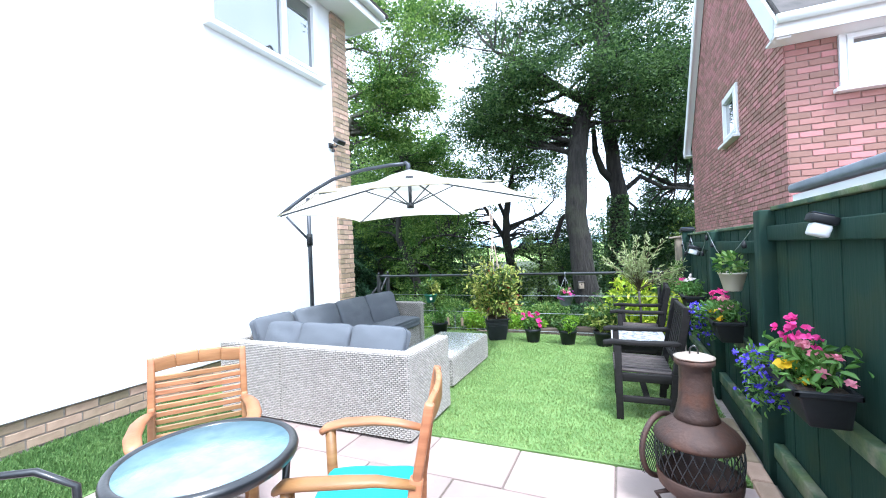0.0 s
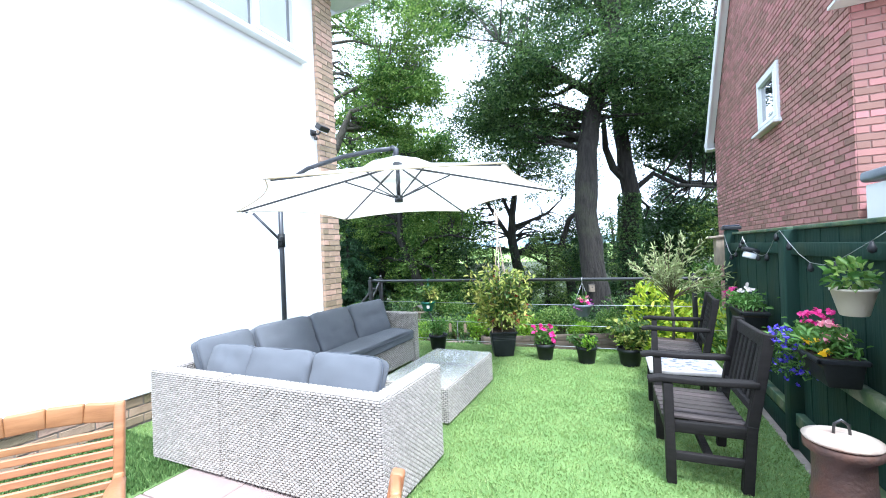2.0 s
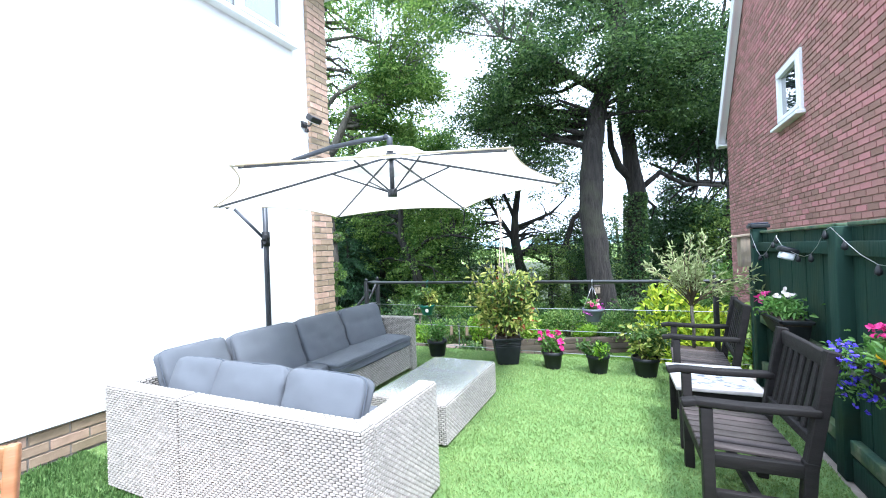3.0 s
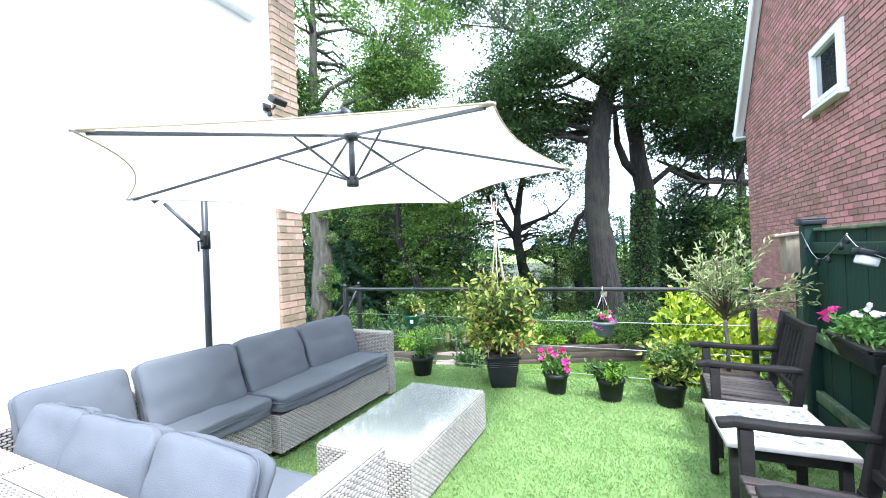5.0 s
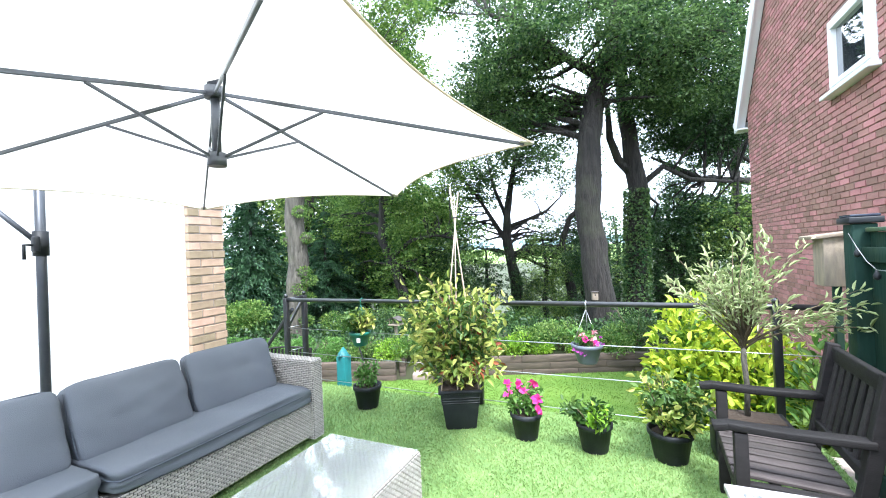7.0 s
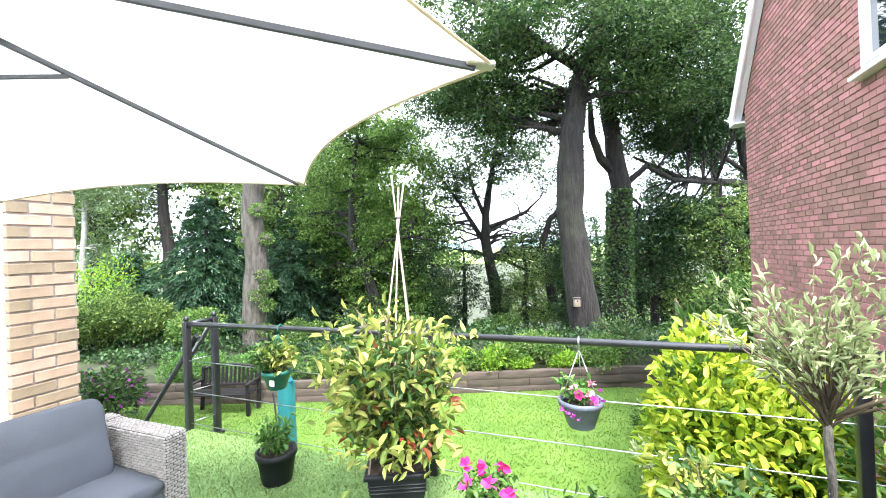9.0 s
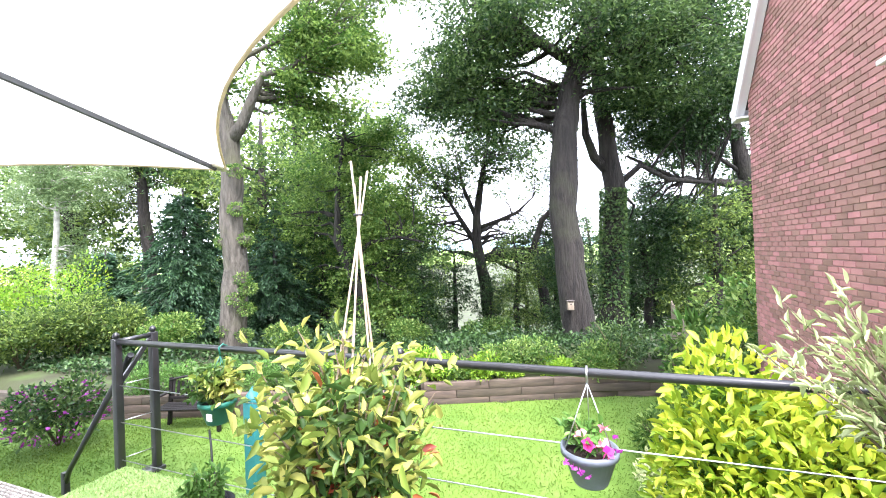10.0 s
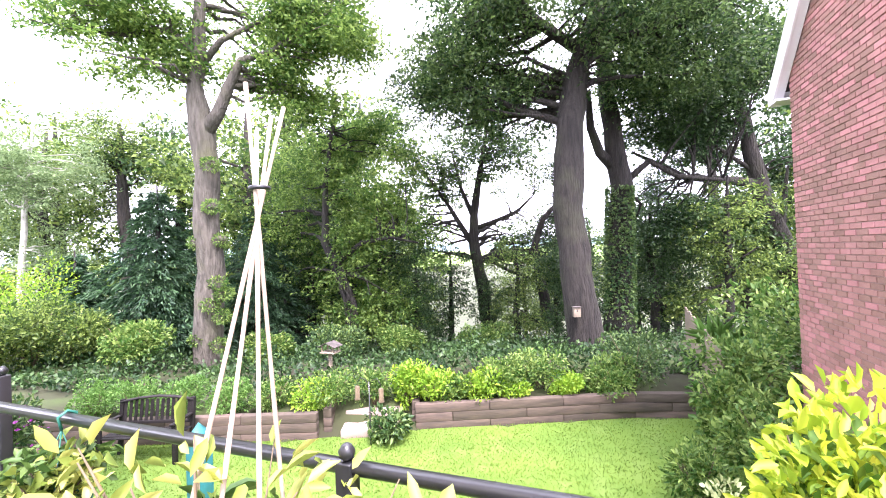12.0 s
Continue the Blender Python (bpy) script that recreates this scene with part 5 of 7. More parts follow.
# ivy-clad twin behind it
iv = tree("ivy_clad_tree", [(-0.18, 20.42, -1.16), (-0.05, 20.46, 1.57), (-0.06, 20.46, 3.53), (-0.21, 20.41, 5.10), (-0.38, 20.34, 7.06), (-0.50, 20.30, 10.00), (-0.55, 20.28, 13.92)], [0.42, 0.40, 0.38, 0.32, 0.26, 0.2, 0.1],
     [((1.77, 22.20, 6.75), (2.0, 2, 1.6), 40), ((0.79, 21.84, 12.66), (4, 3, 3), 60), ((-2.58, 20.60, 6.29), (1.0, 1.0, 0.8), 12), ((2.3, 22.9, 6.0), (1.8, 1.6, 1.6), 26), ((1.3, 24.0, 4.3), (1.8, 1.7, 0.9), 18), ((2.2, 23.4, 2.6), (1.6, 1.4, 1.7), 36), ((1.8, 22.5, 5.5), (1.6, 1.5, 1.1), 28), ((3.8, 22.1, 7.6), (1.9, 1.7, 2.1), 40)], "dark tree with an ivy-covered trunk", 5, fill=1.3, leaf=0.14, per=110, clump=0.9, material=SHADE_TINTED_LEAF, limbs=60,
     forks=[([(-0.11, 20.44, 4.12), (-0.64, 20.14, 4.70), (-0.91, 19.94, 5.56), (-0.94, 19.93, 6.81)], (0.22, 0.17, 0.14, 0.09)), ([(-0.02, 20.47, 3.53), (0.96, 20.84, 4.37), (1.90, 21.40, 3.84), (3.45, 22.18, 3.69)], (0.14, 0.11, 0.09, 0.06))])
rng = np.random.default_rng(9)
b0, b1 = Vector((-0.20, 20.41, -1.55)), Vector((-0.04, 20.47, 3.53))
base = Vector(iv.location)
hh = rng.random(4500)
ang = rng.random(4500) * 2 * math.pi
ivp = np.stack([b0.x + (b1.x - b0.x) * hh - base.x + np.cos(ang) * (0.46 - 0.06 * hh), b0.y + (b1.y - b0.y) * hh - base.y + np.sin(ang) * (0.46 - 0.06 * hh), b0.z + (b1.z - b0.z) * hh - base.z], 1)
leaf_mesh("ivy", ivp, np.stack([np.cos(ang), np.sin(ang), np.full(4500, -0.6)], 1), 0.11, IVY_LEAF, iv, width=0.85, spread=0.5, seed=3, label="glossy ivy on the trunk")
# left oak with burred pale trunk
lo = tree("burred_tree", [(-10.98, 13.35, -2.29), (-10.91, 13.38, -0.05), (-10.88, 13.39, 2.43), (-10.88, 13.39, 3.99), (-10.98, 13.35, 5.15), (-11.07, 13.32, 6.32), (-10.97, 13.36, 7.56), (-10.96, 13.47, 9.64), (-11.06, 13.64, 12.81)], [0.40, 0.36, 0.33, 0.31, 0.33, 0.21, 0.17, 0.13, 0.06],
     [((-10.68, 12.82, 7.97), (2.2, 2.0, 1.1), 45), ((-9.00, 13.98, 7.58), (1.7, 1.6, 1.0), 46), ((-12.89, 12.01, 7.77), (2.3, 2, 0.8), 34), ((-7.56, 15.04, 7.47), (1.3, 1.2, 0.9), 40), ((-8.28, 15.09, 9.79), (2.2, 2.0, 1.2), 50), ((-9.16, 16.05, 6.46), (1.1, 1.1, 0.8), 18), ((-9.61, 13.75, 10.84), (5, 5, 2.3), 130), ((-7.60, 16.62, 12.22), (3, 2.6, 2.0), 90), ((-13.19, 11.37, 8.90), (2.5, 2, 0.9), 25), ((-9.13, 14.46, 5.76), (0.9, 0.9, 0.5), 9), ((-11.97, 13.10, 6.71), (0.8, 0.8, 0.6), 9),
      ((-10.3, 16.5, 11.8), (1.4, 1.2, 1.6), 34), ((-8.9, 16.8, 9.7), (1.2, 1.1, 1.0), 24), ((-8.6, 17.5, 12.9), (1.2, 1.1, 0.8), 18), ((-10.7, 16.3, 8.3), (0.9, 0.8, 1.5), 22), ((-11.6, 12.0, 7.8), (1.5, 1.3, 0.8), 34), ((-11.0, 12.8, 7.0), (1.1, 1.0, 0.6), 22), ((-9.3, 14.0, 8.2), (1.4, 1.3, 0.8), 34), ((-8.4, 15.3, 8.4), (1.2, 1.1, 0.8), 30), ((-7.5, 15.9, 7.9), (0.7, 0.6, 0.6), 14), ((-9.8, 14.2, 6.8), (0.8, 0.7, 0.5), 16), ((-11.8, 11.7, 6.4), (0.8, 0.7, 0.6), 10), ((-9.6, 15.7, 6.5), (1.0, 0.9, 0.5), 18), ((-8.0, 16.8, 8.7), (0.6, 0.5, 0.8), 12)],
     "tall tree with pale burred trunk and bright green crown", 7, fill=1.0, leaf=0.125, per=85, clump=0.66, material=OAK_BRIGHT, bark=PALE_BARK, limbs=150, gap=-0.25,
     forks=[([(-10.94, 13.37, 4.92), (-10.44, 13.45, 5.49), (-10.04, 13.48, 6.20), (-9.73, 13.60, 6.87), (-8.94, 13.89, 7.07), (-8.12, 14.30, 7.86)], (0.22, 0.17, 0.14, 0.10, 0.07, 0.04)), ([(-10.99, 13.35, 6.78), (-10.30, 13.50, 7.48), (-9.34, 13.74, 7.85), (-8.54, 13.93, 8.21)], (0.11, 0.08, 0.06, 0.04)), ([(-11.01, 13.34, 7.09), (-11.39, 12.88, 7.72), (-12.21, 12.26, 7.45), (-13.49, 11.47, 7.55)], (0.10, 0.08, 0.06, 0.03))])
rng = np.random.default_rng(10)
lob = Vector(lo.location)
burr_p, burr_w = [], []
for c in ((-11.07, 13.21, 1.98), (-10.46, 13.44, 2.03), (-10.55, 13.35, 0.88), (-10.38, 13.41, 0.57), (-10.63, 13.16, 0.30), (-10.40, 13.35, -0.03), (-11.03, 13.12, -0.62), (-10.50, 13.32, -0.79), (-11.03, 13.12, -1.61), (-10.50, 13.21, 2.93), (-10.50, 13.21, 4.06)):
    d, w = ball_points(rng, 380, (0.26, 0.24, 0.19))
    burr_p.append(np.asarray(c) - np.asarray(lob) + d)
    burr_w.append(w)
leaf_mesh("burr_foliage", np.concatenate(burr_p), np.concatenate(burr_w), 0.07, SHRUB_LEAF, lo, spread=0.6, seed=4, label="small leafy shoots on the burrs")
for c in ((-11.07, 13.21, 1.98), (-10.46, 13.44, 2.03), (-10.67, 13.36, 4.11), (-10.67, 13.36, 2.96), (-10.99, 13.24, -0.79), (-10.64, 13.32, 0.43)):
    bm = bmesh.new()
    bmesh.ops.create_icosphere(bm, subdivisions=3, radius=0.17)
    for v in bm.verts:
        v.co *= 1 + 0.35 * noise.noise(v.co * 9 + Vector(c))
        v.co.z *= 0.7
        v.co += Vector(c) - lob
    part("burr", bm, PALE_BARK, lo)
# middle open-grown tree
tree("field_maple", [(-5.56, 23.77, -3.34), (-5.89, 23.64, -0.54), (-6.14, 23.55, 1.59), (-6.18, 23.54, 3.19), (-5.81, 23.67, 5.30), (-5.45, 23.81, 7.14)], [0.36, 0.31, 0.26, 0.2, 0.13, 0.05],
     [((-6.27, 23.50, 6.38), (2.2, 2.2, 1.5), 40), ((-4.66, 24.63, 5.35), (1.7, 1.6, 1.5), 26), ((-7.06, 23.21, 5.08), (1.5, 1.5, 1.3), 20), ((-8.19, 23.86, 4.74), (1.4, 1.4, 1.6), 26), ((-9.06, 23.54, 2.26), (1.5, 1.5, 1.5), 30), ((-4.51, 26.28, 2.11), (1.2, 1.2, 0.8), 12), ((-9.7, 21.9, 7.0), (1.3, 1.1, 1.1), 14), ((-9.7, 22.6, 8.1), (0.8, 0.8, 1.1), 12), ((-4.7, 25.4, 7.0), (1.8, 1.6, 1.5), 20), ((-4.5, 26.4, 2.1), (1.4, 1.2, 1.4), 16), ((-2.7, 26.6, 0.5), (1.2, 1.1, 1.4), 14)],
     "slender open tree against the bright valley", 11, fill=1.7, leaf=0.15, per=62, clump=0.75, material=OAK_LEAF, limbs=130, gap=-0.5,
     forks=[([(-6.14, 23.55, 1.59), (-6.89, 23.28, 2.95), (-7.47, 23.06, 4.03), (-8.18, 22.80, 5.12)], (0.16, 0.12, 0.08, 0.04)), ([(-6.15, 23.55, 2.52), (-5.14, 23.92, 2.88), (-4.26, 24.24, 3.25), (-3.49, 24.53, 4.01)], (0.12, 0.10, 0.08, 0.03)), ([(-6.19, 23.53, 3.06), (-6.71, 23.34, 4.54), (-7.03, 23.23, 6.14)], (0.12, 0.08, 0.04))])
# dense mid-green tree left of it
tree("hazel_tree", [(-9.05, 17.68, -2.33), (-9.21, 17.63, -0.29), (-9.58, 17.49, 1.24), (-9.99, 17.34, 1.97), (-9.92, 17.37, 3.99), (-9.72, 17.76, 6.72)], [0.24, 0.22, 0.19, 0.15, 0.10, 0.04],
     [((-9.36, 18.10, 3.41), (2.4, 2.2, 1.6), 70), ((-8.05, 18.59, 1.69), (1.9, 1.9, 1.6), 50), ((-11.13, 18.52, 4.93), (2.0, 2, 2.0), 50), ((-9.17, 18.71, -0.44), (2.0, 1.6, 1.3), 40), ((-12.27, 18.10, 2.29), (1.6, 1.6, 2.2), 40), ((-10.37, 19.86, 6.76), (1.6, 1.6, 1.4), 26), ((-8.65, 20.50, 5.03), (1.2, 1.2, 1.2), 16), ((-9.6, 19.3, 7.2), (1.2, 1.1, 0.9), 22), ((-8.5, 19.9, 5.0), (1.2, 1.1, 0.9), 20), ((-10.6, 18.6, 5.0), (1.2, 1.1, 1.4), 26), ((-8.3, 19.4, 2.1), (1.4, 1.2, 1.4), 28), ((-9.3, 18.3, -0.0), (2.0, 1.8, 1.3), 36), ((-10.5, 19.3, 7.0), (1.4, 1.2, 1.4), 20)],
     "leafy mid-green tree with a bent dark trunk", 13, fill=1.2, leaf=0.13, per=85, clump=0.7, material=OAK_BRIGHT, limbs=80,
     forks=[([(-9.58, 17.49, 1.24), (-8.65, 17.62, 1.91), (-7.66, 17.88, 2.07), (-6.73, 18.22, 1.84)], (0.10, 0.08, 0.06, 0.03))])
# right-hand leaning trees
tree("leaning_tree", [(6.97, 26.24, -1.29), (6.50, 26.07, 1.35), (5.69, 25.77, 3.75), (5.32, 25.64, 5.91), (4.84, 25.46, 8.06), (4.74, 25.42, 11.63)], [0.42, 0.40, 0.34, 0.28, 0.22, 0.1],
     [((5.74, 25.79, 8.50), (2.6, 2.4, 2.0), 50), ((2.76, 25.76, 6.53), (2.2, 2, 1.0), 30), ((2.15, 25.53, 2.53), (1.4, 1.4, 1.3), 40), ((6.98, 27.31, 5.86), (1.6, 1.6, 1.6), 34), ((4.18, 27.35, 5.97), (2.0, 1.6, 1.0), 26), ((1.88, 26.50, 4.20), (1.4, 1.4, 1.2), 20), ((5.57, 27.86, 2.73), (1.5, 1.5, 1.0), 18), ((4.55, 28.55, 1.45), (1.6, 1.6, 0.9), 18)],
     "leaning dark tree with a long sideways limb", 17, fill=1.6, leaf=0.15, per=85, clump=0.85, material=SHADE_TINTED_LEAF, limbs=40,
     forks=[([(5.59, 25.73, 3.88), (4.08, 24.97, 4.07), (2.72, 24.25, 4.16), (1.64, 23.75, 4.76), (0.67, 23.29, 5.24)], (0.20, 0.16, 0.13, 0.10, 0.05)), ([(5.38, 25.66, 4.48), (4.08, 25.18, 5.48), (3.44, 24.94, 6.22)], (0.1, 0.07, 0.03))])
tree("slim_tree", [(6.04, 33.36, -1.59), (5.93, 33.32, 1.77), (5.85, 33.29, 4.79), (5.85, 33.29, 8.48)], [0.33, 0.30, 0.25, 0.15], [((5.96, 33.33, 8.14), (2.4, 2.4, 1.8), 30), ((8.30, 35.26, 3.10), (2, 2, 1.5), 18), ((6.87, 33.67, -0.28), (2.5, 2, 0.9), 26)], "slim straight woodland tree", 19, fill=1.4, leaf=0.15, per=90, clump=1.0, material=MID_LEAF, limbs=20)
tree("slim_tree", [(-3.11, 24.67, -1.71), (-3.30, 24.59, -0.11), (-3.57, 24.50, 1.49), (-3.15, 24.65, 2.80), (-2.50, 24.89, 3.58)], [0.26, 0.22, 0.16, 0.13, 0.08], [((-3.14, 25.72, 2.59), (1.3, 1.2, 1.4), 26), ((-2.57, 25.93, 0.33), (1.0, 1.0, 1.2), 16), ((-2.52, 25.95, 5.64), (1.0, 1.0, 1.2), 14)], "slim crooked woodland tree", 20, fill=1.4, leaf=0.13, per=90, clump=0.8, material=SHADE_TINTED_LEAF, limbs=16)
# birch and bright trees far left
tree("birch_tree", [(-22.38, 14.38, -1.78), (-22.21, 14.44, 1.34), (-21.95, 14.54, 4.68), (-21.53, 14.69, 7.57)], [0.13, 0.12, 0.09, 0.03], [((-21.57, 14.68, 6.46), (2.0, 1.8, 1.9), 50), ((-20.59, 15.04, 4.63), (1.3, 1.3, 1.6), 30), ((-22.68, 14.27, 4.71), (1.8, 1.6, 2.2), 40), ((-22.16, 14.99, 2.00), (1.6, 1.6, 1.2), 26)], "pale silver birch with hanging foliage", 23, fill=1.6, leaf=0.085, per=120, clump=0.5, material=BIRCH_LEAF, bark=BIRCH, limbs=40, flat=1.1)
tree("oak_tree", [(-24.63, 19.95, -3.23), (-24.59, 19.96, 1.99), (-24.90, 19.85, 5.69), (-24.92, 19.84, 9.08)], [0.4, 0.36, 0.25, 0.1], [((-25.11, 19.77, 7.85), (2.6, 2.6, 2.2), 60), ((-26.77, 19.16, 5.77), (1.8, 1.8, 2.0), 36), ((-22.99, 20.55, 6.54), (2.0, 2, 2.2), 44)], "round-headed green woodland tree", 29, fill=1.7, leaf=0.14, per=110, clump=0.9, material=MID_LEAF, limbs=20)


def conifer(name, base, height, radius, label, seed, tiers=26):
    """Drooping layered sprays round a straight stem."""
    rng = np.random.default_rng(seed)
    b = Vector(base)
    t = thing(name, b.x, b.y, b.z, label=label, category="conifer")
    part("trunk", tube([(0, 0, -0.2), (0, 0, height * 0.5), (0, 0, height)], [0.16, 0.10, 0.02], 10), BARK, t)
    pts, ways, sprays = [], [], []
    for k in range(tiers):
        f = k / tiers
        z = height * (0.03 + 0.95 * f)
        rad = radius * (1 - f) ** 0.75 * (0.8 + 0.4 * rng.random())
        for j in range(int(7 + 9 * (1 - f))):
            a = rng.random() * 2 * math.pi
            ln_ = rad * (0.65 + 0.5 * rng.random())
            n_ = int(40 + 100 * (1 - f))
            s = rng.random(n_) ** 0.7
            side = rng.normal(size=n_) * 0.17 * ln_ * (1.1 - s)
            pts.append(np.stack([np.cos(a) * s * ln_ - np.sin(a) * side, np.sin(a) * s * ln_ + np.cos(a) * side, z + 0.10 * ln_ * s - 0.38 * ln_ * s * s + rng.normal(size=n_) * 0.035], 1))
            ways.append(np.tile([np.cos(a), np.sin(a), -0.35], (n_, 1)))
    leaf_mesh("needles", np.concatenate(pts), np.concatenate(ways), 0.17, FIR_LEAF, t, width=0.27, spread=0.4, seed=seed, droop=0.2)
    return t


conifer("conifer", (-14.3, 14.4, -2.3), 6.3, 3.5, "dark broad conifer with layered drooping sprays", 31, 34)
conifer("conifer", (-13.0, 17.3, -2.9), 6.6, 3.0, "dark conifer in the shade behind the trunk", 32)
conifer("conifer", (-18.41, 14.24, -2.37), 4.4, 2.0, "dark low conifer with layered sprays", 33)

# woodland beyond: three trees, then copies
woods = []
for k, (seed, mm) in enumerate(((41, MID_LEAF), (42, SHADE_TINTED_LEAF), (43, OAK_BRIGHT))):
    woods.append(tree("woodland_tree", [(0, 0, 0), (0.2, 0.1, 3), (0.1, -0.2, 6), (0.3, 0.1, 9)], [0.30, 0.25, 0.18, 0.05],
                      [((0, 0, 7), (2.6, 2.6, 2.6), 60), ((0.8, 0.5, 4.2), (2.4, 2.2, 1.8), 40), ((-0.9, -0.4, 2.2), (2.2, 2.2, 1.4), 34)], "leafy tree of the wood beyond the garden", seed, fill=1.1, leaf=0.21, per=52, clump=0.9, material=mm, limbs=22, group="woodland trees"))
spots = [((-19.00, 24.15, -1.95), 1.0, 0), ((-18.47, 27.54, -4.00), 0.9, 1), ((-11.21, 24.88, -3.14), 0.55, 0), ((-11.01, 29.22, -4.06), 0.36, 2), ((-5.06, 30.34, -4.07), 0.36, 0), ((-2.92, 26.87, -3.82), 0.38, 0), ((-1.14, 32.85, -4.45), 0.6, 1), ((1.19, 29.44, -3.63), 0.5, 0), ((3.79, 33.60, -4.06), 0.5, 0), ((6.70, 40.00, -5.67), 0.6, 2), ((7.99, 34.08, -4.35), 0.6, 0), ((11.69, 39.70, -5.41), 1.1, 1),
         ((-23.76, 22.40, -3.11), 1.0, 1), ((-32.81, 21.20, -3.21), 1.0, 0), ((-33.51, 18.81, -2.73), 0.85, 2), ((-34.84, 16.19, -2.22), 1.1, 0), ((-36.48, 13.46, -1.70), 1.2, 1), ((-37.65, 10.89, -1.20), 1.3, 0), ((-27.57, 29.52, -4.79), 1.25, 2), ((-20.32, 34.32, -5.52), 0.9, 0), ((2.12, 44.70, -6.86), 0.8, 2), ((13.02, 35.93, -4.55), 1.3, 1), ((14.61, 32.25, -3.69), 1.4, 0), ((-9.37, 20.23, -3.02), 0.42, 1), ((-7.03, 22.16, -3.40), 0.36, 1), ((-3.94, 21.70, -3.09), 0.33, 0), ((-12.69, 20.08, -3.18), 0.55, 1), ((1.32, 24.17, -3.44), 0.5, 1), ((3.60, 22.87, -2.96), 0.45, 0), ((-16.32, 19.80, -3.32), 0.8, 0), ((-15.73, 22.15, -3.91), 0.8, 1), ((-19.58, 27.13, -5.47), 1.3, 0), ((-24.76, 27.36, -5.83), 1.35, 2), ((-17.32, 31.16, -6.41), 1.25, 0), ((-29.51, 26.68, -5.93), 1.2, 2), ((-15.94, 35.93, -7.60), 1.1, 2), ((-13.26, 23.06, -4.01), 0.7, 0), ((-23.94, 18.07, -3.31), 0.75, 2), ((-27.84, 17.70, -3.44), 0.8, 0), ((2.09, 26.58, -4.04), 0.55, 1), ((5.47, 26.76, -3.89), 0.5, 1), ((6.66, 26.13, -3.65), 0.55, 0), ((-11.23, 27.00, -4.94), 0.5, 0), ((-7.89, 34.63, -6.77), 0.3, 0), ((-9.27, 31.99, -6.15), 0.25, 2), ((-3.40, 34.15, -6.38), 0.5, 0), ((-15.50, 29.70, -5.91), 0.8, 0), ((-1.96, 21.89, -3.03), 0.34, 1), ((-7.62, 19.81, -2.81), 0.3, 1), ((-5.26, 22.28, -3.33), 0.24, 1)]
placed = set()
for i, (p, s, k) in enumerate(spots):
    m = pose(p[0], p[1], ground_height(p[0], p[1]) - 0.2, 0, 0, i * 77) @ Matrix.Diagonal((s * 1.2, s * 1.2, s * 1.25, 1))
    if k in placed:
        copy_thing(woods[k], m)
    else:
        placed.add(k)
        woods[k].matrix_basis = m


# ---- shrubs and planting ----
def shrub(name, x, y, z, r, h, label, seed, material, leaf=0.07, count=2500, width=0.5, inner=None, category="shrub", group="", stems=7, shell=0.45, spread=0.7, lumps=9):
    rng = np.random.default_rng(seed)
    t = thing(name, x, y, z, label=label, category=category, group=group)
    st_ = []
    for k in range(stems):
        a = rng.random() * 6.28
        e = Vector((math.cos(a) * r * 0.6, math.sin(a) * r * 0.6, h * (0.6 + 0.3 * rng.random())))
        st_.append(tube([(0, 0, 0), e * 0.5 + Vector((0, 0, h * 0.08)), e], [0.012 + 0.01 * r, 0.009, 0.004], 5))
    tagged(part("stemwork", join(*st_), TWIG, t), kind="stuff")
    cs, rad = [], []
    for k in range(lumps):
        a = k * 2.4 + rng.random()
        q = rng.random() ** 0.5 * 0.62
        zz = h * (0.32 + 0.42 * rng.random())
        cs.append(np.array([math.cos(a) * r * q, math.sin(a) * r * q, zz]))
        rad.append((r * (0.42 + 0.18 * rng.random()), h * (0.26 + 0.1 * rng.random())))
    pp, ww = [], []
    for c, (ra, rz_) in zip(cs, rad):
        d, w = ball_points(rng, count // lumps, (ra, ra, rz_), shell)
        pp.append(c + d)
        ww.append(w + np.array([0, 0, 0.35]))
    pp, ww = np.concatenate(pp), np.concatenate(ww)
    keep = pp[:, 2] > 0.01
    leaf_mesh("foliage", pp[keep], ww[keep], leaf, material, t, width=width, spread=spread, seed=seed, fine=True)
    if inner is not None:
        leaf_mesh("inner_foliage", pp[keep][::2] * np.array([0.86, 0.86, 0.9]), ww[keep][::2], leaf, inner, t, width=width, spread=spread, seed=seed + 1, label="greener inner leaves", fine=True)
    return t


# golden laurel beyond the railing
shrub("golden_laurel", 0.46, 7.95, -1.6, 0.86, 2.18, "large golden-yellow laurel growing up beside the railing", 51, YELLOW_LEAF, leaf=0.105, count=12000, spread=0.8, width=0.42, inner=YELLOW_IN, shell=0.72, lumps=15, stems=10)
shrub("laurel", 1.25, 6.95, -1.6, 0.6, 2.15, "green laurel against the brick house", 52, SHRUB_LEAF, leaf=0.10, count=2600, width=0.4, lumps=9)
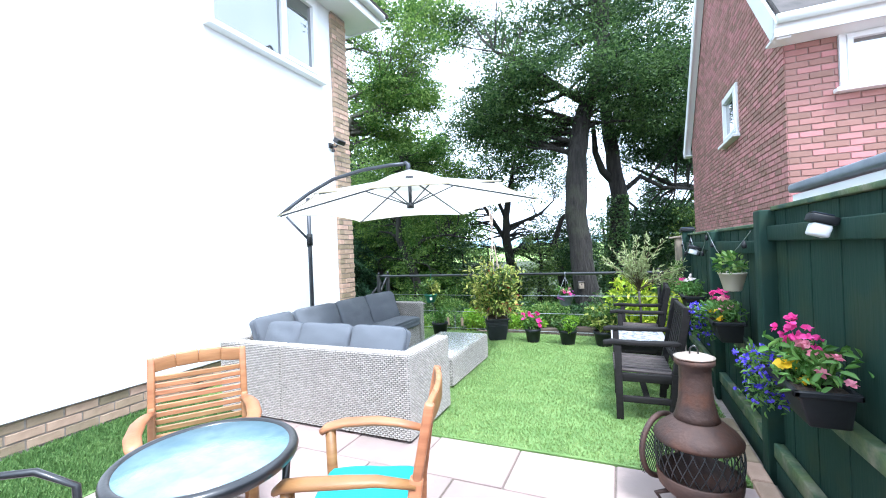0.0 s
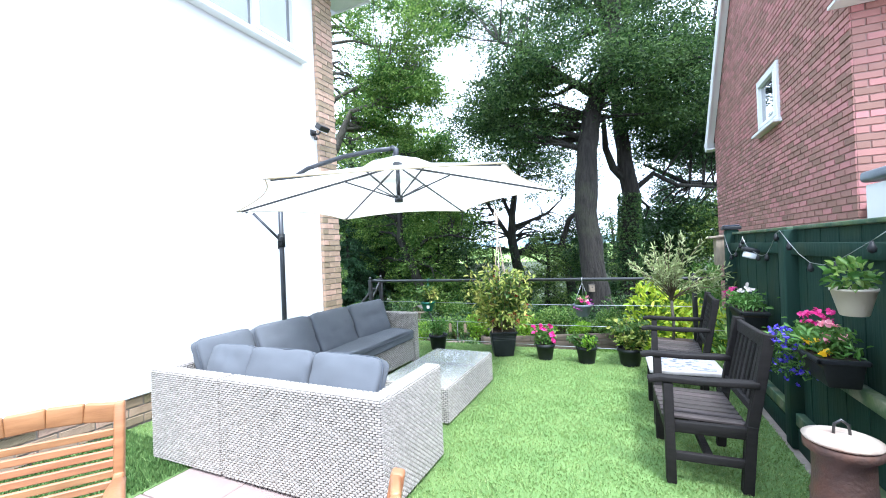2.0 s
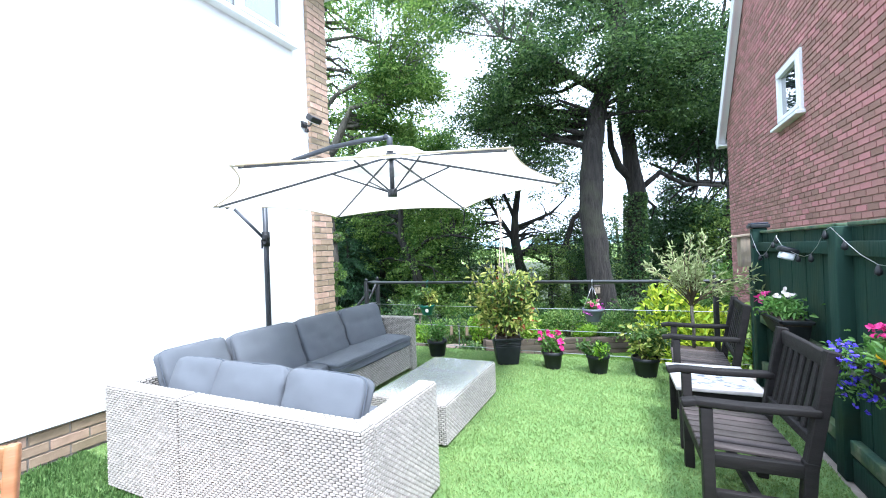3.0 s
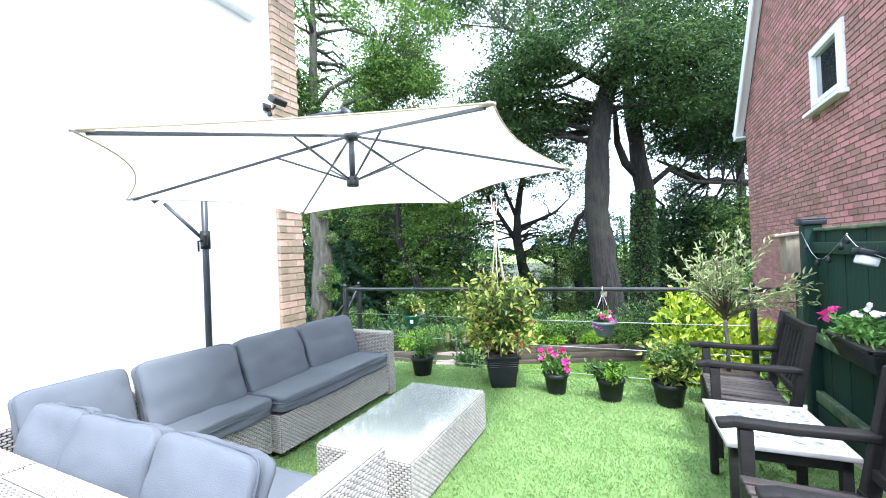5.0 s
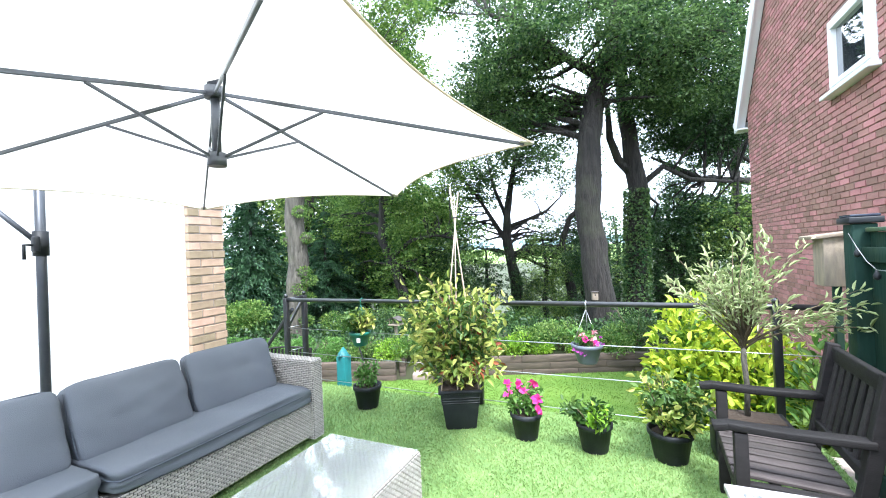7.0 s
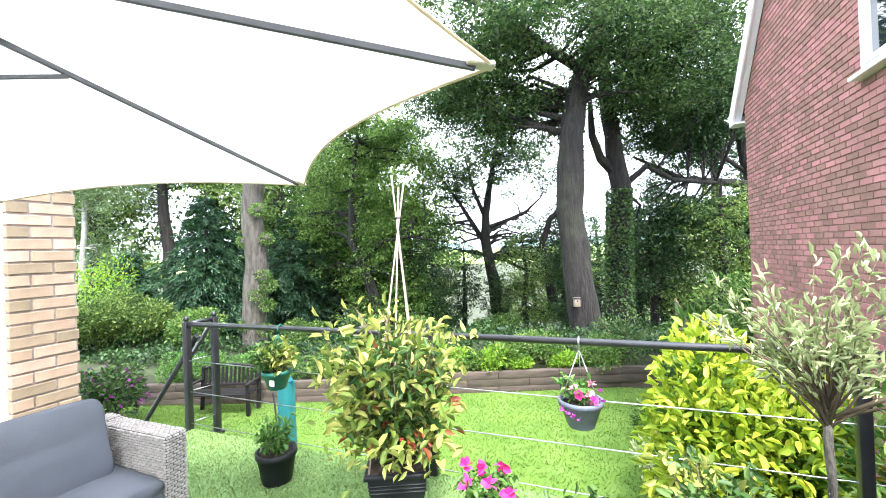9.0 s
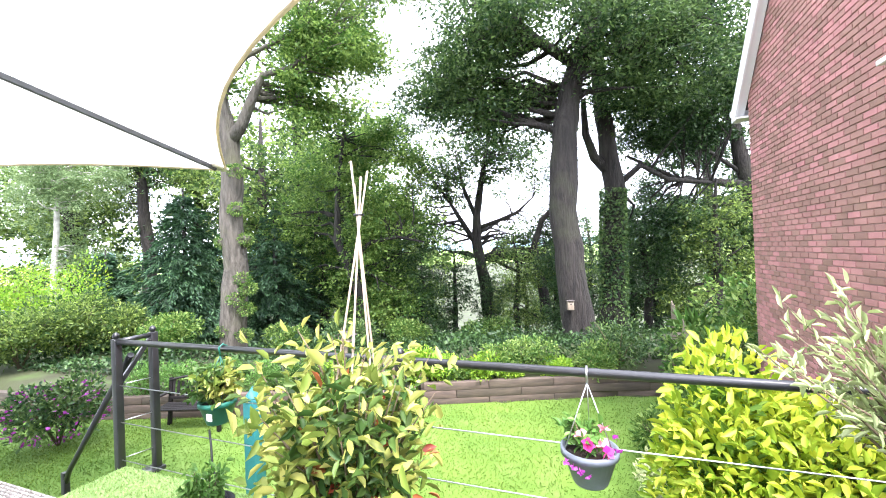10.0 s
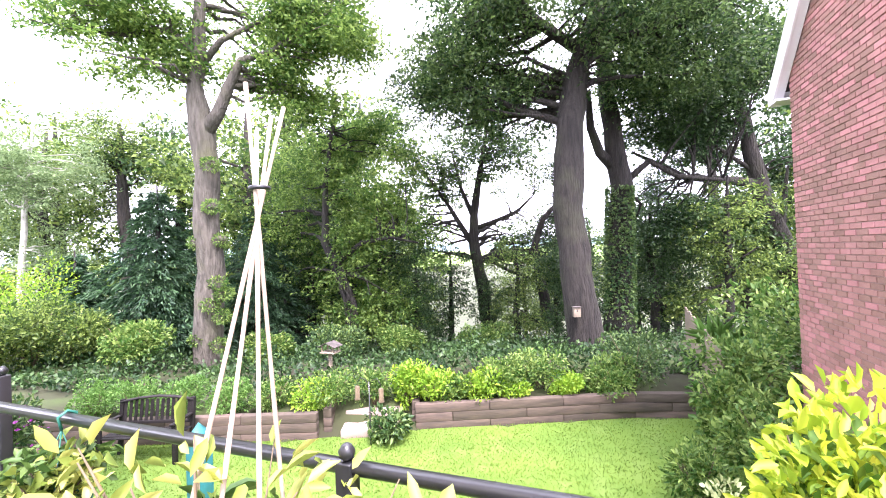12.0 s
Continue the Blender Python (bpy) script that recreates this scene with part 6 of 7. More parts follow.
# boundary shrubs down the right side
for i, (x, y, r, h, mm, lf_, lb) in enumerate(((0.70, 8.7, 0.6, 1.3, SHRUB_LEAF, 0.08, "loose green boundary shrub"), (0.98, 9.9, 0.6, 1.2, SHRUB_LEAF, 0.09, "leafy green boundary shrub"), (1.0, 11.2, 0.62, 1.2, SHRUB_LEAF, 0.09, "dark green boundary shrub"), (0.8, 12.3, 0.6, 1.1, SHRUB_LEAF, 0.09, "dark green boundary shrub"),
                                        (1.3, 13.3, 0.9, 1.6, SHRUB_LEAF, 0.10, "tall green shrub by the far fence"), (2.4, 14.6, 1.3, 2.2, SHRUB_LEAF, 0.12, "tall green shrub by the far fence"), (0.0, 9.2, 0.45, 0.9, OLIVE_LEAF, 0.06, "silvery low shrub edging the lawn"), (0.05, 10.6, 0.4, 0.8, SHRUB_LEAF, 0.06, "low green shrub edging the lawn"), (-0.05, 8.0, 0.40, 1.1, OLIVE_LEAF, 0.07, "loose variegated shrub below the railing"))):
    shrub("shrub", x, y, -1.62, r, h, lb, 60 + i, mm, leaf=lf_, count=2400, group="boundary shrubs")
sp = thing("cordyline", *(1.34, 14.80, -0.94), label="spiky green cordyline among the shrubs", category="plant")
rng = np.random.default_rng(77)
d, w = ball_points(rng, 90, (0.05, 0.05, 0.05))
leaf_mesh("blades", d + np.array([0, 0, 0.35]), w + np.array([0, 0, 0.7]), 0.55, HERB_LEAF, sp, width=0.05, spread=0.2, seed=7)
part("stem", tube([(0, 0, -0.8), (0, 0, 0.36)], 0.03, 8), TWIG, sp)
# planting on the raised bed
bed = [(760, 0.45, 0.55, LIME_LEAF, "bright lime shrub on the raised bed"), (720, 0.35, 0.6, LIME_LEAF, "bright lime shrub on the raised bed"), (800, 0.35, 0.42, SHRUB_LEAF, "variegated trailing plant on the raised bed"), (845, 0.42, 0.5, LIME_LEAF, "bright lime shrub on the raised bed"), (885, 0.35, 0.62, SHRUB_LEAF, "upright green plant on the raised bed"), (905, 0.3, 0.3, LIME_LEAF, "low lime plant on the raised bed"),
       (950, 0.5, 0.7, SHRUB_LEAF, "rounded green shrub on the raised bed"), (1000, 0.35, 0.35, LIME_LEAF, "low yellow-green plant on the raised bed"), (1090, 0.5, 0.55, SHRUB_LEAF, "broad green shrub by the oak"), (1130, 0.6, 0.95, IVY_LEAF, "dark laurel beside the oak"), (1065, 0.4, 0.4, SHRUB_LEAF, "low green plant by the oak")]
for i, (px, r, h, mm, lb) in enumerate(bed):
    f = (px - 745) / (1128 - 745)
    x = -4.05 + 3.7 * f
    shrub("bed_plant", x, wall_line(x) + 0.45 + (0.35 if px in (950, 1130) else 0), -1.32, r * 1.2, h * 1.25, lb, 80 + i, mm, leaf=0.07, count=1500, group="raised bed planting")
for i, (x, r) in enumerate(((-9.55, 0.43), (-8.85, 0.42), (-8.05, 0.42), (-7.25, 0.43))):
    shrub("ball_shrub", x, wall_line(x) + 0.45, -1.3, r, 0.66, "clipped round green shrub on the raised bed", 100 + i, HERB_LEAF, leaf=0.045, count=2600, group="clipped round shrubs", shell=0.8)
for i, (x, r, h, mm, lb) in enumerate(((-5.6, 0.4, 0.55, SHRUB_LEAF, "leafy green plant on the raised bed"), (-5.95, 0.4, 0.5, LIME_LEAF, "lime plant on the raised bed"), (-6.6, 0.35, 0.5, SHRUB_LEAF, "loose green plant on the raised bed"), (-4.9, 0.4, 0.6, SHRUB_LEAF, "leafy green plant by the steps"))):
    shrub("bed_plant", x, wall_line(x) + 0.6, -1.32, r * 1.2, h * 1.2, lb, 110 + i, mm, leaf=0.06, count=1500, group="raised bed planting")
shrub("bed_plant", -4.3, 11.15, -1.62, 0.4, 0.5, "dark green plant at the corner of the sleeper wall", 120, IVY_LEAF, leaf=0.09, count=700, group="raised bed planting")
# left side
for i, (p, r, h, mm, lb) in enumerate((((-14.70, 11.34, -0.97), 1.3, 2.0, MID_LEAF, "loose green shrub on the bank"), ((-13.83, 11.99, -1.24), 1.1, 1.5, MID_LEAF, "loose green shrub on the bank"), ((-12.05, 12.00, -1.27), 0.9, 1.3, SHRUB_LEAF, "dark green shrub on the bank"), ((-17.92, 12.29, -0.01), 1.7, 3.2, LIME_LEAF, "tall bright lime-green shrub"), ((-18.22, 10.58, -0.36), 1.8, 3.4, LIME_LEAF, "tall bright lime-green shrub"), ((-14.91, 10.20, -1.21), 1.2, 1.6, MID_LEAF, "loose green shrub on the bank"), ((-15.01, 9.10, -0.86), 1.2, 1.7, MID_LEAF, "loose green shrub on the bank"), ((-10.44, 15.04, -1.88), 0.9, 1.0, SHRUB_LEAF, "dark shrub under the trees"), ((-8.77, 16.19, -2.09), 1.1, 1.1, IVY_LEAF, "dark shrub under the trees"), ((-7.53, 17.71, -2.24), 1.1, 1.0, SHRUB_LEAF, "dark shrub under the trees"), ((-4.85, 19.76, -2.63), 1.2, 0.9, SHRUB_LEAF, "dark shrub under the trees"))):
    shrub("shrub", p[0], p[1], ground_height(p[0], p[1]) - 0.05, r, h, lb, 130 + i, mm, leaf=0.095, count=3600, group="shrubs on the bank")
rh = shrub("rhododendron", -9.4, 8.35, -1.62, 0.75, 1.15, "dark rhododendron dotted with purple flowers", 150, IVY_LEAF, leaf=0.09, count=2200)
rng = np.random.default_rng(151)
d, w = ball_points(rng, 260, (0.72, 0.72, 0.5), 0.9)
leaf_mesh("blossom", d + np.array([0, 0, 0.62]), w, 0.055, PURPLE, rh, width=0.9, spread=0.5, seed=2, label="magenta blossoms")

# low undergrowth over the bank and wood, its shade put into the leaf colour
rng = np.random.default_rng(160)
count = 30000
ux = rng.random(count) * 22 - 17
ub = 1.3 + rng.random(count) ** 1.4 * 11
up_, uw = [], []
uy = np.array([wall_line(x) for x in ux]) + ub
uh = np.array([max(0.0, 0.25 + 0.9 * noise.noise(Vector((x * 0.7, y * 0.7, 5)))) for x, y in zip(ux, uy)]) * rng.random(count)
uz = np.array([ground_height(x, y) for x, y in zip(ux, uy)]) + uh
tagged(leaf_mesh("undergrowth", np.stack([ux, uy, uz], 1), np.tile([0, -0.3, 0.6], (count, 1)), 0.11, SHADE_TINTED_LEAF, None, width=0.6, spread=0.8, seed=161), "low ivy and bramble over the woodland floor", "undergrowth", kind="stuff")


# ---- garden things below the terrace ----
def sleeper_run(x0, x1, courses=3):
    w = thing("sleeper_wall", 0, 0, 0, label="retaining wall of weathered brown timber sleepers", category="retaining wall", kind="structure")
    segs = max(1, round(abs(x1 - x0) / 1.2))
    for c in range(courses):
        shift = 0.5 * (c % 2)
        cuts = sorted({x0, x1, *[x0 + (x1 - x0) * min(1, max(0, (k + shift) / segs)) for k in range(segs + 1)]})
        for a, b in zip(cuts, cuts[1:]):
            if b - a > 0.05:
                part("sleeper", bar((a + 0.004, wall_line(a + 0.004) + 0.07, -1.56 + c * 0.157), (b - 0.004, wall_line(b - 0.004) + 0.07, -1.56 + c * 0.157), 0.14, 0.152, 0.007), SLEEPER, w)
    return w


sleeper_run(-4.05, 0.80)
sleeper_run(-14.0, -10.42)
sleeper_run(-10.38, -5.52)
ret = thing("sleeper_wall", 0, 0, 0, label="short sleeper return beside the garden steps", category="retaining wall", kind="structure")
for c in range(3):
    part("sleeper", bar((-4.08, 11.79, -1.56 + c * 0.157), (-4.45, 12.83, -1.56 + c * 0.157), 0.14, 0.152, 0.007), SLEEPER, ret)
    part("sleeper", bar((-5.44, 11.07, -1.56 + c * 0.157), (-5.8, 11.95, -1.56 + c * 0.157), 0.14, 0.152, 0.007), SLEEPER, ret)
steps = thing("garden_steps", -4.75, 11.4, -1.62, 22, label="two pale stone garden steps between sleeper walls", category="steps", kind="structure")
part("step", box(-0.5, -0.25, 0, 0.5, 0.2, 0.15, 0.012), SLAB, steps)
part("step", box(-0.5, 0.2, 0, 0.5, 1.1, 0.30, 0.012), SLAB, steps)
# bench
bn = thing("garden_bench", -7.72, 9.55, -1.6, 20, label="dark weathered wooden bench on the lawn", category="bench")
for x in (-0.58, 0.58):
    part("leg", box(x - 0.03, -0.24, 0, x + 0.03, -0.18, 0.60, 0.005), DARKWOOD, bn)
    part("leg", bar((x, 0.18, 0), (x, 0.28, 0.86), 0.06, 0.06), DARKWOOD, bn)
    part("armrest", box(x - 0.035, -0.28, 0.60, x + 0.035, 0.22, 0.63, 0.008), DARKWOOD, bn)
for i in range(5):
    part("seat_slat", box(-0.60, -0.22 + i * 0.085, 0.40, 0.60, -0.15 + i * 0.085, 0.42, 0.004), DARKWOOD, bn)
part("top_rail", tube([(-0.6, 0.27, 0.82), (-0.3, 0.285, 0.87), (0, 0.29, 0.89), (0.3, 0.285, 0.87), (0.6, 0.27, 0.82)], 0.04, 8, flat=0.5), DARKWOOD, bn)
part("back_rail", box(-0.58, 0.205, 0.47, 0.58, 0.235, 0.52, 0.004), DARKWOOD, bn)
for i in range(13):
    x = -0.52 + i * 1.04 / 12
    part("back_slat", bar((x, 0.22, 0.5), (x, 0.275, 0.85), 0.05, 0.014), DARKWOOD, bn)
# bird table, feeders
bt = thing("bird_table", *(-6.86, 13.16, -1.79), label="wooden bird table with a pitched roof on a post", category="bird table")
bz = 1.02
part("post", box(-0.035, -0.035, -0.5, 0.035, 0.035, bz, 0.004), PALEWOOD, bt)
part("tray", box(-0.19, -0.15, bz, 0.19, 0.15, bz + 0.03, 0.004), PALEWOOD, bt)
for x in (-0.15, 0.15):
    for y in (-0.11, 0.11):
        part("upright", box(x - 0.012, y - 0.012, bz + 0.03, x + 0.012, y + 0.012, bz + 0.19, 0.002), PALEWOOD, bt)
part("roof", bar((0, -0.17, bz + 0.25), (-0.24, -0.17, bz + 0.15), 0.34, 0.015, 0.002), ROOF, bt).location = (0, 0.17, 0)
part("roof", bar((0, -0.17, bz + 0.25), (0.24, -0.17, bz + 0.15), 0.34, 0.015, 0.002), ROOF, bt).location = (0, 0.17, 0)
bf = thing("feeder_pole", *(-4.51, 10.94, -1.73), label="thin black pole with hanging bird feeders", category="bird feeder")
part("pole", tube([(0, 0, -0.9), (0, 0, 1.15)], 0.010, 8), BLACK, bf)
for sx in (-1, 1):
    part("hook", tube([(0, 0, 1.02), (sx * 0.05, 0, 1.17), (sx * 0.15, 0, 1.21), (sx * 0.22, 0, 1.12), (sx * 0.22, 0, 1.07)], 0.006, 6), BLACK, bf)
    fd = part("feeder", lathe([(0.01, 1.07), (0.04, 1.05), (0.038, 0.87), (0.05, 0.85), (0.05, 0.84), (0.01, 0.83)], 14), TWIG, bf)
    fd.location.x = sx * 0.22
# nest box on the oak and small far fence
nb = thing("nest_box", *(-1.47, 16.69, -0.27), label="small wooden nest box fixed to the oak trunk", category="bird box")
part("body", box(-0.09, -0.07, -0.13, 0.09, 0.07, 0.13, 0.004, m=pose(0, 0, 0, 0, 0, 20)), PALEWOOD, nb)
part("roof", box(-0.11, -0.10, 0.131, 0.11, 0.08, 0.15, 0.003, m=pose(0, 0, 0, 0, 0, 20)), ROOF, nb)
part("hole", lathe([(0.003, 0), (0.022, 0.0), (0.022, 0.004), (0.003, 0.004)], 12), BLACK, nb).matrix_basis = pose(0.025, -0.068, 0.04, 90, 0, 20)
ff = thing("garden_fence", 0, 0, 0, label="grey weathered picket fence along the boundary", category="fence", kind="structure")
fa, fb = Vector((0.95, 13.2, -1.5)), Vector((1.35, 18.0, -1.5))
for i in range(30):
    p = fa.lerp(fb, i / 29)
    part("picket", box(p.x - 0.012, p.y - 0.06, -1.5, p.x + 0.012, p.y + 0.06, -0.3 + 0.03 * math.sin(i * 5), 0.004, 1), PALEWOOD, ff)
part("rail", bar((0.98, 13.2, -0.6), (1.38, 18.0, -0.6), 0.04, 0.08), PALEWOOD, ff)
# teal post by the lawn edge
tp = thing("teal_post", -4.83, 8.17, -1.6, label="teal painted wooden post with a pointed top", category="post")
part("shaft", box(-0.085, -0.085, 0, 0.085, 0.085, 1.30, 0.006), TEAL, tp)
part("cap", join(lathe([(0.128, 1.302), (0.128, 1.315), (0.005, 1.45)], 4)), TEAL, tp)


# ---- pots and plants on the terrace ----
def round_pot(name, x, y, r, h, material, label, category="plant pot", z=0.0, group="pots along the railing"):
    t = thing(name, x, y, z, label=label, category=category, group=group)
    part("pot", lathe([(r * 0.72, 0), (r * 0.74, 0.006), (r * 0.95, h - 0.035), (r * 1.0, h - 0.035), (r * 1.03, h - 0.03), (r * 1.03, h), (r * 0.93, h), (r * 0.90, h - 0.04), (0.01, h - 0.04)], 28), material, t)
    part("soil", lathe([(0.01, h - 0.036), (r * 0.90, h - 0.034), (r * 0.8, h - 0.025), (0.01, h - 0.018)], 20), SOIL, t)
    return t


def sprigs(parent, z0, r, h, count, leaf, material, seed, width=0.5, name="foliage", spread=0.7, stems=7, label="", flat=1.0):
    """Leafy stems rising from z0, spreading to radius r and height h."""
    rng = np.random.default_rng(seed)
    st_, pp, ww = [], [], []
    for k in range(stems):
        a = rng.random() * 6.283
        q = rng.random() ** 0.5
        e = Vector((math.cos(a) * r * q, math.sin(a) * r * q * flat, z0 + h * (0.55 + 0.45 * rng.random())))
        s = Vector((e.x * 0.2, e.y * 0.2, z0 - 0.02))
        m = s.lerp(e, 0.5) + Vector((0, 0, h * 0.1))
        st_.append(tube([s, m, e], [0.004 + 0.004 * h, 0.003 + 0.002 * h, 0.0015], 5))
        n_ = count // stems
        f = 0.25 + 0.8 * rng.random(n_)
        c = np.asarray(s)[None] * ((1 - f) ** 2)[:, None] + np.asarray(m)[None] * (2 * f * (1 - f))[:, None] + np.asarray(e)[None] * (f ** 2)[:, None]
        c += rng.normal(size=c.shape) * np.array([r * 0.16, r * 0.16, h * 0.06])
        pp.append(c)
        d = rng.normal(size=(n_, 3)) + np.array([math.cos(a) * 0.7, math.sin(a) * 0.7, 0.45])
        ww.append(d)
    tagged(part("stemwork", join(*st_), TWIG, parent), kind="stuff")
    leaf_mesh(name, np.concatenate(pp), np.concatenate(ww), leaf, material, parent, width=width, spread=spread, seed=seed, label=label, fine=True)


def flowers(parent, places, size, material, seed, petals=6, label=""):
    """Open blooms: a ring of broad petals at each place."""
    rng = np.random.default_rng(seed)
    c, w = [], []
    for p in places:
        tilt = rng.normal(size=3) * 0.5 + np.array([0, -0.3, 0.6])
        tilt /= np.linalg.norm(tilt)
        ref = np.cross(tilt, [1, 0.2, 0.1])
        ref /= np.linalg.norm(ref)
        oth = np.cross(tilt, ref)
        for k in range(petals):
            a = 6.283 * k / petals
            c.append(p)
            w.append(ref * math.cos(a) + oth * math.sin(a) + tilt * 0.35)
    leaf_mesh("blossom", np.array(c), np.array(w), size, material, parent, width=1.0, spread=0.12, seed=seed, fold=0.05, label=label, vary=0.15, fine=True)


p = round_pot("potted_herb", -2.63, 5.76, 0.125, 0.20, BLACK_PLASTIC, "black round pot with a leafy herb on the turf")
sprigs(p, 0.17, 0.11, 0.24, 320, 0.04, HERB_LEAF, 201)
p = round_pot("potted_petunia", -1.16, 5.64, 0.11, 0.185, BLACK_PLASTIC, "black round pot with bright pink petunias")
sprigs(p, 0.16, 0.13, 0.20, 260, 0.05, HERB_LEAF, 202)
flowers(p, [(-0.10, -0.08, 0.33), (0.02, -0.10, 0.36), (0.10, -0.07, 0.31), (0.06, 0.02, 0.39), (-0.03, -0.02, 0.38), (0.11, -0.1, 0.24), (-0.13, 0.02, 0.36)], 0.045, PINK, 203, label="bright pink petunia blooms")
p = round_pot("potted_plant", -0.69, 5.61, 0.115, 0.19, BLACK_PLASTIC, "black round pot with a low yellow-green plant")
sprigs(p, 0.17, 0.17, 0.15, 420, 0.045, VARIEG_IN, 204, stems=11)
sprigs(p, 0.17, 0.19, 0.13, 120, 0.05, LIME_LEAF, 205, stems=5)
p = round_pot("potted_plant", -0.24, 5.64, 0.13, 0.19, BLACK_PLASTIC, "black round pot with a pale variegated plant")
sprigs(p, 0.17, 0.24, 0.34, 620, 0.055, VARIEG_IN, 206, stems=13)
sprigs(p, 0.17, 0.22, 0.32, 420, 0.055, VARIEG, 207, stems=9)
hose = thing("hose", 0, 0, 0, label="thin black watering hose looping down to the herb pot", category="hose")
part("tube", tube([(-2.86, 5.97, 0.47), (-2.80, 5.93, 0.40), (-2.76, 5.90, 0.30), (-2.66, 5.86, 0.24), (-2.56, 5.82, 0.22), (-2.55, 5.76, 0.19)], 0.006, 8), BLACK_PLASTIC, hose)
# big square pot with cane wigwam
bp_ = thing("square_planter", -1.70, 5.70, 0, 25, label="tall square black planter with a variegated shrub and cane wigwam", category="planter")
bm = box(-0.155, -0.155, 0.0, 0.155, 0.155, 0.30, 0.008)
for v in bm.verts:
    k = 0.74 + 0.26 * v.co.z / 0.30
    v.co.x *= k
    v.co.y *= k
part("pot", bm, BLACK_PLASTIC, bp_)
for z in (0.205, 0.225, 0.245):
    s = 0.155 * (0.74 + 0.26 * z / 0.30) + 0.004
    part("ridge", box(-s, -s, z, s, s, z + 0.008, 0.003, 1), BLACK_PLASTIC, bp_)
part("rim", box(-0.168, -0.168, 0.285, 0.168, 0.168, 0.31, 0.006), BLACK_PLASTIC, bp_)
part("soil", box(-0.145, -0.145, 0.30, 0.145, 0.145, 0.316, 0.01), SOIL, bp_)
for k, (a, b) in enumerate((((-0.145, -0.14), (0.02, 0.015)), ((0.145, -0.14), (-0.02, 0.02)), ((0.145, 0.14), (-0.015, -0.02)), ((-0.02, -0.14), (0.0, 0.03)))):
    q0 = Vector((a[0], a[1], 0.30))
    q1 = q0 + (Vector((0.03 + b[0] * 0.5, 0.29 + b[1] * 0.5, 1.66)) - q0) * (1.17, 1.12, 1.20, 1.15)[k]
    nd = [q0.lerp(q1, i / 12) for i in range(13)]
    part("cane", tube(nd, [0.0050 + (0.0009 if i % 3 == 0 else 0) for i in range(13)], 8), BAMBOO, bp_, "bamboo cane")
part("tie", tube([(0.03 + 0.022 * math.cos(6.283 * k / 10), 0.29 + 0.022 * math.sin(6.283 * k / 10), 1.66) for k in range(10)], 0.006, 6, closed=True), BLACK, bp_)


def bush(parent, count, leaf, material, seed, zmid, rad, label="", width=0.42):
    rng_b = np.random.default_rng(seed)
    d, w = ball_points(rng_b, count, rad, 0.35)
    d *= (0.85 + 0.3 * np.sin(d[:, :1] * 9 + d[:, 2:] * 7))
    leaf_mesh("foliage", d + np.array([0, 0, zmid]), w + np.array([0, 0, 0.25]), leaf, material, parent, width=width, spread=0.95, seed=seed, label=label, fine=True)


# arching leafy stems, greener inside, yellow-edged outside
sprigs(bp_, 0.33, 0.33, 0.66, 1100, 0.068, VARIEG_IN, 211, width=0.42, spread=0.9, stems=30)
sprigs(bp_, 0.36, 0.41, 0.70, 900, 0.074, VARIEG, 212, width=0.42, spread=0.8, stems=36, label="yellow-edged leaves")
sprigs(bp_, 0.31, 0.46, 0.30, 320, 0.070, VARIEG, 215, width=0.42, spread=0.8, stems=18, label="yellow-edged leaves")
bush(bp_, 70, 0.07, REDLEAF, 213, 0.60, (0.34, 0.34, 0.34), "red-tinged young leaves")
# tall young shoots above the crown
sprigs(bp_, 0.80, 0.28, 0.36, 90, 0.072, VARIEG, 214, width=0.36, stems=9)

# olive tree in a trough
ol = thing("olive_tree", 0.20, 5.80, 0, label="slender young olive tree in a dark trough", category="tree")
part("trough", box(-0.19, -0.10, 0, 0.19, 0.10, 0.24, 0.012), BLACK_PLASTIC, ol)
part("rim", box(-0.205, -0.115, 0.235, 0.205, 0.115, 0.262, 0.006), BLACK_PLASTIC, ol)
part("soil", box(-0.18, -0.09, 0.25, 0.18, 0.09, 0.268, 0.006), SOIL, ol)
part("trunk", tube([(0.0, 0, 0.25), (0.008, 0.01, 0.45), (-0.005, 0, 0.62), (0.0, 0.01, 0.74)], [0.016, 0.015, 0.016, 0.013], 10), PALE_BARK, ol)
ob_, pp, ww = [], [], []
rng = np.random.default_rng(220)
for k in range(34):
    a = rng.random() * 6.283
    ln_ = 0.22 + 0.34 * rng.random()
    el = radians(28 + 56 * rng.random())
    s = Vector((0, 0, 0.66 + 0.12 * rng.random()))
    e = s + Vector((math.cos(a) * math.cos(el) * 1.15, math.sin(a) * math.cos(el), math.sin(el) * 1.3)) * ln_
    m = s.lerp(e, 0.5) + Vector((rng.normal() * 0.02, rng.normal() * 0.02, 0.04))
    ob_.append(tube([s, m, e], [0.006, 0.004, 0.0015], 5))
    n_ = 32
    f = 0.3 + 0.72 * rng.random(n_)
    c = np.asarray(s)[None] * ((1 - f) ** 2)[:, None] + np.asarray(m)[None] * (2 * f * (1 - f))[:, None] + np.asarray(e)[None] * (f ** 2)[:, None]
    pp.append(c + rng.normal(size=c.shape) * 0.012)
    ww.append(rng.normal(size=(n_, 3)) * 0.6 + np.asarray((e - s).normalized()))
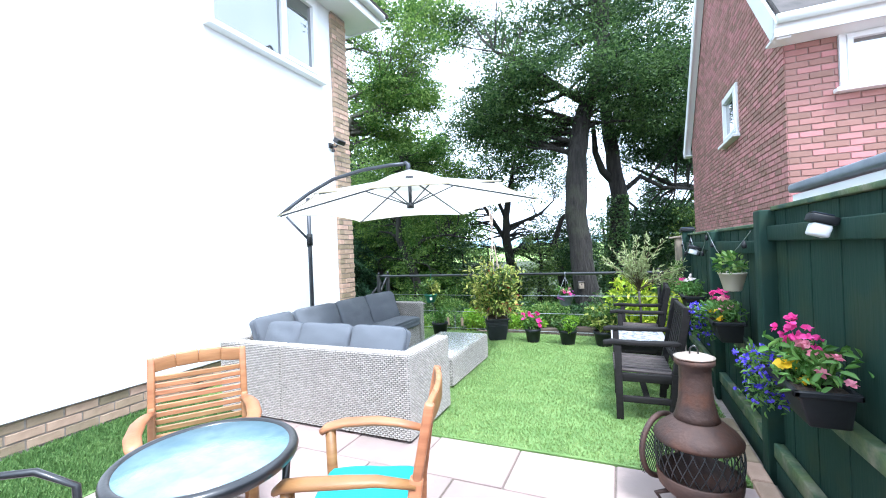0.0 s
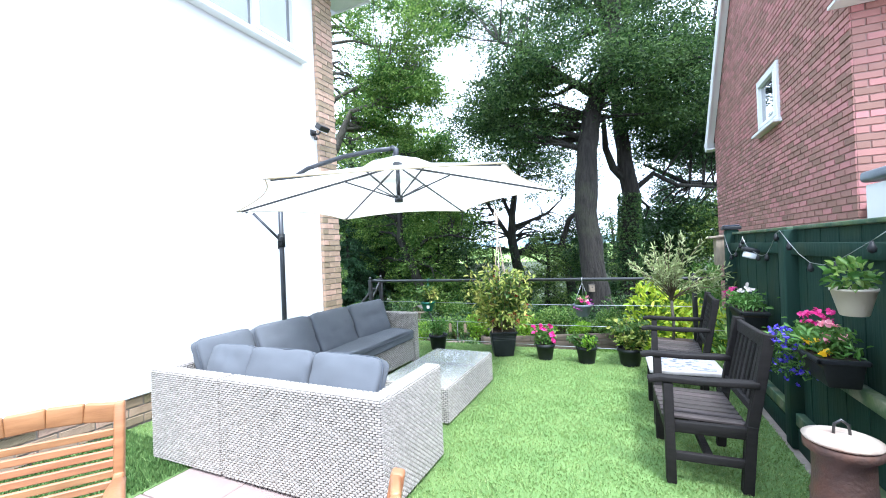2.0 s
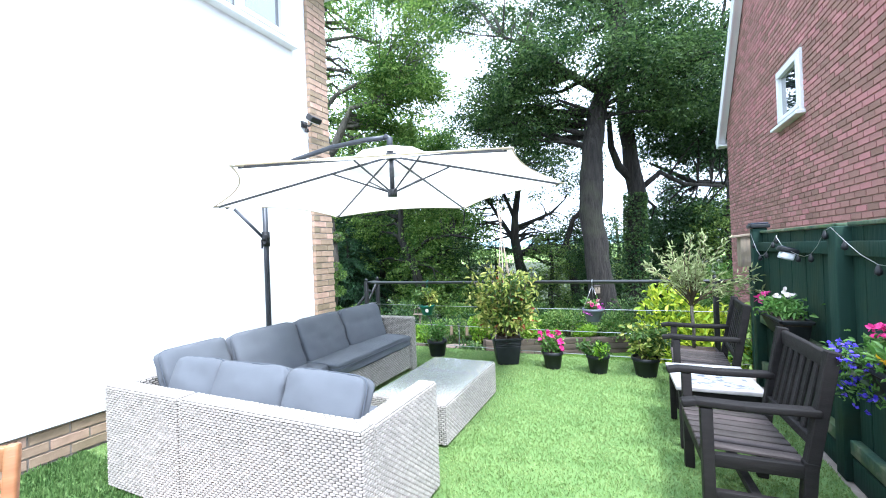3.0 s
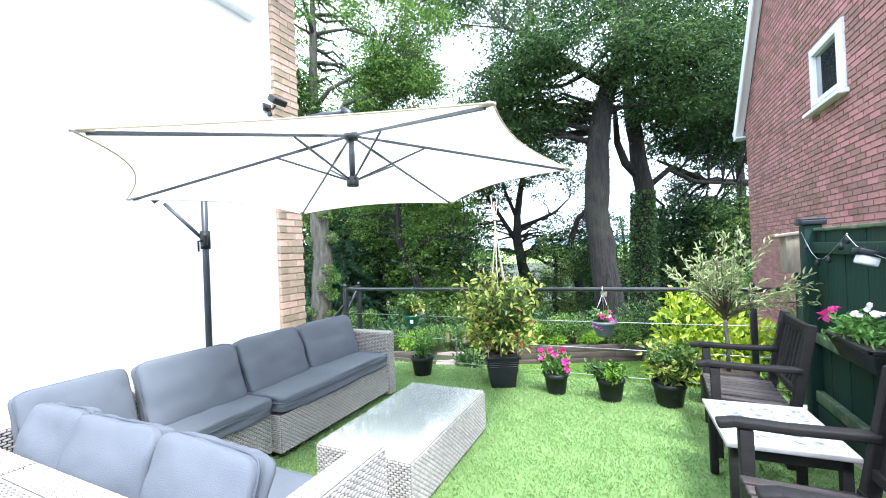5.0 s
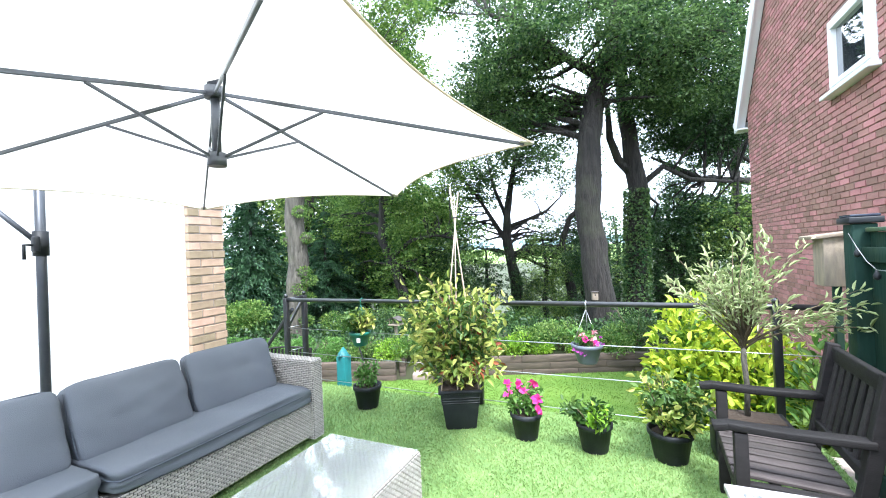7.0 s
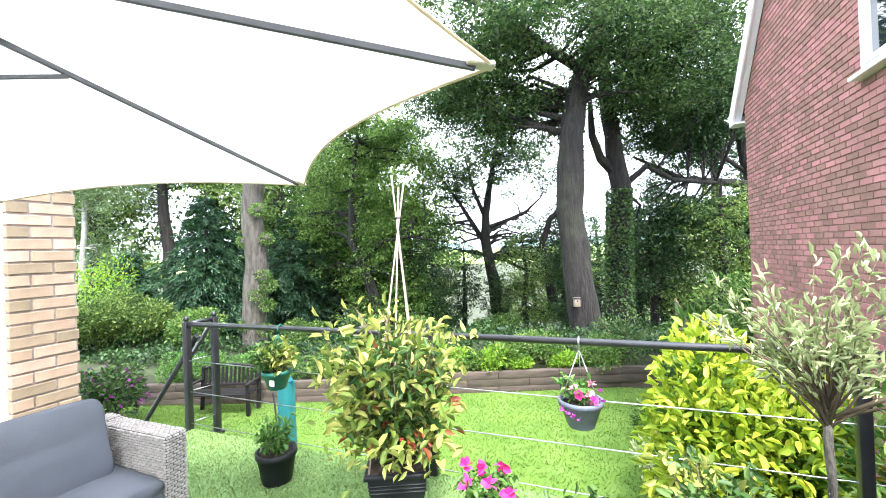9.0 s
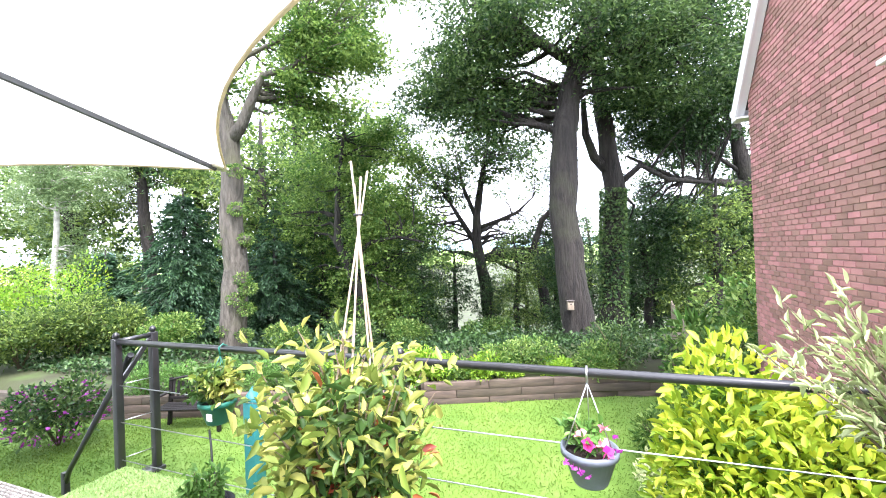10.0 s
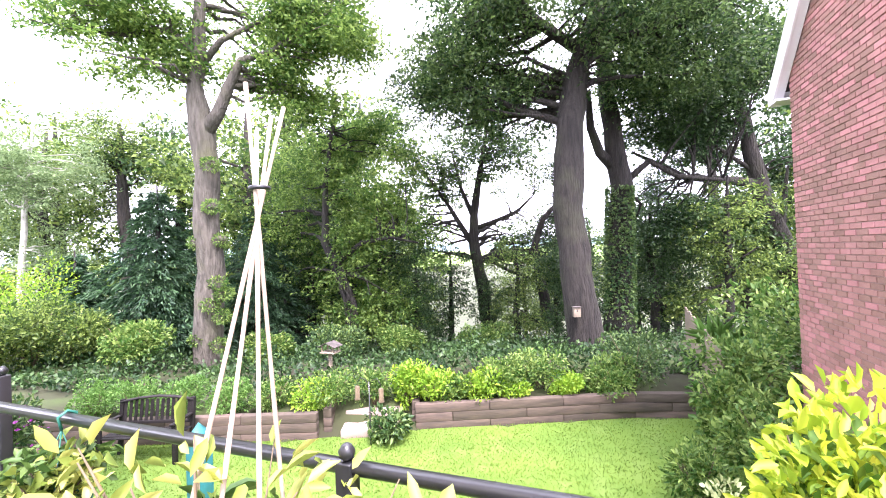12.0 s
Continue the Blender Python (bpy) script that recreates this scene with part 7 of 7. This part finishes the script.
# a long side shoot towards the fence
for e in (Vector((0.55, -0.1, 0.86)), Vector((0.62, -0.05, 1.0)), Vector((0.48, -0.2, 0.98))):
    s = Vector((0, 0, 0.72))
    m = s.lerp(e, 0.5) + Vector((0, 0, 0.05))
    ob_.append(tube([s, m, e], [0.007, 0.005, 0.002], 5))
    f = 0.3 + 0.72 * rng.random(60)
    c = np.asarray(s)[None] * ((1 - f) ** 2)[:, None] + np.asarray(m)[None] * (2 * f * (1 - f))[:, None] + np.asarray(e)[None] * (f ** 2)[:, None]
    pp.append(c + rng.normal(size=c.shape) * 0.02)
    ww.append(rng.normal(size=(60, 3)) * 0.6 + np.asarray((e - s).normalized()))
tagged(part("branchwork", join(*ob_), TWIG, ol), kind="stuff")
leaf_mesh("foliage", np.concatenate(pp), np.concatenate(ww), 0.052, OLIVE_LEAF, ol, width=0.22, spread=0.3, seed=221, label="narrow silvery leaves", fine=True)


# ---- hanging and fence planters ----
def hanging_pot(x, material, label, r, h, top, seed, hook):
    t = thing("hanging_basket", x, RY - 0.05, top - h, label=label, category="hanging basket", group="baskets on the railing")
    part("bowl", lathe([(r * 0.60, 0), (r * 0.64, 0.008), (r * 0.97, h - 0.03), (r * 1.05, h - 0.028), (r * 1.05, h), (r * 0.95, h), (r * 0.9, h - 0.03), (0.01, h - 0.03)], 28), material, t)
    part("soil", lathe([(0.01, h - 0.028), (r * 0.9, h - 0.026), (0.01, h - 0.012)], 18), SOIL, t)
    tz = 0.925 - (top - h)
    for k in range(3):
        a = radians(90 + 120 * k)
        part("hanger", tube([(r * math.cos(a), r * math.sin(a), h - 0.005), (0, 0.03, tz - 0.06)], 0.0025, 5), hook, t)
    part("hook", tube([(0, 0.03, tz - 0.06), (0, 0.02, tz - 0.01), (0, 0.05, tz + 0.006), (0, 0.078, tz - 0.01), (0, 0.078, tz - 0.05)], 0.006, 6), hook, t)
    return t


hb = hanging_pot(-2.93, GREEN_PLASTIC, "green plastic basket with a pale leafy plant hung on the railing", 0.105, 0.14, 0.60, 231, GREEN_PLASTIC)
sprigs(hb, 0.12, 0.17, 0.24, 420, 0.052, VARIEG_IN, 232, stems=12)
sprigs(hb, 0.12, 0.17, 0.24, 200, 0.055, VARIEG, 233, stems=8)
part("label", box(0.03, -0.105, 0.05, 0.07, -0.098, 0.09, 0.001, 1), UPVC, hb, "small white plant label")
hb = hanging_pot(-0.76, GREY_PLASTIC, "grey plastic basket with pink flowers hung on the railing", 0.115, 0.15, 0.60, 235, STEEL)
sprigs(hb, 0.13, 0.12, 0.13, 220, 0.04, HERB_LEAF, 236, stems=9)
flowers(hb, [(-0.03, -0.06, 0.22), (0.05, -0.07, 0.19), (0.06, -0.02, 0.24)], 0.036, PALEPINK, 237, label="pink blooms")
flowers(hb, [(0.0, -0.09, 0.20), (0.07, -0.08, 0.17)], 0.032, PINK, 238)
flowers(hb, [(-0.09 + 0.03 * k, -0.10 - 0.01 * k, 0.12 - 0.012 * k) for k in range(4)] + [(0.10, -0.05, 0.17), (0.12, -0.02, 0.15), (0.11, 0, 0.2)], 0.018, PURPLE, 239, petals=5, label="tiny purple blooms")


def trough(y, z, w, material, label, seed, mix):
    """A planter hung on the fence by a bracket, filled with bedding plants."""
    t = thing("fence_planter", FX + 0.006, y, z, label=label, category="planter", group="planters on the fence")
    bm = box(-0.17, -w / 2, 0.0, -0.01, w / 2, 0.13, 0.008)
    for v in bm.verts:
        k = 0.72 + 0.28 * v.co.z / 0.13
        v.co.y *= k
        v.co.x = -0.01 + (v.co.x + 0.01) * k
    part("trough", bm, material, t)
    rim = []
    for a in ((-0.185, -w / 2 - 0.012, -0.165, w / 2 + 0.012), (-0.012, -w / 2 - 0.012, 0.0, w / 2 + 0.012), (-0.185, -w / 2 - 0.012, 0.0, -w / 2 + 0.008), (-0.185, w / 2 - 0.008, 0.0, w / 2 + 0.012)):
        rim.append(box(a[0], a[1], 0.12, a[2], a[3], 0.142, 0.004, 1))
    part("rim", join(*rim), material, t)
    part("soil", box(-0.165, -w / 2 + 0.01, 0.10, -0.013, w / 2 - 0.01, 0.1325, 0.01), SOIL, t)
    part("bracket", tube([(-0.01, 0, 0.05), (0.004, 0, 0.15), (0.02, 0, 0.16)], 0.006, 6), BLACK, t)
    rng = np.random.default_rng(seed)
    holder = t
    if "blue" in mix:
        st = np.stack([-0.12 - 0.14 * rng.random(420), (w / 2) * (0.15 + 1.0 * rng.random(420)), 0.20 - 0.22 * rng.random(420) ** 1.4], 1)
        leaf_mesh("trailing_foliage", st, rng.normal(size=(420, 3)), 0.026, HERB_LEAF, t, width=0.3, spread=0.5, seed=seed + 7, fine=True)
        sel = [tuple(q + rng.normal(size=3) * 0.02) for q in st[:: 5]]
        flowers(t, sel, 0.015, BLUE, seed + 8, petals=5, label="blue lobelia blooms")
    n_ = 420
    fol = np.stack([-0.09 + rng.normal(size=n_) * 0.05, rng.normal(size=n_) * w * 0.23, 0.13 + 0.12 * rng.random(n_)], 1)
    leaf_mesh("foliage", fol, rng.normal(size=(n_, 3)) + np.array([-0.3, 0, 0.5]), 0.042, HERB_LEAF, t, width=0.4, spread=0.5, seed=seed, fine=True)
    if "pink" in mix:
        flowers(t, [(-0.10 + rng.normal() * 0.03, 0.02 + rng.normal() * w * 0.16, 0.25 + 0.10 * rng.random()) for _ in range(15)], 0.022, PINK, seed + 1, label="pink blooms")
        flowers(t, [(-0.10 + rng.normal() * 0.03, -w * 0.25 + rng.normal() * 0.05, 0.18 + 0.12 * rng.random()) for _ in range(8)], 0.022, PALEPINK, seed + 2, label="pale pink blooms")
    if "yellow" in mix:
        flowers(t, [(-0.16, -0.02, 0.19), (-0.15, -0.05, 0.20), (-0.12, -w * 0.3, 0.15)], 0.03, YELLOW, seed + 3, petals=10, label="yellow marigold blooms")
    if "petunia" in mix:
        flowers(t, [(-0.12, 0.27, 0.26), (-0.15, 0.31, 0.22)], 0.042, PINK, seed + 4, label="magenta petunia blooms")
        flowers(t, [(-0.10, -0.05, 0.32), (-0.12, 0.0, 0.27), (-0.08, -0.12, 0.29)], 0.034, WHITE_PETAL, seed + 5, label="white blooms")
    return t


trough(1.93, 0.65, 0.36, BLACK_PLASTIC, "dark planter with pink, yellow and blue flowers on the fence", 301, ("blue", "pink", "yellow"))
trough(3.28, 0.645, 0.40, BLACK_PLASTIC, "dark planter with pink and blue flowers on the fence", 302, ("blue", "pink", "yellow"))
trough(4.66, 0.65, 0.52, BLACK_PLASTIC, "dark planter with magenta and white flowers on the fence", 303, ("petunia",))
cr = thing("cream_planter", FX + 0.005, 2.98, 1.0, label="cream half-round planter with a lime-green plant on the fence", category="planter", group="planters on the fence")
bm = lathe([(0.05, 0.0), (0.055, 0.005), (0.085, 0.13), (0.09, 0.13), (0.09, 0.142), (0.08, 0.142), (0.076, 0.12), (0.01, 0.13)], 24)
for v in bm.verts:
    v.co.x = min(v.co.x, 0.09) - 0.10
part("pot", bm, CREAM_PLASTIC, cr)
rng = np.random.default_rng(310)
d, w = ball_points(rng, 120, (0.085, 0.10, 0.085), 0.3)
cr.matrix_basis = cr.matrix_basis @ Matrix.Diagonal((0.85, 0.85, 0.8, 1))
leaf_mesh("foliage", d + np.array([-0.11, 0, 0.20]), w + np.array([-0.2, 0, 0.3]), 0.046, SHRUB_LEAF, cr, width=0.6, spread=0.5, seed=311, fine=True)


# ---- paving, edging and brickwork ----
patio = thing("patio", 0, 0, 0, label="pinkish sandstone patio slabs with dark joints", category="patio", kind="structure")
slab_data = {}
row_y, k = 2.60, 0
for hgt in (0.45, 0.57, 0.57, 0.45, 0.57, 0.57, 0.57, 0.57):
    x = 0.655
    first = (0.16, 0.45, 0.30)[k % 3]
    while x > -2.84:
        w = first if x > 0.65 else 0.57
        x0 = max(-2.85, x - w)
        key = (round(x - x0, 2), hgt)
        if x - x0 > 0.05:
            if key not in slab_data:
                b = box(0.005, 0.005, 0, key[0] - 0.005, hgt - 0.005, 0.030, 0.005, 1)
                me = bpy.data.meshes.new("slab")
                b.to_mesh(me)
                b.free()
                me.materials.append(SLAB)
                slab_data[key] = me
            s = new("slab", slab_data[key])
            s.location = (x0, row_y - hgt, -0.030 + 0.002 * math.sin(x * 7 + k))
            s.parent = patio
        x -= w
    row_y -= hgt
    k += 1
edging = thing("brick_edging", 0, 0, 0, label="buff brick edging along the foot of the fence", category="edging", kind="structure")
eb = box(0, 0, 0, 0.095, 0.205, 0.065, 0.006, 1)
em = bpy.data.meshes.new("brick")
eb.to_mesh(em)
eb.free()
em.materials.append(BUFF)
y = -0.8
while y < 3.4:
    s = new("brick", em)
    s.location = (0.598, y, -0.04)
    s.parent = edging
    y += 0.215
pier = thing("brick_pier", 0, 0, 0, label="buff brick pier at the corner of the white house", category="pier", kind="structure")
bricks(pier, (PX - 0.012, Y_PIER0, -1.60), (0, 1, 0), (1, 0, 0), Y_PIER1 - Y_PIER0, 6.62, BUFF, BUFF, 3, near=lambda a, z: True)
pier2 = thing("brick_pier_return", 0, 0, 0, label="narrow buff brick return of the corner pier", category="pier", kind="structure")
bricks(pier2, (WX + 0.003, Y_PIER0 + 0.012, -1.60), (1, 0, 0), (0, -1, 0), PX - WX - 0.005, 6.62, BUFF, BUFF, 4, near=lambda a, z: True)
plinth = thing("brick_plinth", 0, 0, 0, label="buff brick plinth under the white render", category="plinth", kind="structure")
bricks(plinth, (WX - 0.037, -3.5, 0.004), (0, 1, 0), (1, 0, 0), 8.48, 0.24, BUFF, BUFF, 5, near=lambda a, z: a > 3.0)
gable = thing("brick_gable", 0, 0, 0, label="red brick gable wall of the neighbouring house", category="wall", kind="structure")
bricks(gable, (HX + 0.012, HY0, -1.5), (0, 1, 0), (-1, 0, 0), HY1 - HY0, 9.2, RED, RED_FAR, 6, near=lambda a, z: a < 1.7 and 2.4 < z < 5.2,
       holes=[(W2[0] - HY0, W2[1] + 1.5 - 0.05, W2[2] - HY0, W2[3] + 1.5)], top=lambda a: gable_top(HY0 + a) + 1.5)
front = thing("brick_front", 0, 0, 0, label="red brick front wall of the neighbouring house", category="wall", kind="structure")
bricks(front, (HX + 0.012, HY0 + 0.012, 0.6), (1, 0, 0), (0, -1, 0), 3.2, 3.0, RED, RED_FAR, 7, near=lambda a, z: a < 1.5, holes=[(2.36 - HX - 0.012, 2.98 - 0.6 - 0.05, 3.86 - HX - 0.012, 3.64 - 0.6)])
